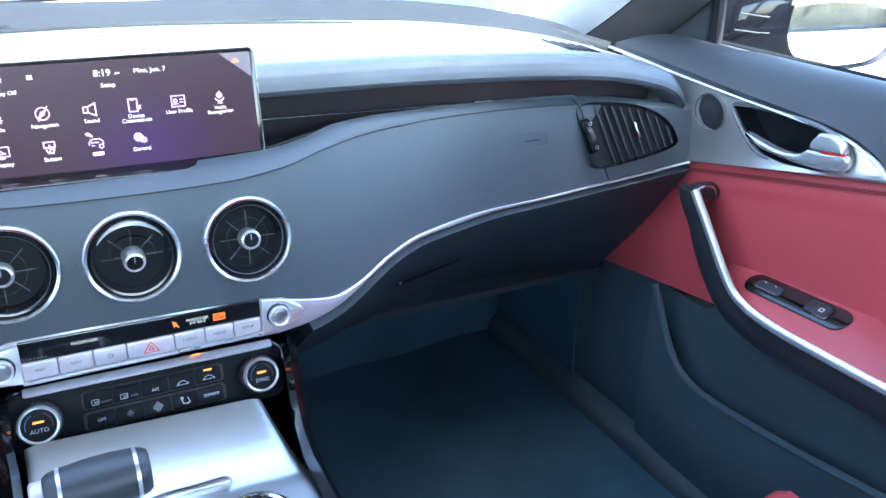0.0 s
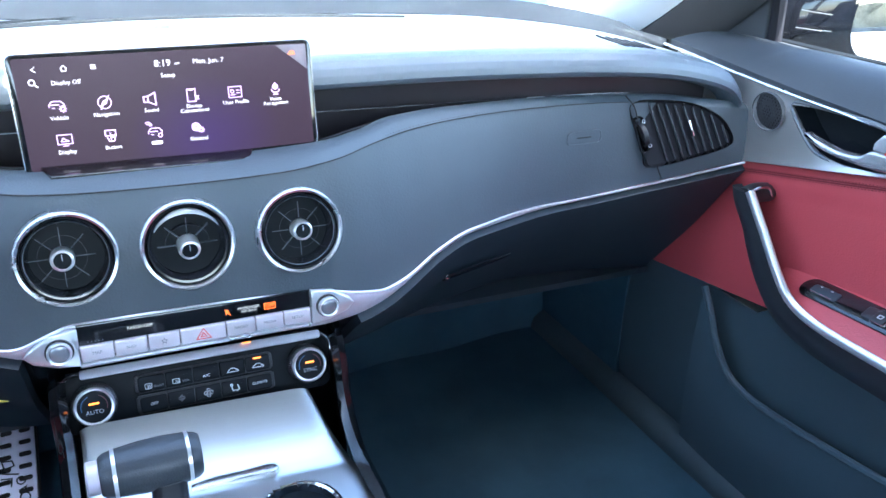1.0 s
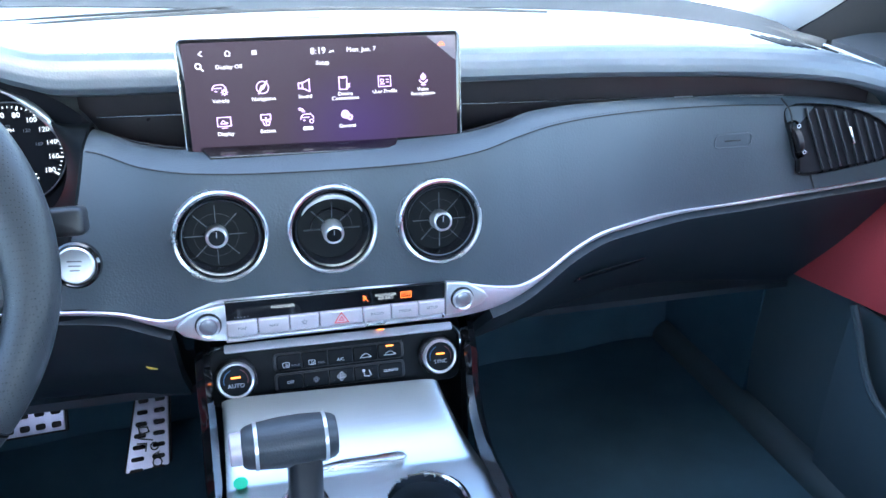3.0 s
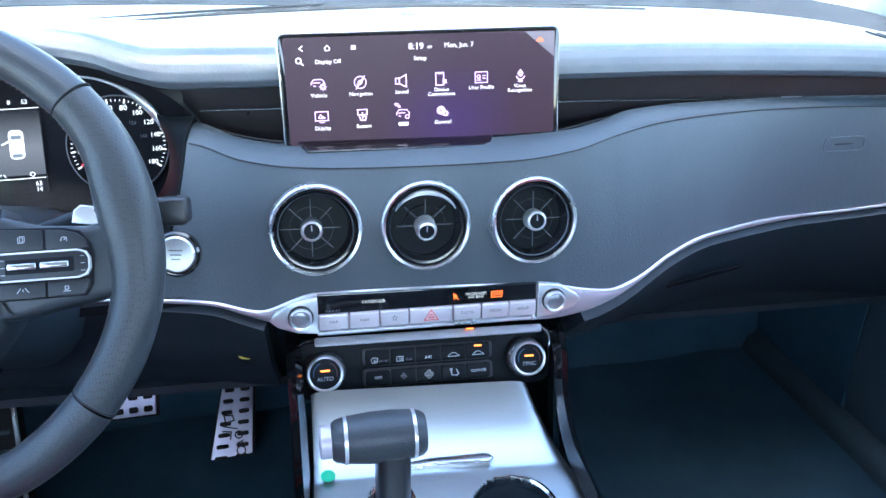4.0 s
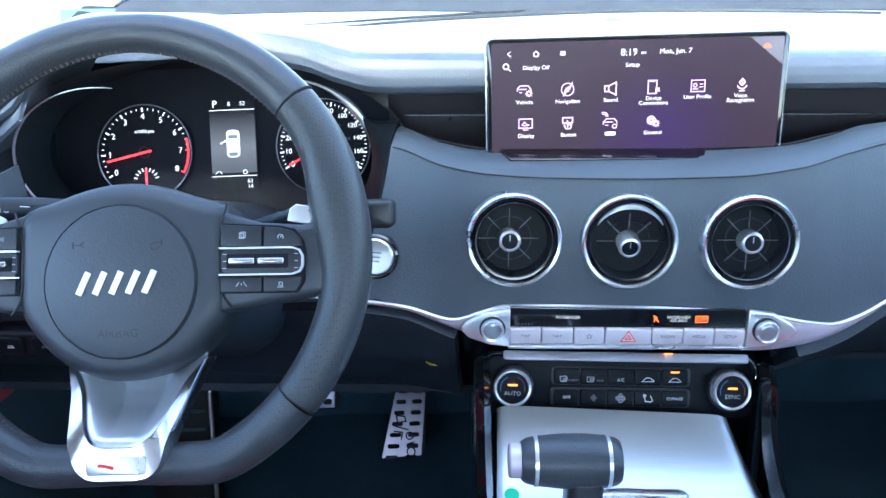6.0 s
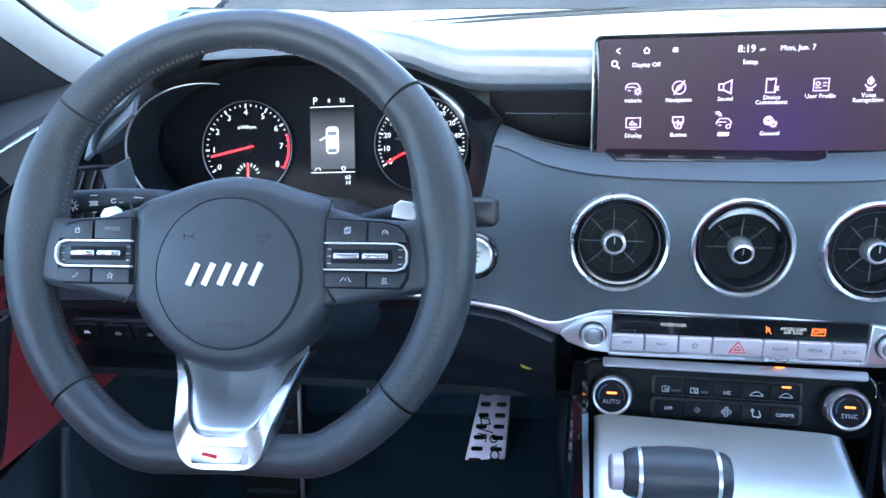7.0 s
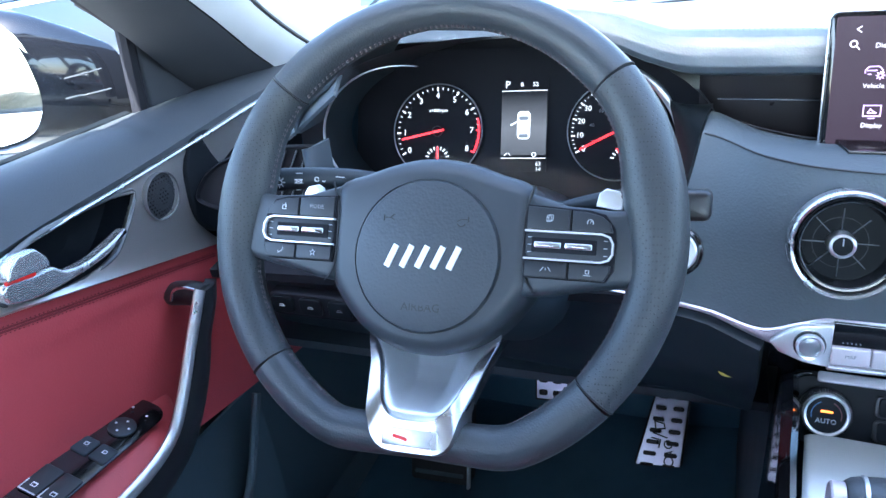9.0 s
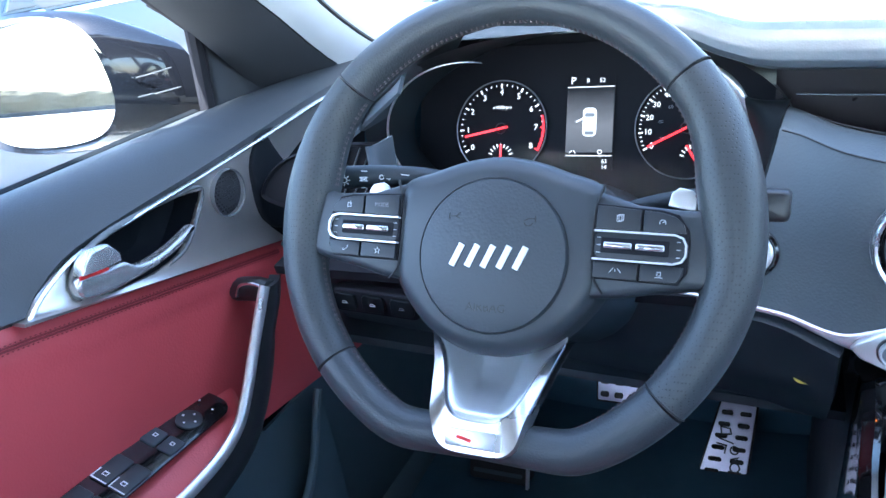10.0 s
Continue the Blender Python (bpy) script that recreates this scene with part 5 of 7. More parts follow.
hub_out = closed2(hub_out, 64)
part("hub", plate(hub_out, -0.001, 0.013, W, back=-0.045), HUB, wheel, "black moulded hub")
AF = W @ Matrix.Translation((0.0008, -0.0225, 0))
ab = part("airbag_cover", lathe([(0.0552, -0.006), (0.0552, -0.001), (0.0538, 0.0015), (0.046, 0.0035), (0.02, 0.0055), (0, 0.006)], 56, AF), COVER, wheel, "round grained black airbag cover")
part("gap_ring", lathe([(0.0552, -0.004), (0.0557, -0.0002), (0.0562, -0.004)], 56, AF), DARK_THREAD, wheel)
# maker's badge as plain silver strokes
lh = 0.0066
EF = AF @ Matrix.Translation((0, -0.001, 0.0050))
for k in range(5):
    x = -0.0236 + 0.0118 * k
    part("badge", strokes([[(x - 0.0030, -lh), (x + 0.0030, lh)]], 0.0044, EF, 0.0016), EMBLEM, ab, "polished silver bar of the maker's emblem", smooth=False)
writing("lettering", "AIRBAG", 0.0085, SATIN_BLACK, AF @ Matrix.Translation((0, -0.037, 0.0042)), ab, "embossed black lettering")
for s in (-1, 1):
    part("horn_mark", strokes([[(-0.004, -0.002), (-0.004, 0.002)], [(-0.003, 0), (0.001, 0), (0.004, 0.0025)], [(0.001, 0), (0.004, -0.0015)]] if s < 0 else [[(0.004, -0.002), (0.004, 0.002)], [(0.003, 0), (-0.001, 0), (-0.004, -0.0015)], circle2(-0.001, -0.002, 0.003, 6, 200, 340)], 0.0007, AF @ Matrix.Translation((s * 0.028, 0.0265, 0.0042))), DARK_THREAD, ab)
# side spokes with keys, the wheel standing a hair off straight
WT = W @ Matrix.Rotation(-0.022, 4, "Z")
for s in (-1, 1):
    arm = [(s * 0.070, 0.028), (s * 0.100, 0.019), (s * 0.130, 0.017), (s * 0.155, 0.021), (s * 0.158, 0.0), (s * 0.155, -0.030), (s * 0.140, -0.034), (s * 0.105, -0.040), (s * 0.088, -0.044), (s * 0.070, -0.046)]
    if s < 0:
        arm = arm[::-1]
    part("side_spoke", plate(arm, -0.0035, 0.006, WT, back=-0.035), HUB, wheel, "black side spoke")
    part("spoke_gap", tube(curve3([W @ Vector((s * x, y, -0.0024)) for x, y in ((0.0775, 0.030), (0.0725, 0.012), (0.0715, -0.010), (0.0735, -0.034), (0.080, -0.044))], 20), 0.0009, 6), DARK_THREAD, wheel, "dark gap between hub and spoke")
    kf = WT @ Matrix.Translation((s * 0.104, -0.0088, -0.0035))
    flip = lambda pts: [(s * x, y) for x, y in (pts if s > 0 else pts[::-1])]
    bed = [(-0.0310, -0.0232), (0.0245, -0.0232), (0.0295, -0.0150), (0.0305, 0.0040), (0.0290, 0.0130), (0.0225, 0.0222), (0.0120, 0.0248), (-0.0310, 0.0270)]
    part("key_surround", plate(flip(bed), 0.0024, 0.0006, kf), MATTE, wheel, "dark bed round the steering wheel keys")
    upper_in, upper_out = [(-0.0298, 0.0102), (-0.0008, 0.0102), (-0.0008, 0.0238), (-0.0298, 0.0256)], [(0.0008, 0.0102), (0.0278, 0.0102), (0.0260, 0.0160), (0.0205, 0.0206), (0.0120, 0.0228), (0.0008, 0.0237)]
    lower_in, lower_out = [(-0.0298, -0.0222), (-0.0008, -0.0222), (-0.0008, -0.0116), (-0.0298, -0.0116)], [(0.0008, -0.0222), (0.0240, -0.0222), (0.0272, -0.0165), (0.0276, -0.0116), (0.0008, -0.0116)]
    keys = [("mode_key", -0.0150, 0.0175, upper_in), ("mode_key", 0.0128, 0.0162, upper_out), ("menu_key", -0.0150, -0.0168, lower_in), ("menu_key", 0.0130, -0.0168, lower_out)]
    for i, (n, kx, ky, shape) in enumerate(keys):
        k = part(n, plate(flip(shape), 0.0050, 0.0006, kf), KEY_GREY, wheel, "black steering wheel key")
        f2 = kf @ Matrix.Translation((s * kx, ky, 0.0051)) @ Matrix.Diagonal((0.75, 0.75, 1, 1))
        marks = {(-1, 1): [rect(0.004, 0.004), [(0.001, 0), (0.001, 0.004)]], (1, 1): [circle2(0, 0, 0.0026, 8, -30, 210), [(0, 0), (0.002, 0.002)]], (1, 0): [rect(0.004, 0.005), rect(0.004, 0.005, 0.0015, 0.001)],
                 (1, 2): [[(-0.005, -0.002), (-0.002, 0.002)], [(0.005, -0.002), (0.002, 0.002)], [(0, -0.001), (0, 0.001)]], (1, 3): [rect(0.003, 0.003), [(-0.003, -0.003), (0.003, -0.003)]],
                 (-1, 2): [[(0, 0.0028), (0.001, 0.0008), (0.003, 0.0008), (0.0014, -0.0006), (0.002, -0.003), (0, -0.0014), (-0.002, -0.003), (-0.0014, -0.0006), (-0.003, 0.0008), (-0.001, 0.0008), (0, 0.0028)]],
                 (-1, 3): [[(-0.003, -0.001), (-0.002, -0.0025), (0.001, -0.001), (0.003, 0.0015), (0.002, 0.0025)]], (-1, 0): None}.get((s, i))
        if marks is None:
            writing("lettering", "MODE", 0.0056, GREY_MARK, f2, k)
        else:
            part("mark", strokes(marks, 0.0006, f2), PALE_MARK, k)
    cshape = [(-s * 0.0305, 0.0088), (s * 0.021, 0.0088), (s * 0.0262, 0.0070), (s * 0.0285, 0.0028), (s * 0.0285, -0.0042), (s * 0.0262, -0.0082), (s * 0.021, -0.0100), (-s * 0.0305, -0.0100)]
    rk = part("rocker_frame", strokes([cshape], 0.0012, kf, 0.0066), CHROME_KEY, wheel, "chrome frame round the rocker keys")
    part("rocker_bed", plate(rounded(0.058, 0.0172, 0.004, 4, -s * 0.001, -0.0005), 0.0036, 0.0004, kf), KEY_GREY, rk)
    part("roller_slot", plate(rounded(0.0440, 0.0100, 0.0008, 3, -s * 0.004, -0.0005), 0.0041, 0.0, kf), MATTE, rk, "black slot round the rollers")
    for q in (-1, 1):
        part("roller", box(0.0186, 0.0042, 0.0056, 0.0018, kf @ Matrix.Translation((q * 0.0104 - s * 0.004, -0.0005, 0.0030))), CHROME, rk, "chrome roller key")
        for yy in (0.0045, -0.0005, -0.0055):
            part("mark", strokes([[(-0.0011, 0), (0.0011, 0)]] if yy else [], 0.0005, kf @ Matrix.Translation((q * 0.0225 + (0.0012 if q * s > 0 else -0.0050) * s, yy, 0.0037))), PALE_MARK, rk)
# shift paddles behind the rim
for s in (-1, 1):
    part("paddle", plate([(-0.009, -0.007), (0.009, -0.007), (0.008, 0.003), (0.004, 0.0065), (-0.005, 0.0065), (-0.009, 0.002)], 0.003, 0.001, W @ Matrix.Translation((0.127 if s > 0 else -0.103, 0.0235, -0.022)) @ Matrix.Rotation(radians(s * -12), 4, "Z")), FRAME, wheel, "silver shift paddle")


# lower spoke: a silver frame round a scooped brushed dish
def vee(w_top, w_bot, y0, y1, tip=0.0):
    h = y0 - y1
    raw = [(-w_top - tip, y0), (-w_top * 0.93 + 0.002, y0 - h * 0.25), (-w_bot - 0.006, y1 + h * 0.26), (-w_bot - 0.001, y1 + 0.007), (-w_bot + 0.008, y1 + 0.0005), (0, y1 - 0.0005)]
    raw += [(-x, y) for x, y in raw[-2::-1]]
    return [(p.x, p.y) for p in curve3([(*q, 0) for q in raw], 40)]


vout, vin = vee(0.0515, 0.029, -0.080, -0.1615, 0.002), vee(0.0445, 0.0215, -0.080, -0.1385, 0.0075)
bm = bmesh.new()
rows = [(vout, -0.022), (vout, -0.005), ([(x * 0.965, y + (0.0015 if y < -0.12 else 0)) for x, y in vout], -0.0012), ([(x * 1.03, y) for x, y in vin], -0.002), (vin, -0.006), ([(x * 0.95, y + 0.002) for x, y in vin], -0.0105)]
lift = lambda y: 0.0075 * min(1, max(0, (-0.105 - y) / 0.03)) - 0.026 * min(1, max(0, (y + 0.135) / 0.055))
rg = [[bm.verts.new(W @ Vector((x, y, z + lift(y)))) for x, y in o] for o, z in rows]
for a, b in zip(rg, rg[1:]):
    for i in range(len(a) - 1):
        bm.faces.new((a[i], a[i + 1], b[i + 1], b[i]))
part("lower_spoke", bm, SATIN, wheel, "bright satin silver lower spoke frame")


half_in = [(y, x) for x, y in vin if x > 0]


def dish(u, v):
    """A smooth scoop with a flat floor that runs out under the hub."""
    y = -0.076 - 0.0632 * v
    half = float(np.interp(y, [q[0] for q in half_in], [q[1] for q in half_in]))
    rim = min(1, max(0, (1 - abs(2 * u - 1)) / 0.60)), min(1, max(0, (1.0 - v) / 0.40))
    deep = math.prod(q * q * (3 - 2 * q) for q in rim)
    return (2 * u - 1) * half * 0.985, y, lift(y) - 0.0088 - 0.020 * deep


part("spoke_dish", grid(dish, 56, 40, W, thick=-0.002), SPOKE, wheel, "scooped brushed silver dish")
tg = part("tag", plate(rounded(0.042, 0.0125, 0.002), 0.0022, 0.0006, W @ Matrix.Translation((0, -0.1505, 0.0048))), SATIN, wheel, "small framed model tag")
for bar in ([(-0.0115, 0.0008), (-0.0065, 0.0)], [(-0.0050, -0.0004), (-0.0020, -0.0012)]):
    part("tag_bar", strokes([bar], 0.0024, W @ Matrix.Translation((0, -0.1505, 0.0076))), REDPLASTIC, tg, "red bar on the tag")
part("column_shroud", tube([(-0.391, -0.075, 0.652), (-0.391, 0.0, 0.610), (-0.391, 0.12, 0.545)], lambda t: 0.056 + 0.026 * t, 24, flat=1.12), PLASTIC, wheel, "black steering column shroud")
part("boss", lathe([(0.040, -0.042), (0.038, -0.055), (0, -0.055)], 30, W @ Matrix.Translation((0, -0.02, 0))), MATTE, wheel)

# ---- stalks ----
stL = thing("light_stalk", "black light stalk with white printed symbols", "stalk")
part("lever", tube(curve3([(-0.43, -0.015, 0.676), (-0.486, -0.045, 0.696), (-0.568, -0.052, 0.6965)], 20), lambda t: 0.0085 + 0.0015 * t, 14, up=(0, 0, 1), flat=0.9), PLASTIC, stL)
sf = fr((-0.523, -0.0610, 0.6985), (1, 0.2, -0.06), (0, 0.35, 1))
part("mark", strokes([circle2(-0.013, 0, 0.0022, 10)] + [[(-0.013 + 0.0032 * math.cos(a * 0.785), 0.0032 * math.sin(a * 0.785)), (-0.013 + 0.0046 * math.cos(a * 0.785), 0.0046 * math.sin(a * 0.785))] for a in range(8)], 0.0007, sf), WHITE_MARK, stL, "white printed sun symbol")
part("mark", strokes([rect(0.0045, 0.0030, 0.0035, 0.0010), [(0.0000, 0.0024), (0.0070, -0.0006)], [(0.0000, -0.0006), (0.0070, 0.0024)], [(0.0015, 0.0075), (0.0065, 0.0075)], [(0.0015, -0.0060), (0.0050, -0.0060)],
      circle2(0.0190, 0.0025, 0.0018, 8), circle2(0.0250, 0.0025, 0.0018, 8), [(0.0208, 0.0025), (0.0232, 0.0025)], [(0.0345, 0.0048), (0.0420, 0.0040)]], 0.0006, sf), WHITE_MARK, stL)
stR = thing("wiper_stalk", "black wiper stalk with a squared tip", "stalk")
part("lever", tube(curve3([(-0.33, -0.02, 0.655), (-0.27, -0.030, 0.674), (-0.222, -0.033, 0.675)], 14), lambda t: 0.009 + 0.002 * t, 14, flat=0.75), PLASTIC, stR)
part("tip", box(0.036, 0.022, 0.020, 0.004, fr((-0.217, -0.030, 0.675), (1, -0.03, 0), (0, 0.3, 1)), 0.005), SATIN_BLACK, stR, "squared black stalk end")
part("mark", strokes([[(-0.002, -0.002), (0.003, 0.002)], circle2(0, -0.001, 0.003, 6, 20, 160)], 0.0006, fr((-0.226, -0.0485, 0.679), (1, -0.03, 0), (0, 0.3, 1))), WHITE_MARK, stR)

# ---- instruments ----
CL = fr((-0.398, 0.212, 0.665), (1, 0, 0), (0, 0.42, 1))
clu = thing("instrument_cluster", "lit instrument cluster with two round dials and a centre screen", "instruments")
part("face", plate(rounded(0.40, 0.17, 0.06), 0.0, 0, CL, back=-0.01), MATTE, clu, "black instrument face")
bay = [(0.208 * math.cos(a / 48 * math.tau), 0.098 * math.sin(a / 48 * math.tau)) for a in range(48)]
bm = bmesh.new()
rr = [[bm.verts.new(CL @ Vector((x * k, y * k, 0))) for x, y in bay] for k in (1.0,)]
rr.append([bm.verts.new(Vector((-0.410 + x * 1.02, 0.125, 0.680 + y * 0.98))) for x, y in bay])
for i in range(48):
    bm.faces.new((rr[0][i], rr[0][(i + 1) % 48], rr[1][(i + 1) % 48], rr[1][i]))
part("shroud", bm, PLASTIC, clu, "dark shroud round the instruments")


def dial(cx, cy, r, lo, hi, labels, red_from=None, needle=200, small=False, words=""):
    D = CL @ Matrix.Translation((cx, cy, 0.001))
    d = part("dial", lathe([(r * 1.11, 0), (r * 1.11, 0.003), (r * 1.06, 0.003), (r * 1.05, 0.001), (0, 0.001)], 48, D), MATTE, clu, "round black dial with white numerals")
    part("ring", lathe([(r * 1.070, 0.003), (r * 1.080, 0.0042), (r * 1.092, 0.0042), (r * 1.10, 0.003)], 56, D), SURROUND, d, "thin silver ring")
    n = len(labels)
    T = D @ Matrix.Translation((0, 0, 0.0013))
    for i, lb in enumerate(labels):
        a = radians(lo + (hi - lo) * i / (n - 1))
        writing("numeral", lb, 0.0092 if len(lb) < 2 else 0.0080 if len(lb) < 3 else 0.0072, DIAL_WHITE, T @ Matrix.Translation((r * 0.82 * math.cos(a), r * 0.82 * math.sin(a), 0)), d)
        m = NEEDLE if red_from is not None and i >= red_from + 0.5 else DIAL_WHITE
        part("tick", strokes([[(r * 0.935 * math.cos(a), r * 0.935 * math.sin(a)), (r * 1.01 * math.cos(a), r * 1.01 * math.sin(a))]], r * 0.035, T, 0.0002), m, d)
        if i < n - 1:
            for k in (1, 2, 3):
                b = radians(lo + (hi - lo) * (i + k / 4) / (n - 1))
                part("tick", strokes([[(r * 0.965 * math.cos(b), r * 0.965 * math.sin(b)), (r * math.cos(b), r * math.sin(b))]], r * 0.018, T, 0.0002), m, d)
    if red_from is not None:
        a0 = lo + (hi - lo) * red_from / (n - 1)
        part("red_zone", strokes([circle2(0, 0, r * 1.0, 14, a0, hi)], r * 0.05, T, 0.0003), LAMP_RED, d, "red zone of the dial")
    a = radians(needle)
    part("needle", strokes([[(-r * 0.15 * math.cos(a), -r * 0.15 * math.sin(a)), (r * 0.88 * math.cos(a), r * 0.88 * math.sin(a))]], r * 0.05, T @ Matrix.Translation((0, 0, 0.002)), 0.0006), NEEDLE, d, "lit red needle")
    part("hub_ring", ring_strip([(r * 0.13 * math.cos(i / 20 * math.tau), r * 0.13 * math.sin(i / 20 * math.tau)) for i in range(20)], r * 0.02, 0.001, T @ Matrix.Translation((0, 0, 0.002))), SATIN_BLACK, d)
    if words:
        writing("lettering", words, r * 0.11, DIAL_WHITE, T @ Matrix.Translation((0, r * 0.48, 0)), d)
    return d, T


d1, T1 = dial(-0.0987, -0.0056, 0.0485, 212, -29, [str(i) for i in range(9)], 6.5, 192, words="x1000rpm")
d2, T2 = dial(0.100, -0.0069, 0.0475, 208, -32, ["0", "10", "20", "30", "40", "60", "80", "100", "120", "140", "160", "180"], None, 207, words="MPH")
for i, k in enumerate(("20", "40", "60", "80", "120", "160")):
    a = radians(205 - 38 * i)
    writing("numeral", k, 0.0052, GREY_MARK, T2 @ Matrix.Translation((0.027 * math.cos(a), 0.027 * math.sin(a), 0)), d2)
for T, d, sx, tip in ((T1, d1, 0.0, (0.0, -0.018)), (T2, d2, 0.008, (0.0005, -0.0185))):
    part("small_needle", strokes([[(sx + (sx - tip[0]) * 0.5, -0.031 - (0.031 + tip[1]) * 0.5), tip]], 0.0022, T, 0.0008), NEEDLE, d, "small red needle")
    for a in range(14, 170, 19):
        part("tick", strokes([[(sx + 0.0108 * math.cos(radians(a)), -0.031 + 0.0108 * math.sin(radians(a))), (sx + 0.0140 * math.cos(radians(a)), -0.031 + 0.0140 * math.sin(radians(a)))]], 0.0012, T, 0.0004), DIAL_WHITE, d)
LC = CL @ Matrix.Translation((0.0005, 0.0, 0.002))
lcd = part("screen", plate(rounded(0.0515, 0.100, 0.001), 0.001, 0, LC), MATTE, clu, "upright colour screen between the dials")


def lcd_gradient():
    m = bpy.data.materials.new("cluster_screen")
    m.use_nodes = True
    nt, b = m.node_tree, m.node_tree.nodes["Principled BSDF"]
    b.inputs["Base Color"].default_value, b.inputs["Roughness"].default_value = (0.01, 0.01, 0.012, 1), 0.15
    tc, sp, rp = nt.nodes.new("ShaderNodeTexCoord"), nt.nodes.new("ShaderNodeSeparateXYZ"), nt.nodes.new("ShaderNodeValToRGB")
    mr = nt.nodes.new("ShaderNodeMapRange")
    mr.inputs[1].default_value, mr.inputs[2].default_value = -0.035, 0.034
    nt.links.new(tc.outputs["Object"], sp.inputs[0])
    nt.links.new(sp.outputs[1], mr.inputs[0])
    nt.links.new(mr.outputs[0], rp.inputs[0])
    rp.color_ramp.elements[0].color, rp.color_ramp.elements[1].color = (0.10, 0.11, 0.13, 1), (0.015, 0.017, 0.022, 1)
    e = rp.color_ramp.elements.new(0.45)
    e.color = (0.20, 0.21, 0.24, 1)
    nt.links.new(rp.outputs[0], b.inputs["Emission Color"])
    b.inputs["Emission Strength"].default_value = 0.13
    return m


part("picture", plate(rounded(0.050, 0.068, 0.0005), 0.0013, 0, Matrix.Translation((0, 0.002, 0)), back=0.001), lcd_gradient(), lcd, "grey gradient picture", m=LC)
LU = LC @ Matrix.Translation((0, 0, 0.0014))
for words, x, y, z in (("P", -0.019, 0.0435, 0.011), ("B", -0.003, 0.0435, 0.006), ("52", 0.012, 0.0435, 0.0065), ("63", 0.017, -0.0415, 0.0062), ("14", 0.017, -0.0475, 0.0062)):
    writing("lettering", words, z, DIAL_WHITE, LU @ Matrix.Translation((x, y, 0)), lcd)
for y in (0.037, -0.0355):
    part("rule", box(0.050, 0.0008, 0.0003, 0, LU @ Matrix.Translation((0, y, 0))), DIAL_WHITE, lcd)
carp = part("car_picture", plate(rounded(0.0145, 0.030, 0.0045), 0.0003, 0, LU), DIAL_WHITE, lcd, "white car drawing with its door open")
part("windshield_picture", plate(rounded(0.0105, 0.0042, 0.0015, 4, 0, 0.0075), 0.0005, 0, LU), CLUSTER_GREY, lcd)
part("rear_picture", plate(rounded(0.010, 0.004, 0.001, 3, 0, -0.0115), 0.0005, 0, LU), CLUSTER_GREY, lcd)
part("door_picture", strokes([[(-0.007, 0.004), (-0.014, 0.0005)]], 0.0016, LU), DIAL_WHITE, lcd)
part("mark", strokes([[(-0.021, -0.033), (-0.018, -0.030)], [(-0.014, -0.033), (-0.016, -0.030)], circle2(0.012, -0.0315, 0.0022, 10)], 0.0008, LU), DIAL_WHITE, lcd)
# chrome arcs at the mouth of the shroud
arcL = [(-0.500 + 0.096 * math.cos(radians(a)), 0.128 + 0.02 * math.sin(radians(a)) * 0, 0.676 + 0.076 * math.sin(radians(a))) for a in range(78, 236, 5)]
part("chrome_arc", tube(arcL, lambda t: 0.0004 + 0.0013 * t ** 0.5 * math.sin(min(1, (1 - t) * 4) * 1.57), 10, up=(0, -1, 0)), FRAME, clu, "chrome arc round the dial")
arcR = [(-0.3125 + 0.0790 * math.cos(radians(a)), 0.130, 0.675 + 0.0755 * math.sin(radians(a))) for a in range(-62, 110, 4)]
part("chrome_arc", tube(arcR, lambda t: (0.0005 + 0.0010 * min(1, (1 - t) * 3) + 0.0026 * math.exp(-((t - 0.58) / 0.11) ** 2)) * min(1, 0.3 + 6 * t), 10, up=(0, -1, 0)), FRAME, clu, "chrome arc round the dial")


# ---- pedals ----
def pedal(name, label, c, w0, w1, h, up, rows, cols, skew=0.0):
    t = thing(name, label, "pedal")
    F = fr(c, (1, 0, 0), up)
    out = [(-w0 / 2 + skew, h / 2), (w0 / 2 + skew, h / 2), (w1 / 2 - skew, -h / 2), (-w1 / 2 - skew, -h / 2)]
    part("plate", plate(out[::-1], 0.004, 0.0015, F), ALU, t, "perforated aluminium pedal plate")
    for r in range(rows):
        y = h / 2 - h * (r + 0.5) / rows
        k = (0.5 - y / h)
        ww = w0 + (w1 - w0) * k
        for q in range(cols):
            x = skew * (1 - 2 * k) + ww * ((q + 0.5) / cols - 0.5)
            part("stud", plate(rounded(ww / cols * 0.62, 0.007 if h > 0.06 else 0.009, 0.003), 0.0065, 0.0015, F @ Matrix.Translation((x, y, 0))), RUBBER, t, "raised black rubber stud")
    part("back_plate", plate(inset(out[::-1], -0.003), 0.0, 0.0, F, back=-0.012), RUBBER, t)
    part("arm", tube([F @ Vector((0, h * 0.2, -0.01)), F @ Vector((0, h * 0.8, -0.05)), F @ Vector((0, h * 0.9, -0.09)) + Vector((0, 0.0, 0.14))], 0.007, 8), SATIN_BLACK, t, "black pedal arm")
    return t, F


gas, GFm = pedal("accelerator_pedal", "tall perforated aluminium accelerator pedal with marker scribbles", (-0.262, 0.452, 0.090), 0.050, 0.068, 0.128, (0.0, 0.081, 0.099), 7, 2, 0.010)
for poly in ([(-0.012, 0.014), (0.002, 0.012), (0.004, 0.004), (-0.010, 0.002), (-0.012, 0.014)], [(-0.014, -0.004), (0.008, -0.010)], [(-0.016, -0.012), (-0.002, -0.014), (-0.004, -0.026)], circle2(0.010, -0.020, 0.006, 10), circle2(0.012, -0.046, 0.007, 10), [(0.006, -0.034), (0.016, -0.030), (0.010, -0.038)]):
    part("scribble", strokes([poly], 0.0022, GFm @ Matrix.Translation((-0.004, 0, 0.0068))), DARK_THREAD, gas, "black marker scribble")
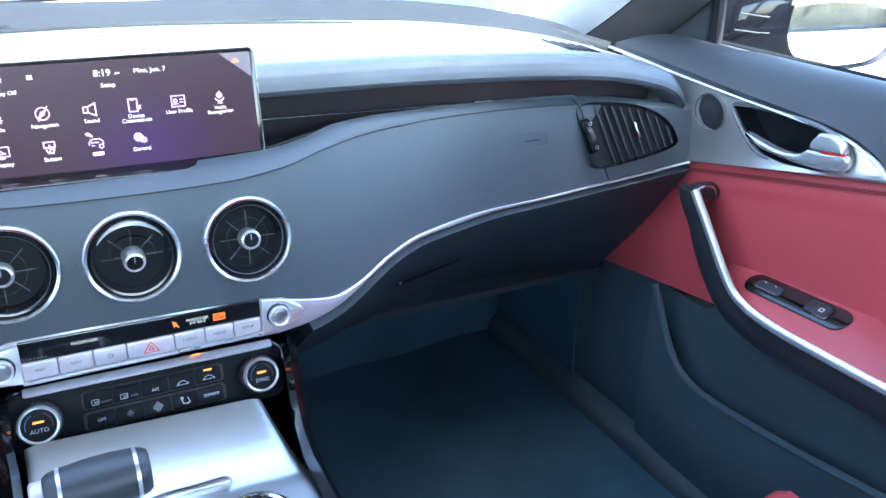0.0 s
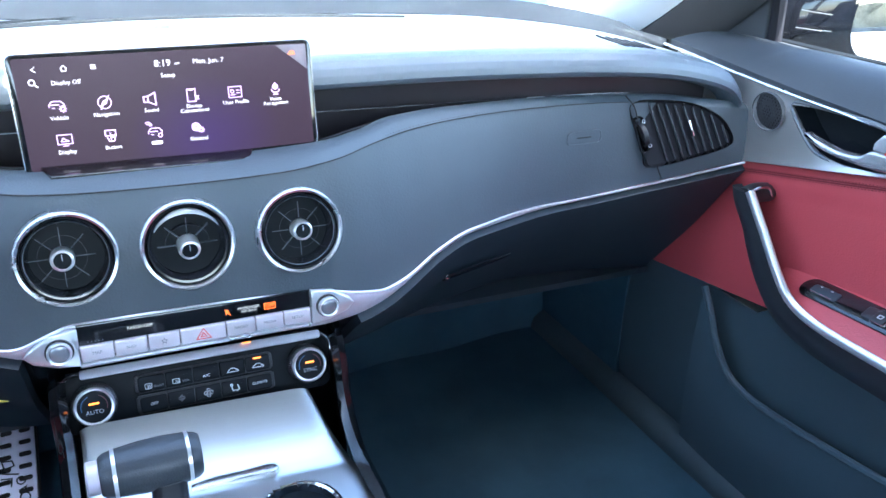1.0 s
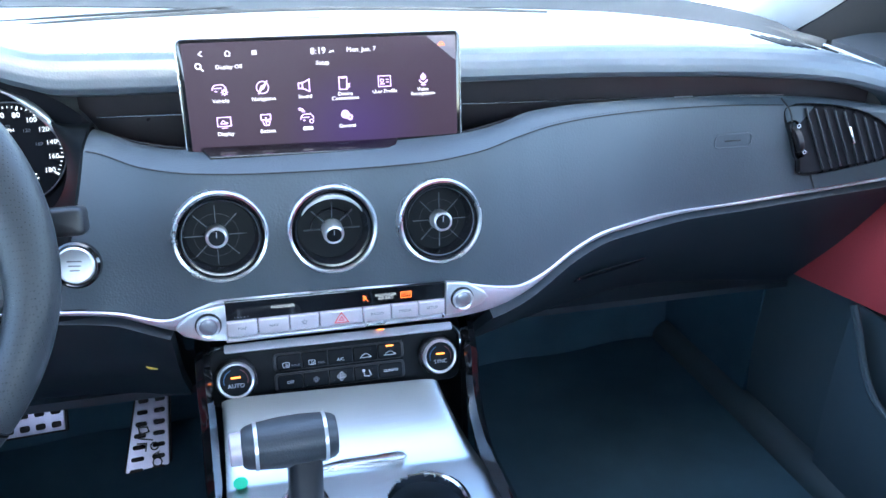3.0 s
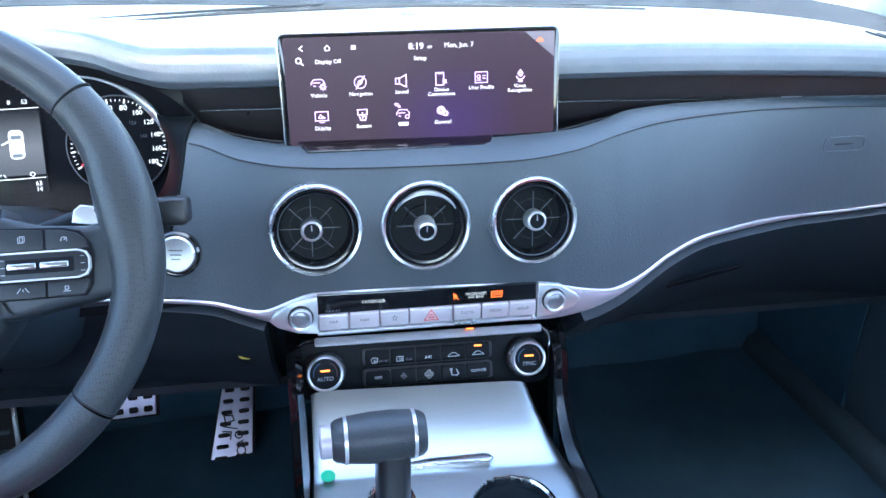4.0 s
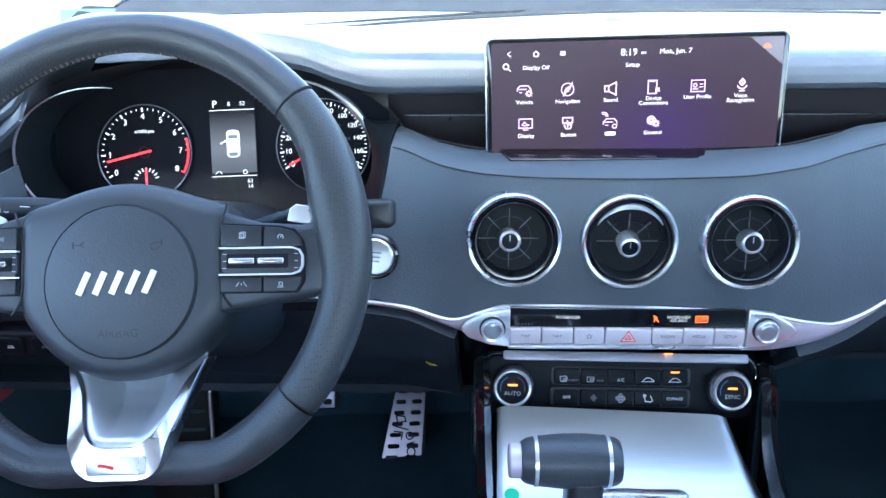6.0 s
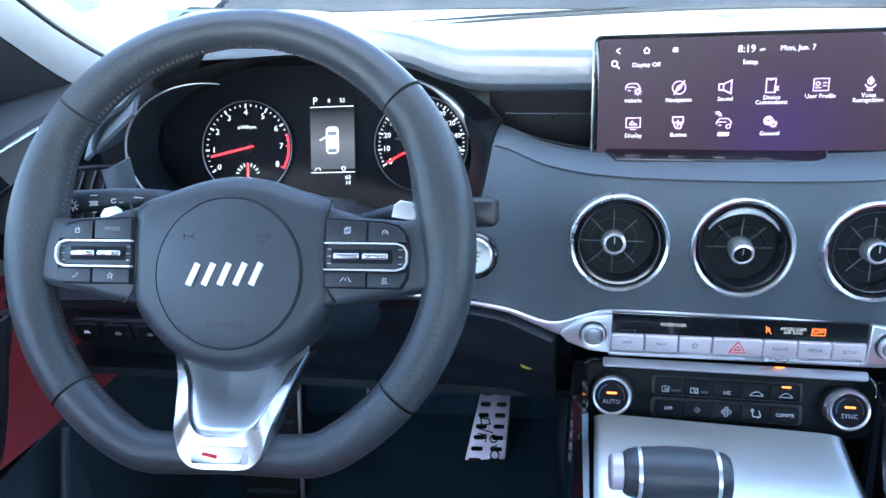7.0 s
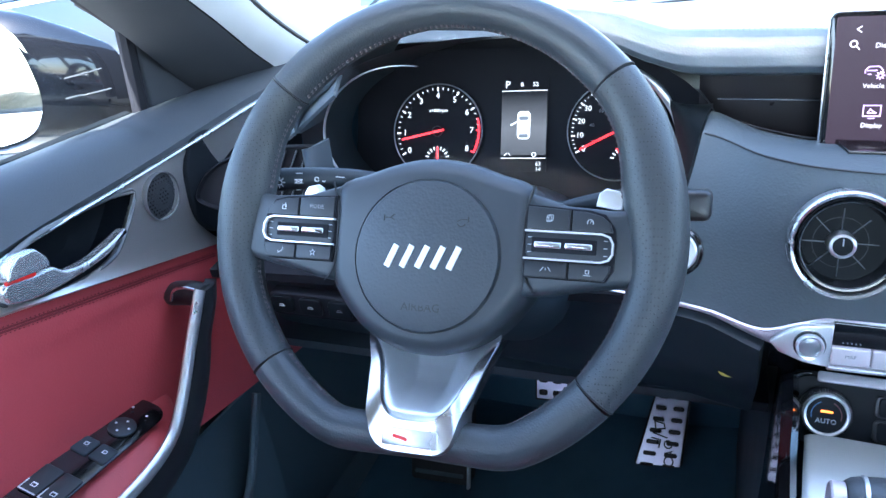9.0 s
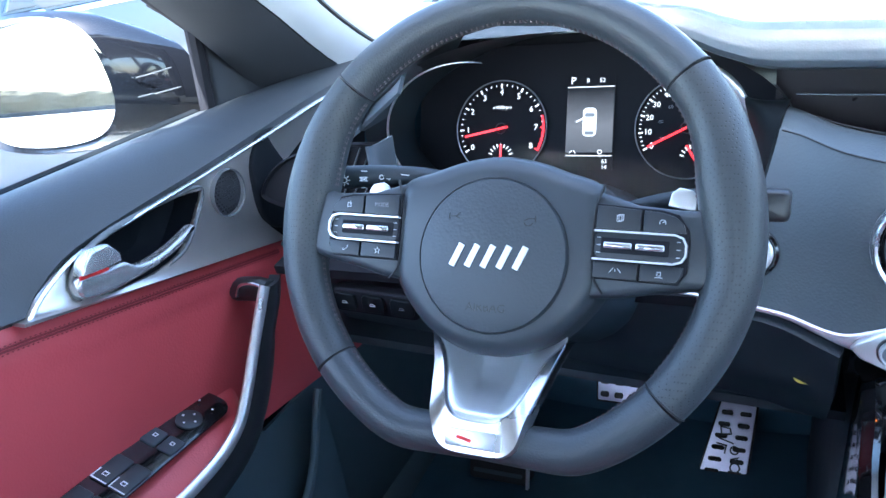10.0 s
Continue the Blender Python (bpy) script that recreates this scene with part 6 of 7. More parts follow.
pedal("brake_pedal", "wide perforated aluminium brake pedal", (-0.414, 0.42, 0.177), 0.090, 0.086, 0.040, (0, 0.5, 1), 2, 4)
# footrest beside the pedals, a pale metal edge along it
rest = thing("footrest", "dark ribbed footrest with a thin metal edge beside the pedals", "footrest")
RF = fr((-0.595, 0.334, 0.153), (1, 0, 0), (0.01, 0.052, 0.142))
part("plate", plate(rounded(0.096, 0.20, 0.006), 0.006, 0.003, RF, back=-0.03), RUBBER, rest)
for k in range(6):
    part("rib", box(0.080, 0.006, 0.003, 0.001, RF @ Matrix.Translation((0, -0.085 + 0.028 * k, 0.006))), LOWER, rest, "raised rib")
part("metal_edge", box(0.0044, 0.205, 0.008, 0.001, RF @ Matrix.Translation((0.0495, 0, 0.004))), FRAME, rest, "thin bright metal edge")


# ---- front doors ----
strip_z = spline([-0.62, -0.30, -0.235, -0.215, -0.19, -0.149, -0.08, 0.0, 0.1, 0.215, 0.30], [0.60, 0.60, 0.618, 0.640, 0.658, 0.673, 0.680, 0.686, 0.697, 0.712, 0.716])
red_top = lambda y: 0.575 + (0.09 - y) * 0.222 if y > -0.24 else 0.6483 + (-0.24 - y) * 0.05
strip_x = spline([-0.62, -0.2, 0.0, 0.1, 0.215, 0.30], [0.755, 0.752, 0.742, 0.730, 0.712, 0.705])


# the driver's door stands a little ajar on its hinges
AJAR = Matrix.Translation((-0.75 + 0.0022, 0.35 - 0.0072, 0.55 - 0.0073)) @ Euler((0.009, -0.0369, -0.0219)).to_matrix().to_4x4() @ Matrix.Translation((0.75, -0.35, -0.55))


def front_door(s):
    side = "passenger" if s > 0 else "driver"
    d = thing("front_door", "front door lined in red leather with silver trim, seen from inside" if s > 0 else "front door lined in dark red leather with window switches, seen from inside", "car door", group="front doors")
    X = lambda p: (s * p[0], p[1], p[2])
    sill_z = lambda y: 0.706 - 0.06 * max(0, y - 0.16)

    # soft upper pad, from the strip out to the window sill
    def upper(u, v):
        y = -0.62 + (0.98 if s < 0 else 0.832) * u
        z0, x0 = strip_z(y), strip_x(y)
        lo = max(z0, red_top(y)) if y < -0.22 else z0
        x1, z1 = 0.872, sill_z(y)
        k = v
        x = x0 + (x1 - x0) * (k + 0.0 * k)
        z = lo + (z1 - lo) * (math.sin(min(1, k * 1.5) * math.pi / 2) ** 1.0 if z1 > lo + 0.012 else k) + 0.010 * math.sin(k * math.pi)
        return X((x, y, z))
    part("upper_pad", grid(upper, 60, 14, thick=-0.008), DOORPAD, d, "dark grey soft upper door pad")
    part("sill_seal", tube([X((0.868, -0.62 + 0.78 * i / 20, sill_z(-0.62 + 0.78 * i / 20) + 0.006)) for i in range(21)], 0.008, 8), FRAME_BLACK, d, "black rubber window seal")
    # bright strip under the pad, dying into the red leather behind the handle
    tip = 0.215 if s > 0 else 0.285
    pts = [X((strip_x(y) - 0.008, y, strip_z(y) + 0.0005)) for y in [tip - (tip + 0.213) * i / 50 for i in range(51)]]
    part("bright_strip", tube(pts, lambda t: 0.0025 - 0.0004 * t, 8), SATIN, d, "bright satin strip under the pad")

    # silver panel, the driver's one ending in a curve in front of the dashboard
    ends = lambda z: float(np.interp(z, [0.570, 0.595, 0.615, 0.638, 0.664, 0.684, 0.70], [0.112, 0.088, 0.080, 0.089, 0.146, 0.202, 0.25]))

    def silver(u, v):
        y = -0.222 + (0.418 if s > 0 else ends(0.575 + 0.122 * v) + 0.222) * u
        lo, hi = red_top(y), max(strip_z(y), red_top(y) + 0.001)
        x0, x1 = 0.748, strip_x(y)
        return X((x0 + (x1 - x0) * v - 0.012 * (1 - v) ** 4 - 0.002 * math.sin(v * math.pi), y, lo + (hi - lo) * v))
    rec = [(0.0073, 0.673), (-0.0371, 0.680), (-0.0778, 0.6805), (-0.1171, 0.679), (-0.150, 0.671), (-0.166, 0.655), (-0.167, 0.642), (-0.1600, 0.6350), (-0.1316, 0.6270), (-0.0864, 0.6215), (-0.0526, 0.6235), (-0.0279, 0.634)]

    def inside(y, z, poly):
        c = False
        for (a, b), (e, f) in zip(poly, poly[1:] + poly[:1]):
            if (b > z) != (f > z) and y < (e - a) * (z - b) / (f - b) + a:
                c = not c
        return c
    bm = grid(silver, 240, 80)
    bmesh.ops.delete(bm, geom=[f for f in bm.faces for c in [f.calc_center_median()] if inside(c.y, c.z, rec)], context="FACES")
    if s < 0:
        # a black cap beyond the curved end of the panel

        def end_cap(u, v):
            y = 0.06 + 0.25 * u
            lo, hi = red_top(y), strip_z(y)
            return X((0.755 + (strip_x(y) - 0.748) * v, y, lo + (hi - lo) * v))
        part("end_cap", grid(end_cap, 40, 12, thick=0.003), FRAME_BLACK, d, "black end cap of the door panel")
    bmesh.ops.solidify(bm, geom=bm.faces[:], thickness=0.003)
    pan = part("silver_panel", bm, BRUSHED_Y, d, "brushed silver door panel")
    # speaker
    SPF = fr(X((0.7358, 0.0385, 0.6565)), (0, -s, 0), (-s * 0.10, 0, 1))
    sp = part("speaker", lathe([(0.0258, -0.010), (0.0258, 0.0018), (0.0252, 0.0026), (0.0246, 0.0022), (0.0242, 0.0005)], 40, SPF), RECESS_EDGE, d, "round speaker grille")
    part("grille", lathe([(0.0243, 0.0), (0.012, 0.0022), (0, 0.003)], 32, SPF), material("speaker_mesh", (0.03, 0.03, 0.032), 0.5, 0.3, grain=1.0, scale=420, kind="holes"), sp, "fine perforated grille")
    bmh = bmesh.new()
    for i in range(11):
        for j in range(11):
            a, b = (i - 5) * 0.0042 + (0.0021 if j % 2 else 0), (j - 5) * 0.0038
            if math.hypot(a, b) < 0.0215:
                box(0.0018, 0.0018, 0.0004, 0.0001, SPF @ Matrix.Translation((a, b, 0.003 - 0.0028 * (math.hypot(a, b) / 0.0243))), r=0.0008, bm=bmh)
    tagged(part("holes", bmh, GLOSS, sp, "dark grille holes", smooth=False), kind="stuff")
    # handle recess and lever
    ctr = (-0.085, 0.658)
    bm = bmesh.new()
    n = 60
    path = closed2(rec, n)
    rings = []
    for k, xx in ((1.02, 0.7425), (1.0, 0.750), (0.93, 0.772), (0.6, 0.785)):
        rings.append([bm.verts.new(X((xx, ctr[0] + (y - ctr[0]) * k, ctr[1] + (z - ctr[1]) * k))) for y, z in path])
    for a, b in zip(rings, rings[1:]):
        for i in range(n):
            bm.faces.new((a[i], a[(i + 1) % n], b[(i + 1) % n], b[i]))
    bm.faces.new(rings[-1])
    part("handle_recess", bm, FRAME_BLACK, d, "dark handle recess")
    part("recess_rim", tube([X((0.7405 + 0.02 * max(0, y + 0.02), ctr[0] + (y - ctr[0]) * 1.01, ctr[1] + (z - ctr[1]) * 1.02)) for y, z in path], 0.0028, 8, closed=True), RECESS_EDGE, d, "rolled grey rim of the recess")
    HF = fr((s * 0.740, 0, 0), (0, -s, 0), (0, 0, 1))
    flat = lambda pts: [(-s * y, z) for y, z in pts]
    lev = [(-0.026, 0.648), (-0.049, 0.6435), (-0.079, 0.6395), (-0.105, 0.6425), (-0.1180, 0.652), (-0.1400, 0.6545), (-0.164, 0.659), (-0.1707, 0.6508), (-0.1654, 0.6404), (-0.1351, 0.6332), (-0.0893, 0.6317), (-0.0555, 0.6343), (-0.034, 0.6410)]
    hl = part("door_handle", plate(flat(closed2(lev, 56)), 0.011, 0.0035, HF, back=-0.002), LEVER, d, "polished satin door release lever")
    tab = [(-0.1225, 0.6640), (-0.1310, 0.6755), (-0.1490, 0.6765), (-0.1590, 0.6705), (-0.1645, 0.6625), (-0.1645, 0.6605), (-0.1398, 0.6570), (-0.1225, 0.6560)]
    part("lock_tab", plate(flat(tab), 0.015, 0.0018, HF, back=0.002), LEVER, hl, "satin silver lock tab")
    part("lock_mark", strokes([flat([(-0.138, 0.6556), (-0.1655, 0.6600)])], 0.0032, HF @ Matrix.Translation((0, 0, 0.0112)), 0.0012), REDPLASTIC, hl, "red lock indicator")

    # red leather field
    def red(u, v):
        y = -0.62 + 1.0 * u
        top = red_top(y) if y < 0.25 else red_top(0.25)
        low = 0.350 + 0.145 * (0.2269 - min(y, 0.2269)) if y > -0.02 else 0.3858
        z = low + (top - low) * v
        x = 0.752 - 0.006 * math.sin(v * math.pi) - 0.006 * math.sin(min(1, max(0, (v - 0.8) / 0.2)) * math.pi)
        return X((x, y, z))
    part("leather_field", grid(red, 80, 30, thick=-0.006), RED, d, "red leather door panel")
    for off in (0.011, 0.018):
        stitches("stitching", [X((0.7435 + (0.0 if off < 0.015 else 0.0005), -0.62 + 0.72 * i / 60, red_top(-0.62 + 0.72 * i / 60) - off)) for i in range(61)], RED_THREAD, d, 0.0045, 0.0032, 0.0007, "row of dark red stitching", (-s, 0, 0))
    for off in (0.0132, 0.0158):
        part("seam", tube([X((0.7445, -0.62 + 0.72 * i / 40, red_top(-0.62 + 0.72 * i / 40) - off)) for i in range(41)], 0.0010, 6), RED_THREAD, d, "dark red seam groove")

    # armrest and its switch plate
    arm_z = lambda y: (0.439 if s > 0 else 0.433) + 0.10 * max(0, -0.03 - y) * (1 if y > -0.25 else 0.8)

    def arm(u, v):
        y = -0.028 - 0.592 * u
        inner = 0.752 - 0.062 * min(1, u * 9) ** 0.7
        k = v * 3
        if k < 2:
            q = k / 2
            return X((0.752 + (inner - 0.752) * q, y, arm_z(y) + 0.022 * (1 - q) - 0.012 * q ** 3))
        q = k - 2
        return X((inner + 0.010 * q, y, arm_z(y) - 0.012 - 0.014 * q))
    part("armrest", grid(arm, 50, 18, thick=-0.004), RED, d, "red leather door armrest")
    if s > 0:
        SWF = fr(X((0.727, -0.152, arm_z(-0.152) + 0.0150)), (-1, 0, -0.45), (0, -1, 0.10))
        SWF = SWF if (SWF.to_3x3() @ Vector((0, 0, 1))).z > 0 else SWF @ Matrix.Rotation(math.pi, 4, "Y")
        sw = part("switch_plate", plate(rounded(0.034, 0.150, 0.016), 0.003, 0.001, SWF), GLOSS, d, "oblong glossy black switch plate")
        part("lock_switch", plate(rounded(0.016, 0.040, 0.005, 4, 0, -0.040), 0.0045, 0.002, SWF), PLASTIC, sw, "black lock rocker")
        part("lock_edge", strokes([[(0.007, -0.056), (0.007, -0.026)]], 0.0016, SWF @ Matrix.Translation((0, 0, 0.0045))), SATIN, sw)
        part("window_switch", plate(rounded(0.020, 0.030, 0.004, 4, 0, 0.032), 0.0055, 0.0015, SWF), SATIN_BLACK, sw, "window switch with a silver edge")
        part("switch_edge", ring_strip(rounded(0.023, 0.020, 0.004, 4, 0, 0.040), 0.0014, 0.0065, SWF), SATIN, sw)
        part("mark", strokes([rect(0.005, 0.005, 0, 0.038), [(-0.004, -0.05), (-0.004, -0.047)], [(-0.004, -0.034), (-0.004, -0.031)]], 0.0009, SWF @ Matrix.Translation((0, 0, 0.0056))), WHITE_MARK, sw)
    else:
        SWF = AJAR.inverted() @ fr((-0.736, -0.190, 0.4645), (1, 0, -0.40), (0.03, -1, 0.10)) @ Matrix.Diagonal((0.92, 1, 0.6, 1))
        SWF = SWF if (SWF.to_3x3() @ Vector((0, 0, 1))).z > 0 else SWF @ Matrix.Rotation(math.pi, 4, "Y")
        sw = part("switch_plate", plate(rounded(0.046, 0.245, 0.018, 6), 0.003, 0.001, SWF), GLOSS, d, "long glossy black switch plate")
        part("mirror_dial", lathe([(0.014, 0.002), (0.014, 0.006), (0.012, 0.007), (0, 0.0072)], 28, SWF @ Matrix.Translation((0, -0.075, 0))), SATIN_BLACK, sw, "round mirror adjuster")
        for x, y in ((0.008, -0.075), (-0.008, -0.075), (0, -0.067), (0, -0.083), (0.010, -0.103), (-0.010, -0.100)):
            part("mark", box(0.0024, 0.0024, 0.0003, 0, SWF @ Matrix.Translation((x, y, 0.0073))), WHITE_MARK, sw)
        for x in (-0.011, 0.011):
            k = part("lock_switch", plate(rounded(0.020, 0.022, 0.003, 4, x, -0.036), 0.006, 0.0015, SWF), PLASTIC, sw, "black lock key")
            part("mark", strokes([rect(0.004, 0.0035, x, -0.038)], 0.001, SWF @ Matrix.Translation((0, 0, 0.006))), WHITE_MARK, k)
            for y in (0.018, 0.066):
                k = part("window_switch", plate(rounded(0.0205, 0.036, 0.003, 4, x, y), 0.0065, 0.0015, SWF), SATIN_BLACK, sw, "window switch with a silver corner")
                part("switch_edge", strokes([[(x - 0.009, y + 0.017), (x + 0.009, y + 0.017), (x + 0.009, y + 0.005)]], 0.0015, SWF @ Matrix.Translation((0, 0, 0.0063))), CHROME_KEY, k)
                part("mark", strokes([rect(0.005, 0.0042, x, y + 0.008), [(x - 0.0025, y + 0.0065), (x + 0.0025, y + 0.0065)]], 0.0008, SWF @ Matrix.Translation((0, 0, 0.0066))), WHITE_MARK, k)

    # pull handle: black blade with a bright front edge, running back along the armrest
    spine = [(0.688, 0.004, 0.563), (0.688, -0.030, 0.520), (0.687, -0.066, 0.475), (0.686, -0.092, 0.452), (0.685, -0.135, 0.441), (0.685, -0.22, 0.440), (0.686, -0.32, 0.443), (0.69, -0.60, 0.455)]
    sp3 = curve3([X(p) for p in spine], 60)
    part("pull_edge", tube([p + Vector((0, -0.004, 0.004)) for p in sp3], 0.0066, 10, flat=0.8), FRAME, d, "bright satin edge of the pull handle")

    def blade(u, v):
        p = sp3[int(round(u * 60))]
        w = 0.042 * min(1, 0.80 + u * 5)
        g = min(1, max(0, (u - 0.10) / 0.16))
        fwd = Vector((0, math.cos(g * 1.57), -0.05 - math.sin(g * 1.57)))
        fwd.normalize()
        k = v
        q = p + fwd * (w * k)
        return q.x + s * 0.008 * k ** 2 - s * 0.003 * math.sin(k * 3.14), q.y, q.z
    part("pull_handle", grid(blade, 60, 8, thick=-0.012), SATIN_BLACK, d, "black door pull handle")
    part("pull_foot", tube(curve3([X((0.694, 0.012, 0.553)), X((0.715, 0.016, 0.554)), X((0.748, 0.024, 0.548))], 12), 0.013, 12, flat=1.15), SATIN_BLACK, d, "black upper mount of the pull handle")
    part("pull_cap", tube(curve3([X((0.694, 0.0, 0.567)), X((0.709, 0.002, 0.568)), X((0.724, 0.002, 0.564)), X((0.731, 0.001, 0.552))], 14), 0.0018, 8), SATIN, d, "bright cap line on the mount")

    # lower lining with its map pocket
    def lining(u, v):
        y = -0.62 + 1.1 * u
        top = 0.358 + (0.08 * min(1, -y / 0.05) if y < 0 else 0)
        z = FLOOR_Z + 0.03 + (top - FLOOR_Z - 0.03) * v
        return X((0.765 - 0.012 * math.sin(v * math.pi), y, z))
    part("lower_lining", grid(lining, 40, 12, thick=-0.006), LOWER, d, "black lower door lining")
    lip = [(0.718, 0.072, 0.385), (0.717, 0.050, 0.350), (0.716, 0.028, 0.311), (0.716, -0.005, 0.275), (0.716, -0.056, 0.263), (0.716, -0.199, 0.276), (0.716, -0.325, 0.296), (0.718, -0.60, 0.33)]
    lp = curve3([X(p) for p in lip], 60)
    part("pocket_lip", tube(lp, 0.0055, 8), LOWER, d, "rolled edge of the map pocket")

    def pocket(u, v):
        p = lp[int(round(u * 60))]
        return p.x + s * 0.03 * v ** 2, p.y + 0.02 * v * (1 if u < 0.25 else 0), max(FLOOR_Z + 0.03, p.z - (p.z - FLOOR_Z - 0.03) * v)
    part("map_pocket", grid(pocket, 60, 8, thick=-0.004), LOWER, d, "black map pocket")
    part("outer_skin", grid(lambda u, v: X((0.90 - 0.05 * (v * 2 - 1) ** 2, -0.62 + 0.98 * u, -0.05 + 0.74 * v)), 20, 12, thick=0.01), BODY, d, "black painted outer door skin")
    return d


front_door(1)
front_door(-1).matrix_basis = AJAR


# ---- sills between floor and doors ----
for s in (-1, 1):
    bm = tube([(s * 0.752, -0.62 + 1.15 * i / 20, 0.052) for i in range(21)], 0.034, 14, flat=0.9)
    tagged(part("trim", bm, LOWER), "black plastic door sill trim", "sill", kind="structure")


# ---- door mirrors ----
def door_mirror(s):
    t = thing("door_mirror", "black door mirror with a large glass, outside the side window", "mirror", group="door mirrors")
    X = lambda p: (s * p[0], p[1], p[2])
    rim = [(0.943, 0.108, 0.745), (0.956, 0.106, 0.700), (0.990, 0.100, 0.678), (1.06, 0.088, 0.670), (1.13, 0.076, 0.682), (1.165, 0.070, 0.735), (1.150, 0.074, 0.800), (1.09, 0.086, 0.832), (1.005, 0.098, 0.836), (0.957, 0.105, 0.808)]
    rp = closed3([X(p) for p in rim], 48)
    c = sum(rp, Vector()) / len(rp)
    bm = bmesh.new()
    shape = [(1.0, Vector((0, 0, 0))), (1.05, Vector((-s * 0.003, 0.008, 0))), (1.05, Vector((-s * 0.018, 0.028, -0.004))), (0.93, Vector((-s * 0.050, 0.060, -0.014))), (0.74, Vector((-s * 0.082, 0.088, -0.020))), (0.50, Vector((-s * 0.098, 0.105, -0.022))), (0.22, Vector((-s * 0.102, 0.115, -0.022)))]
    rings = [[bm.verts.new(c + (p - c) * k + o) for p in rp] for k, o in shape]
    n = len(rp)
    for a, b in zip(rings, rings[1:]):
        for i in range(n):
            bm.faces.new((a[i], a[(i + 1) % n], b[(i + 1) % n], b[i]))
    bm.faces.new(rings[-1])
    inner = [bm.verts.new(c + (p - c) * 0.92 + Vector((0, 0.012, 0))) for p in rp]
    for i in range(n):
        bm.faces.new((rings[0][i], rings[0][(i + 1) % n], inner[(i + 1) % n], inner[i]))
    part("housing", bm, MIRROR_CASE, t, "glossy black mirror housing")
    n3 = (rp[12] - rp[0]).cross(rp[24] - rp[0]).normalized()
    flat = [p - n3 * (p - c).dot(n3) for p in rp]
    bm = bmesh.new()
    f = bm.faces.new([bm.verts.new(c + (p - c) * 0.925 + Vector((0, 0.012 + 0.09 * (p.z - c.z), 0))) for p in flat])
    bmesh.ops.solidify(bm, geom=[f], thickness=0.002)
    part("glass", bm, MIRROR, t, "bright reflecting mirror glass", smooth=False)
    part("foot", tube(curve3([X((0.868, 0.205, 0.690)), X((0.90, 0.20, 0.690)), X((0.945, 0.185, 0.705))], 12), 0.026, 12, flat=0.5), BODY, t, "glossy black mirror foot")
    for k in range(2):
        part("crease", tube(curve3([X((0.925, 0.125, 0.754 - 0.024 * k)), X((0.903, 0.135, 0.757 - 0.024 * k)), X((0.886 - 0.006 * k, 0.146, 0.760 - 0.024 * k))], 8), 0.0008, 5), VANE, t, "raised crease on the housing")
    return t


for s in (-1, 1):
    door_mirror(s)


# ---- seats ----
def seat(s):
    t = thing("front_seat", "red leather front seat with raised side bolsters", "seat", group="front seats")
    x0 = s * 0.385

    def cushion(u, v):
        x = (u - 0.5) * 0.50
        y = -0.225 - 0.52 * v
        bol = 0.055 * max(0, abs(x) - 0.15) / 0.10
        edge = 0.10 * (1 - min(1, (min(v, 1 - v) * 9))) ** 2 + 0.06 * (1 - min(1, min(u, 1 - u) * 14)) ** 2
        return x0 + x, y, 0.262 + bol - edge + 0.02 * (1 - v)
    part("cushion", grid(cushion, 40, 30, thick=0.10), RED, t, "red leather seat cushion")

    def back(u, v):
        x = (u - 0.5) * (0.50 - 0.10 * v)
        bol = 0.05 * max(0, abs(x) - 0.14) / 0.09
        return x0 + x, -0.80 - 0.28 * v + bol, 0.25 + 0.62 * v
    part("backrest", grid(back, 40, 30, thick=0.10), LEATHER, t, "black leather backrest")
    part("base", box(0.42, 0.45, 0.15, 0.02, fr((x0, -0.48, FLOOR_Z), (1, 0, 0), (0, 1, 0))), PLASTIC, t, "black seat base")
    return t


for s in (-1, 1):
    seat(s)

# ---- hood of the car beyond the windshield ----
bm = grid(lambda u, v: ((u - 0.5) * 1.7, 0.66 + 1.1 * v, 0.74 - 0.10 * v - 0.10 * (2 * u - 1) ** 4 - 0.08 * v * v), 30, 14, thick=0.02)
tagged(part("engine_hood", bm, BODY), "black painted engine hood beyond the windshield", "car hood")


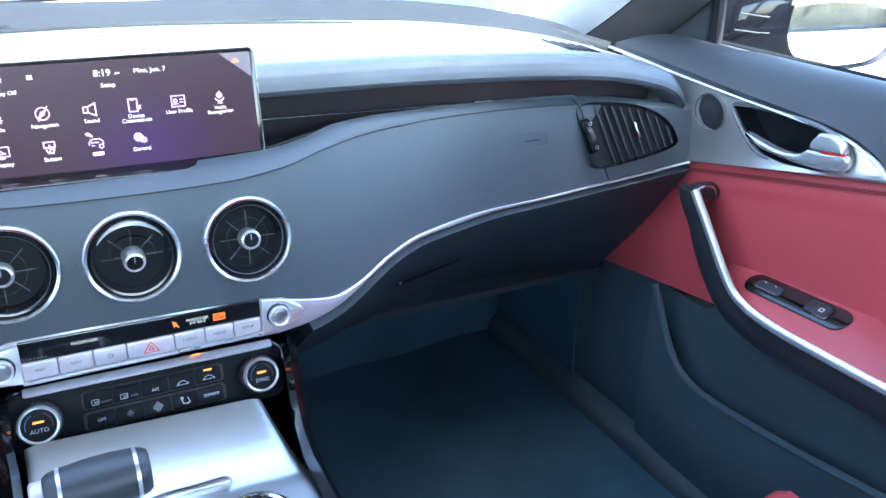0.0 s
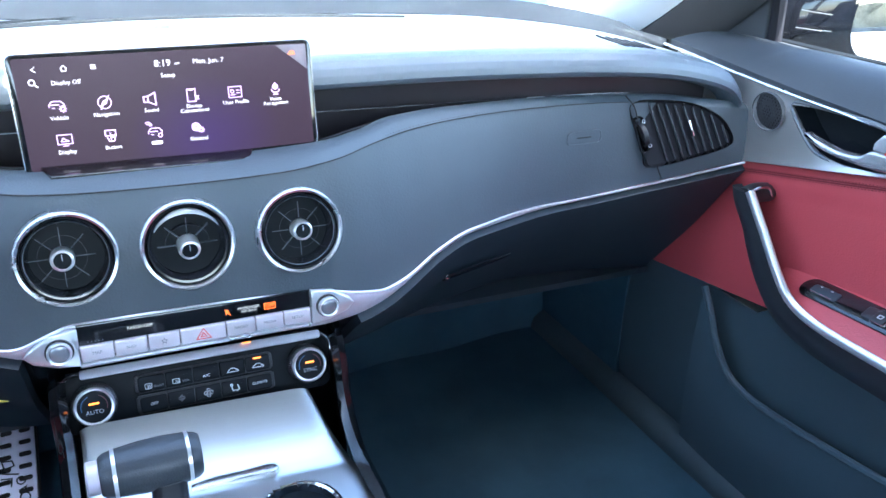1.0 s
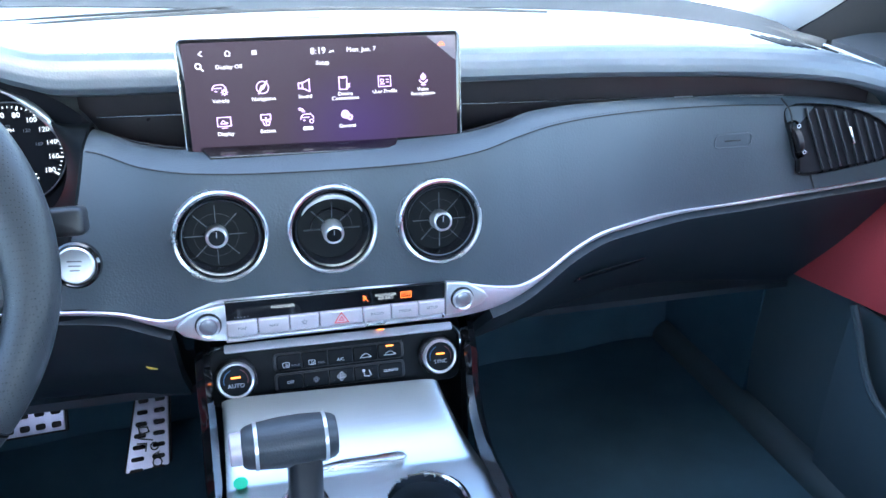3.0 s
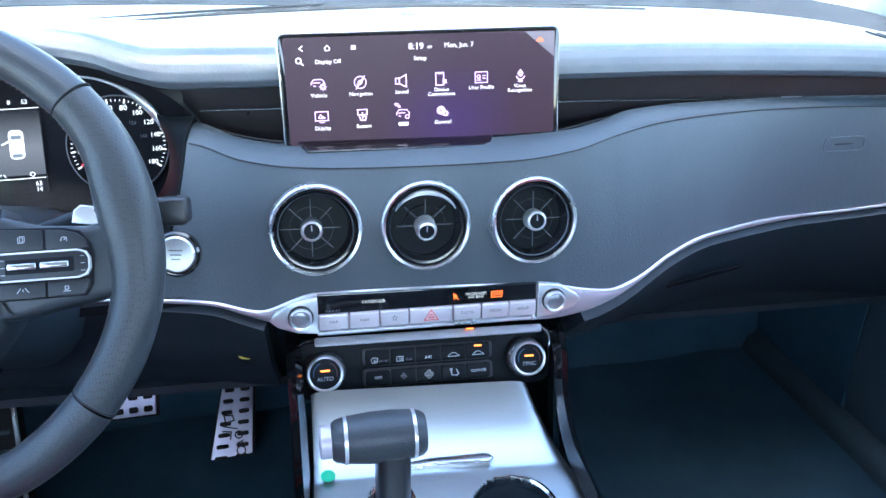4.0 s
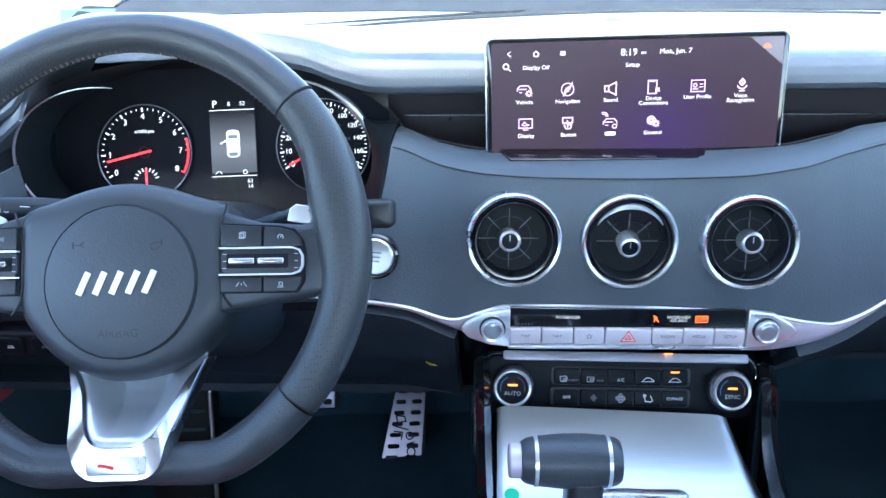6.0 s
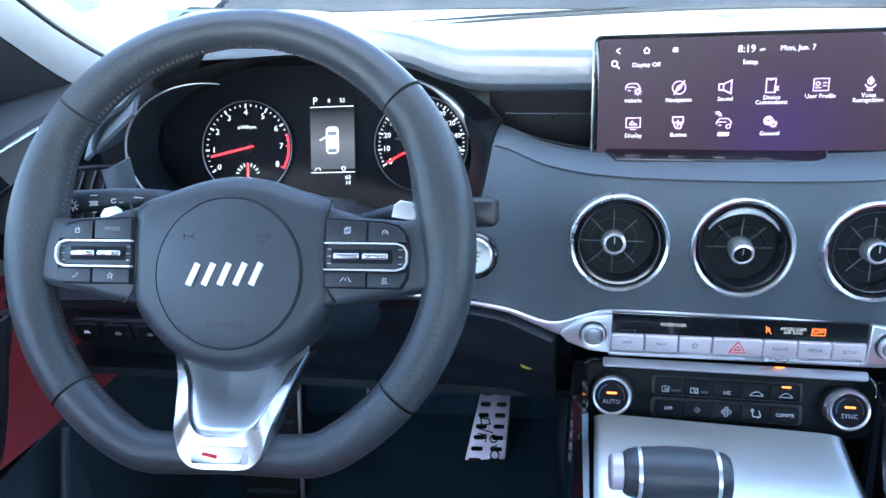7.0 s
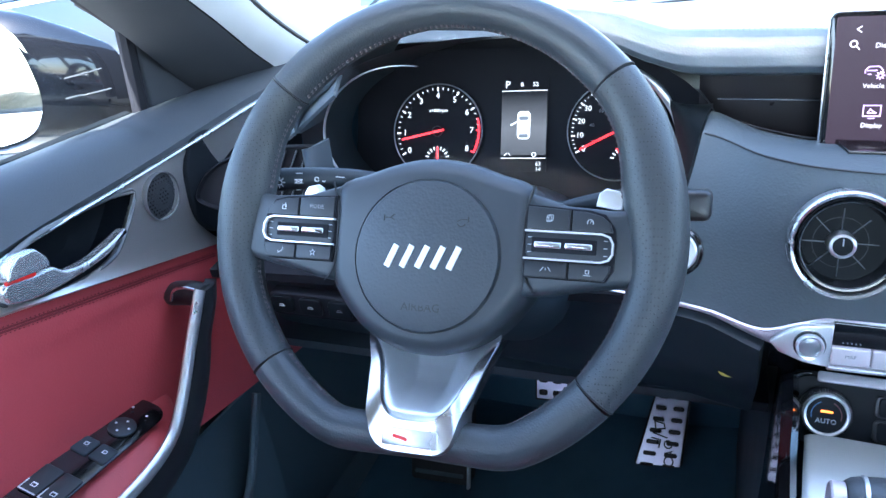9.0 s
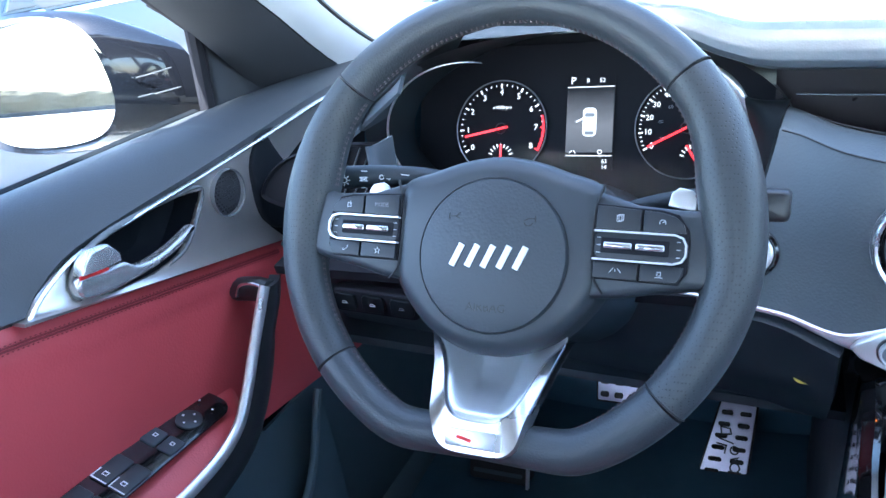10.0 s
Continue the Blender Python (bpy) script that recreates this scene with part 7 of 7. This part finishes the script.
# ---- a dark car parked beside ----
def parked_car(x, y):
    t = thing("parked_car", "dark blue parked car beside the window", "car", (x, y, -0.42))
    blue = material("dark_blue_paint", (0.020, 0.035, 0.060), 0.2, coat=0.8)
    tint = material("tinted_glass", (0.02, 0.035, 0.05), 0.05, coat=0.5)
    prof = [(-2.2, 0.65), (-2.18, 1.10), (-2.05, 1.20), (-1.6, 1.66), (0.8, 1.70), (1.5, 1.20), (2.2, 1.06), (2.25, 0.55), (2.1, 0.28), (-2.1, 0.28)]
    bm = plate(prof, 0.82, 0.12, Matrix(((0, 0, 1, x), (1, 0, 0, y), (0, 1, 0, -0.42), (0, 0, 0, 1))), back=-0.82)
    part("body", bm, blue, t, "dark blue car body")
    part("belt_strip", tube([(x + 0.822, y - 1.9, 0.768), (x + 0.822, y + 1.3, 0.768)], 0.010, 8), CHROME, t, "bright strip below the windows")
    for a, b in ((-1.85, -1.0), (-0.95, 0.05), (0.10, 1.20)):
        pts = [(a, 1.205), (b, 1.205), (b - (0.35 if b > 0.5 else 0.0), 1.58), (a + (0.30 if a < -1 else 0.0), 1.58)]
        part("side_window", plate(pts, 0.832, 0.003, Matrix(((0, 0, 1, x), (1, 0, 0, y), (0, 1, 0, -0.42), (0, 0, 0, 1))), back=0.80), tint, t, "tinted side window")
    part("roof_rail", tube([(x + 0.70, y - 1.4, 1.27), (x + 0.70, y + 0.6, 1.29)], 0.015, 8), CHROME, t)
    for wy in (-1.35, 1.35):
        wm = Matrix(((0, 0, 1, x + 0.66), (1, 0, 0, y + wy), (0, 1, 0, -0.09), (0, 0, 0, 1)))
        wl = part("wheel", lathe([(0, 0), (0.33, 0), (0.33, 0.18), (0.22, 0.18)], 28, wm), RUBBER, t, "black tyre")
        part("rim", lathe([(0.22, 0.175), (0.20, 0.165), (0.05, 0.17), (0, 0.175)], 24, wm), SATIN, wl, "silver wheel rim")
    return t


parked_car(-2.85, 2.75)


# ---- what lies beyond the forecourt ----
def asphalt_lane():
    bm = plate([(-5.7, 9.8), (-5.6, 11.2), (-7.0, 14.0), (-12.0, 24.0), (-14.6, 24.0), (-8.4, 13.8)], 0.006, 0, Matrix.Translation((0, 0, -0.42)))
    tagged(part("road", bm, material("asphalt", (0.055, 0.055, 0.056), 0.9, grain=0.6, scale=90, vary=0.2)), "dark grey asphalt lane across the forecourt", "road", kind="structure")


def hedge_row():
    """A low uneven hedge along the back of the forecourt."""
    def f(u, v):
        x = -70 + 140 * u
        h = 1.5 + 0.7 * noise.noise(Vector((x * 0.11, 0, 0))) + 0.35 * noise.noise(Vector((x * 0.6, 3, 0)))
        bulge = math.sin(v * math.pi) ** 0.6
        return x, -46 - 1.2 * v + 0.5 * noise.noise(Vector((x * 0.7, v * 3, 7))), -0.42 + h * bulge * (1 if 0 < v < 1 else 0)
    tagged(part("hedge", grid(f, 420, 8), material("dry_foliage", (0.24, 0.20, 0.13), 0.9, vary=0.6, grain=1.0, scale=30), smooth=False), "brownish hedge row far behind the car", "hedge", kind="stuff")
    bm = plate([(-70, -45.2), (70, -45.2), (70, -44.9), (-70, -44.9)], 0.28, 0.02, Matrix.Translation((0, 0, -0.42)))
    tagged(part("kerb", bm, material("kerb_stone", (0.10, 0.10, 0.10), 0.9, grain=0.5, scale=40)), "dark kerb along the hedge", "kerb", kind="structure")


asphalt_lane()
hedge_row()

# ---- black glass seal at the windshield's edge ----
seal = tube(curve3([(-0.735, 0.42, 0.715), (-0.711, 0.305, 0.76), (-0.695, 0.22, 0.80), (-0.655, 0.11, 0.843), (-0.60, -0.05, 0.91)], 24), 0.0028, 6)
tagged(part("trim", seal, RUBBER), "thin black rubber seal along the windshield's edge", "window seal", kind="structure")
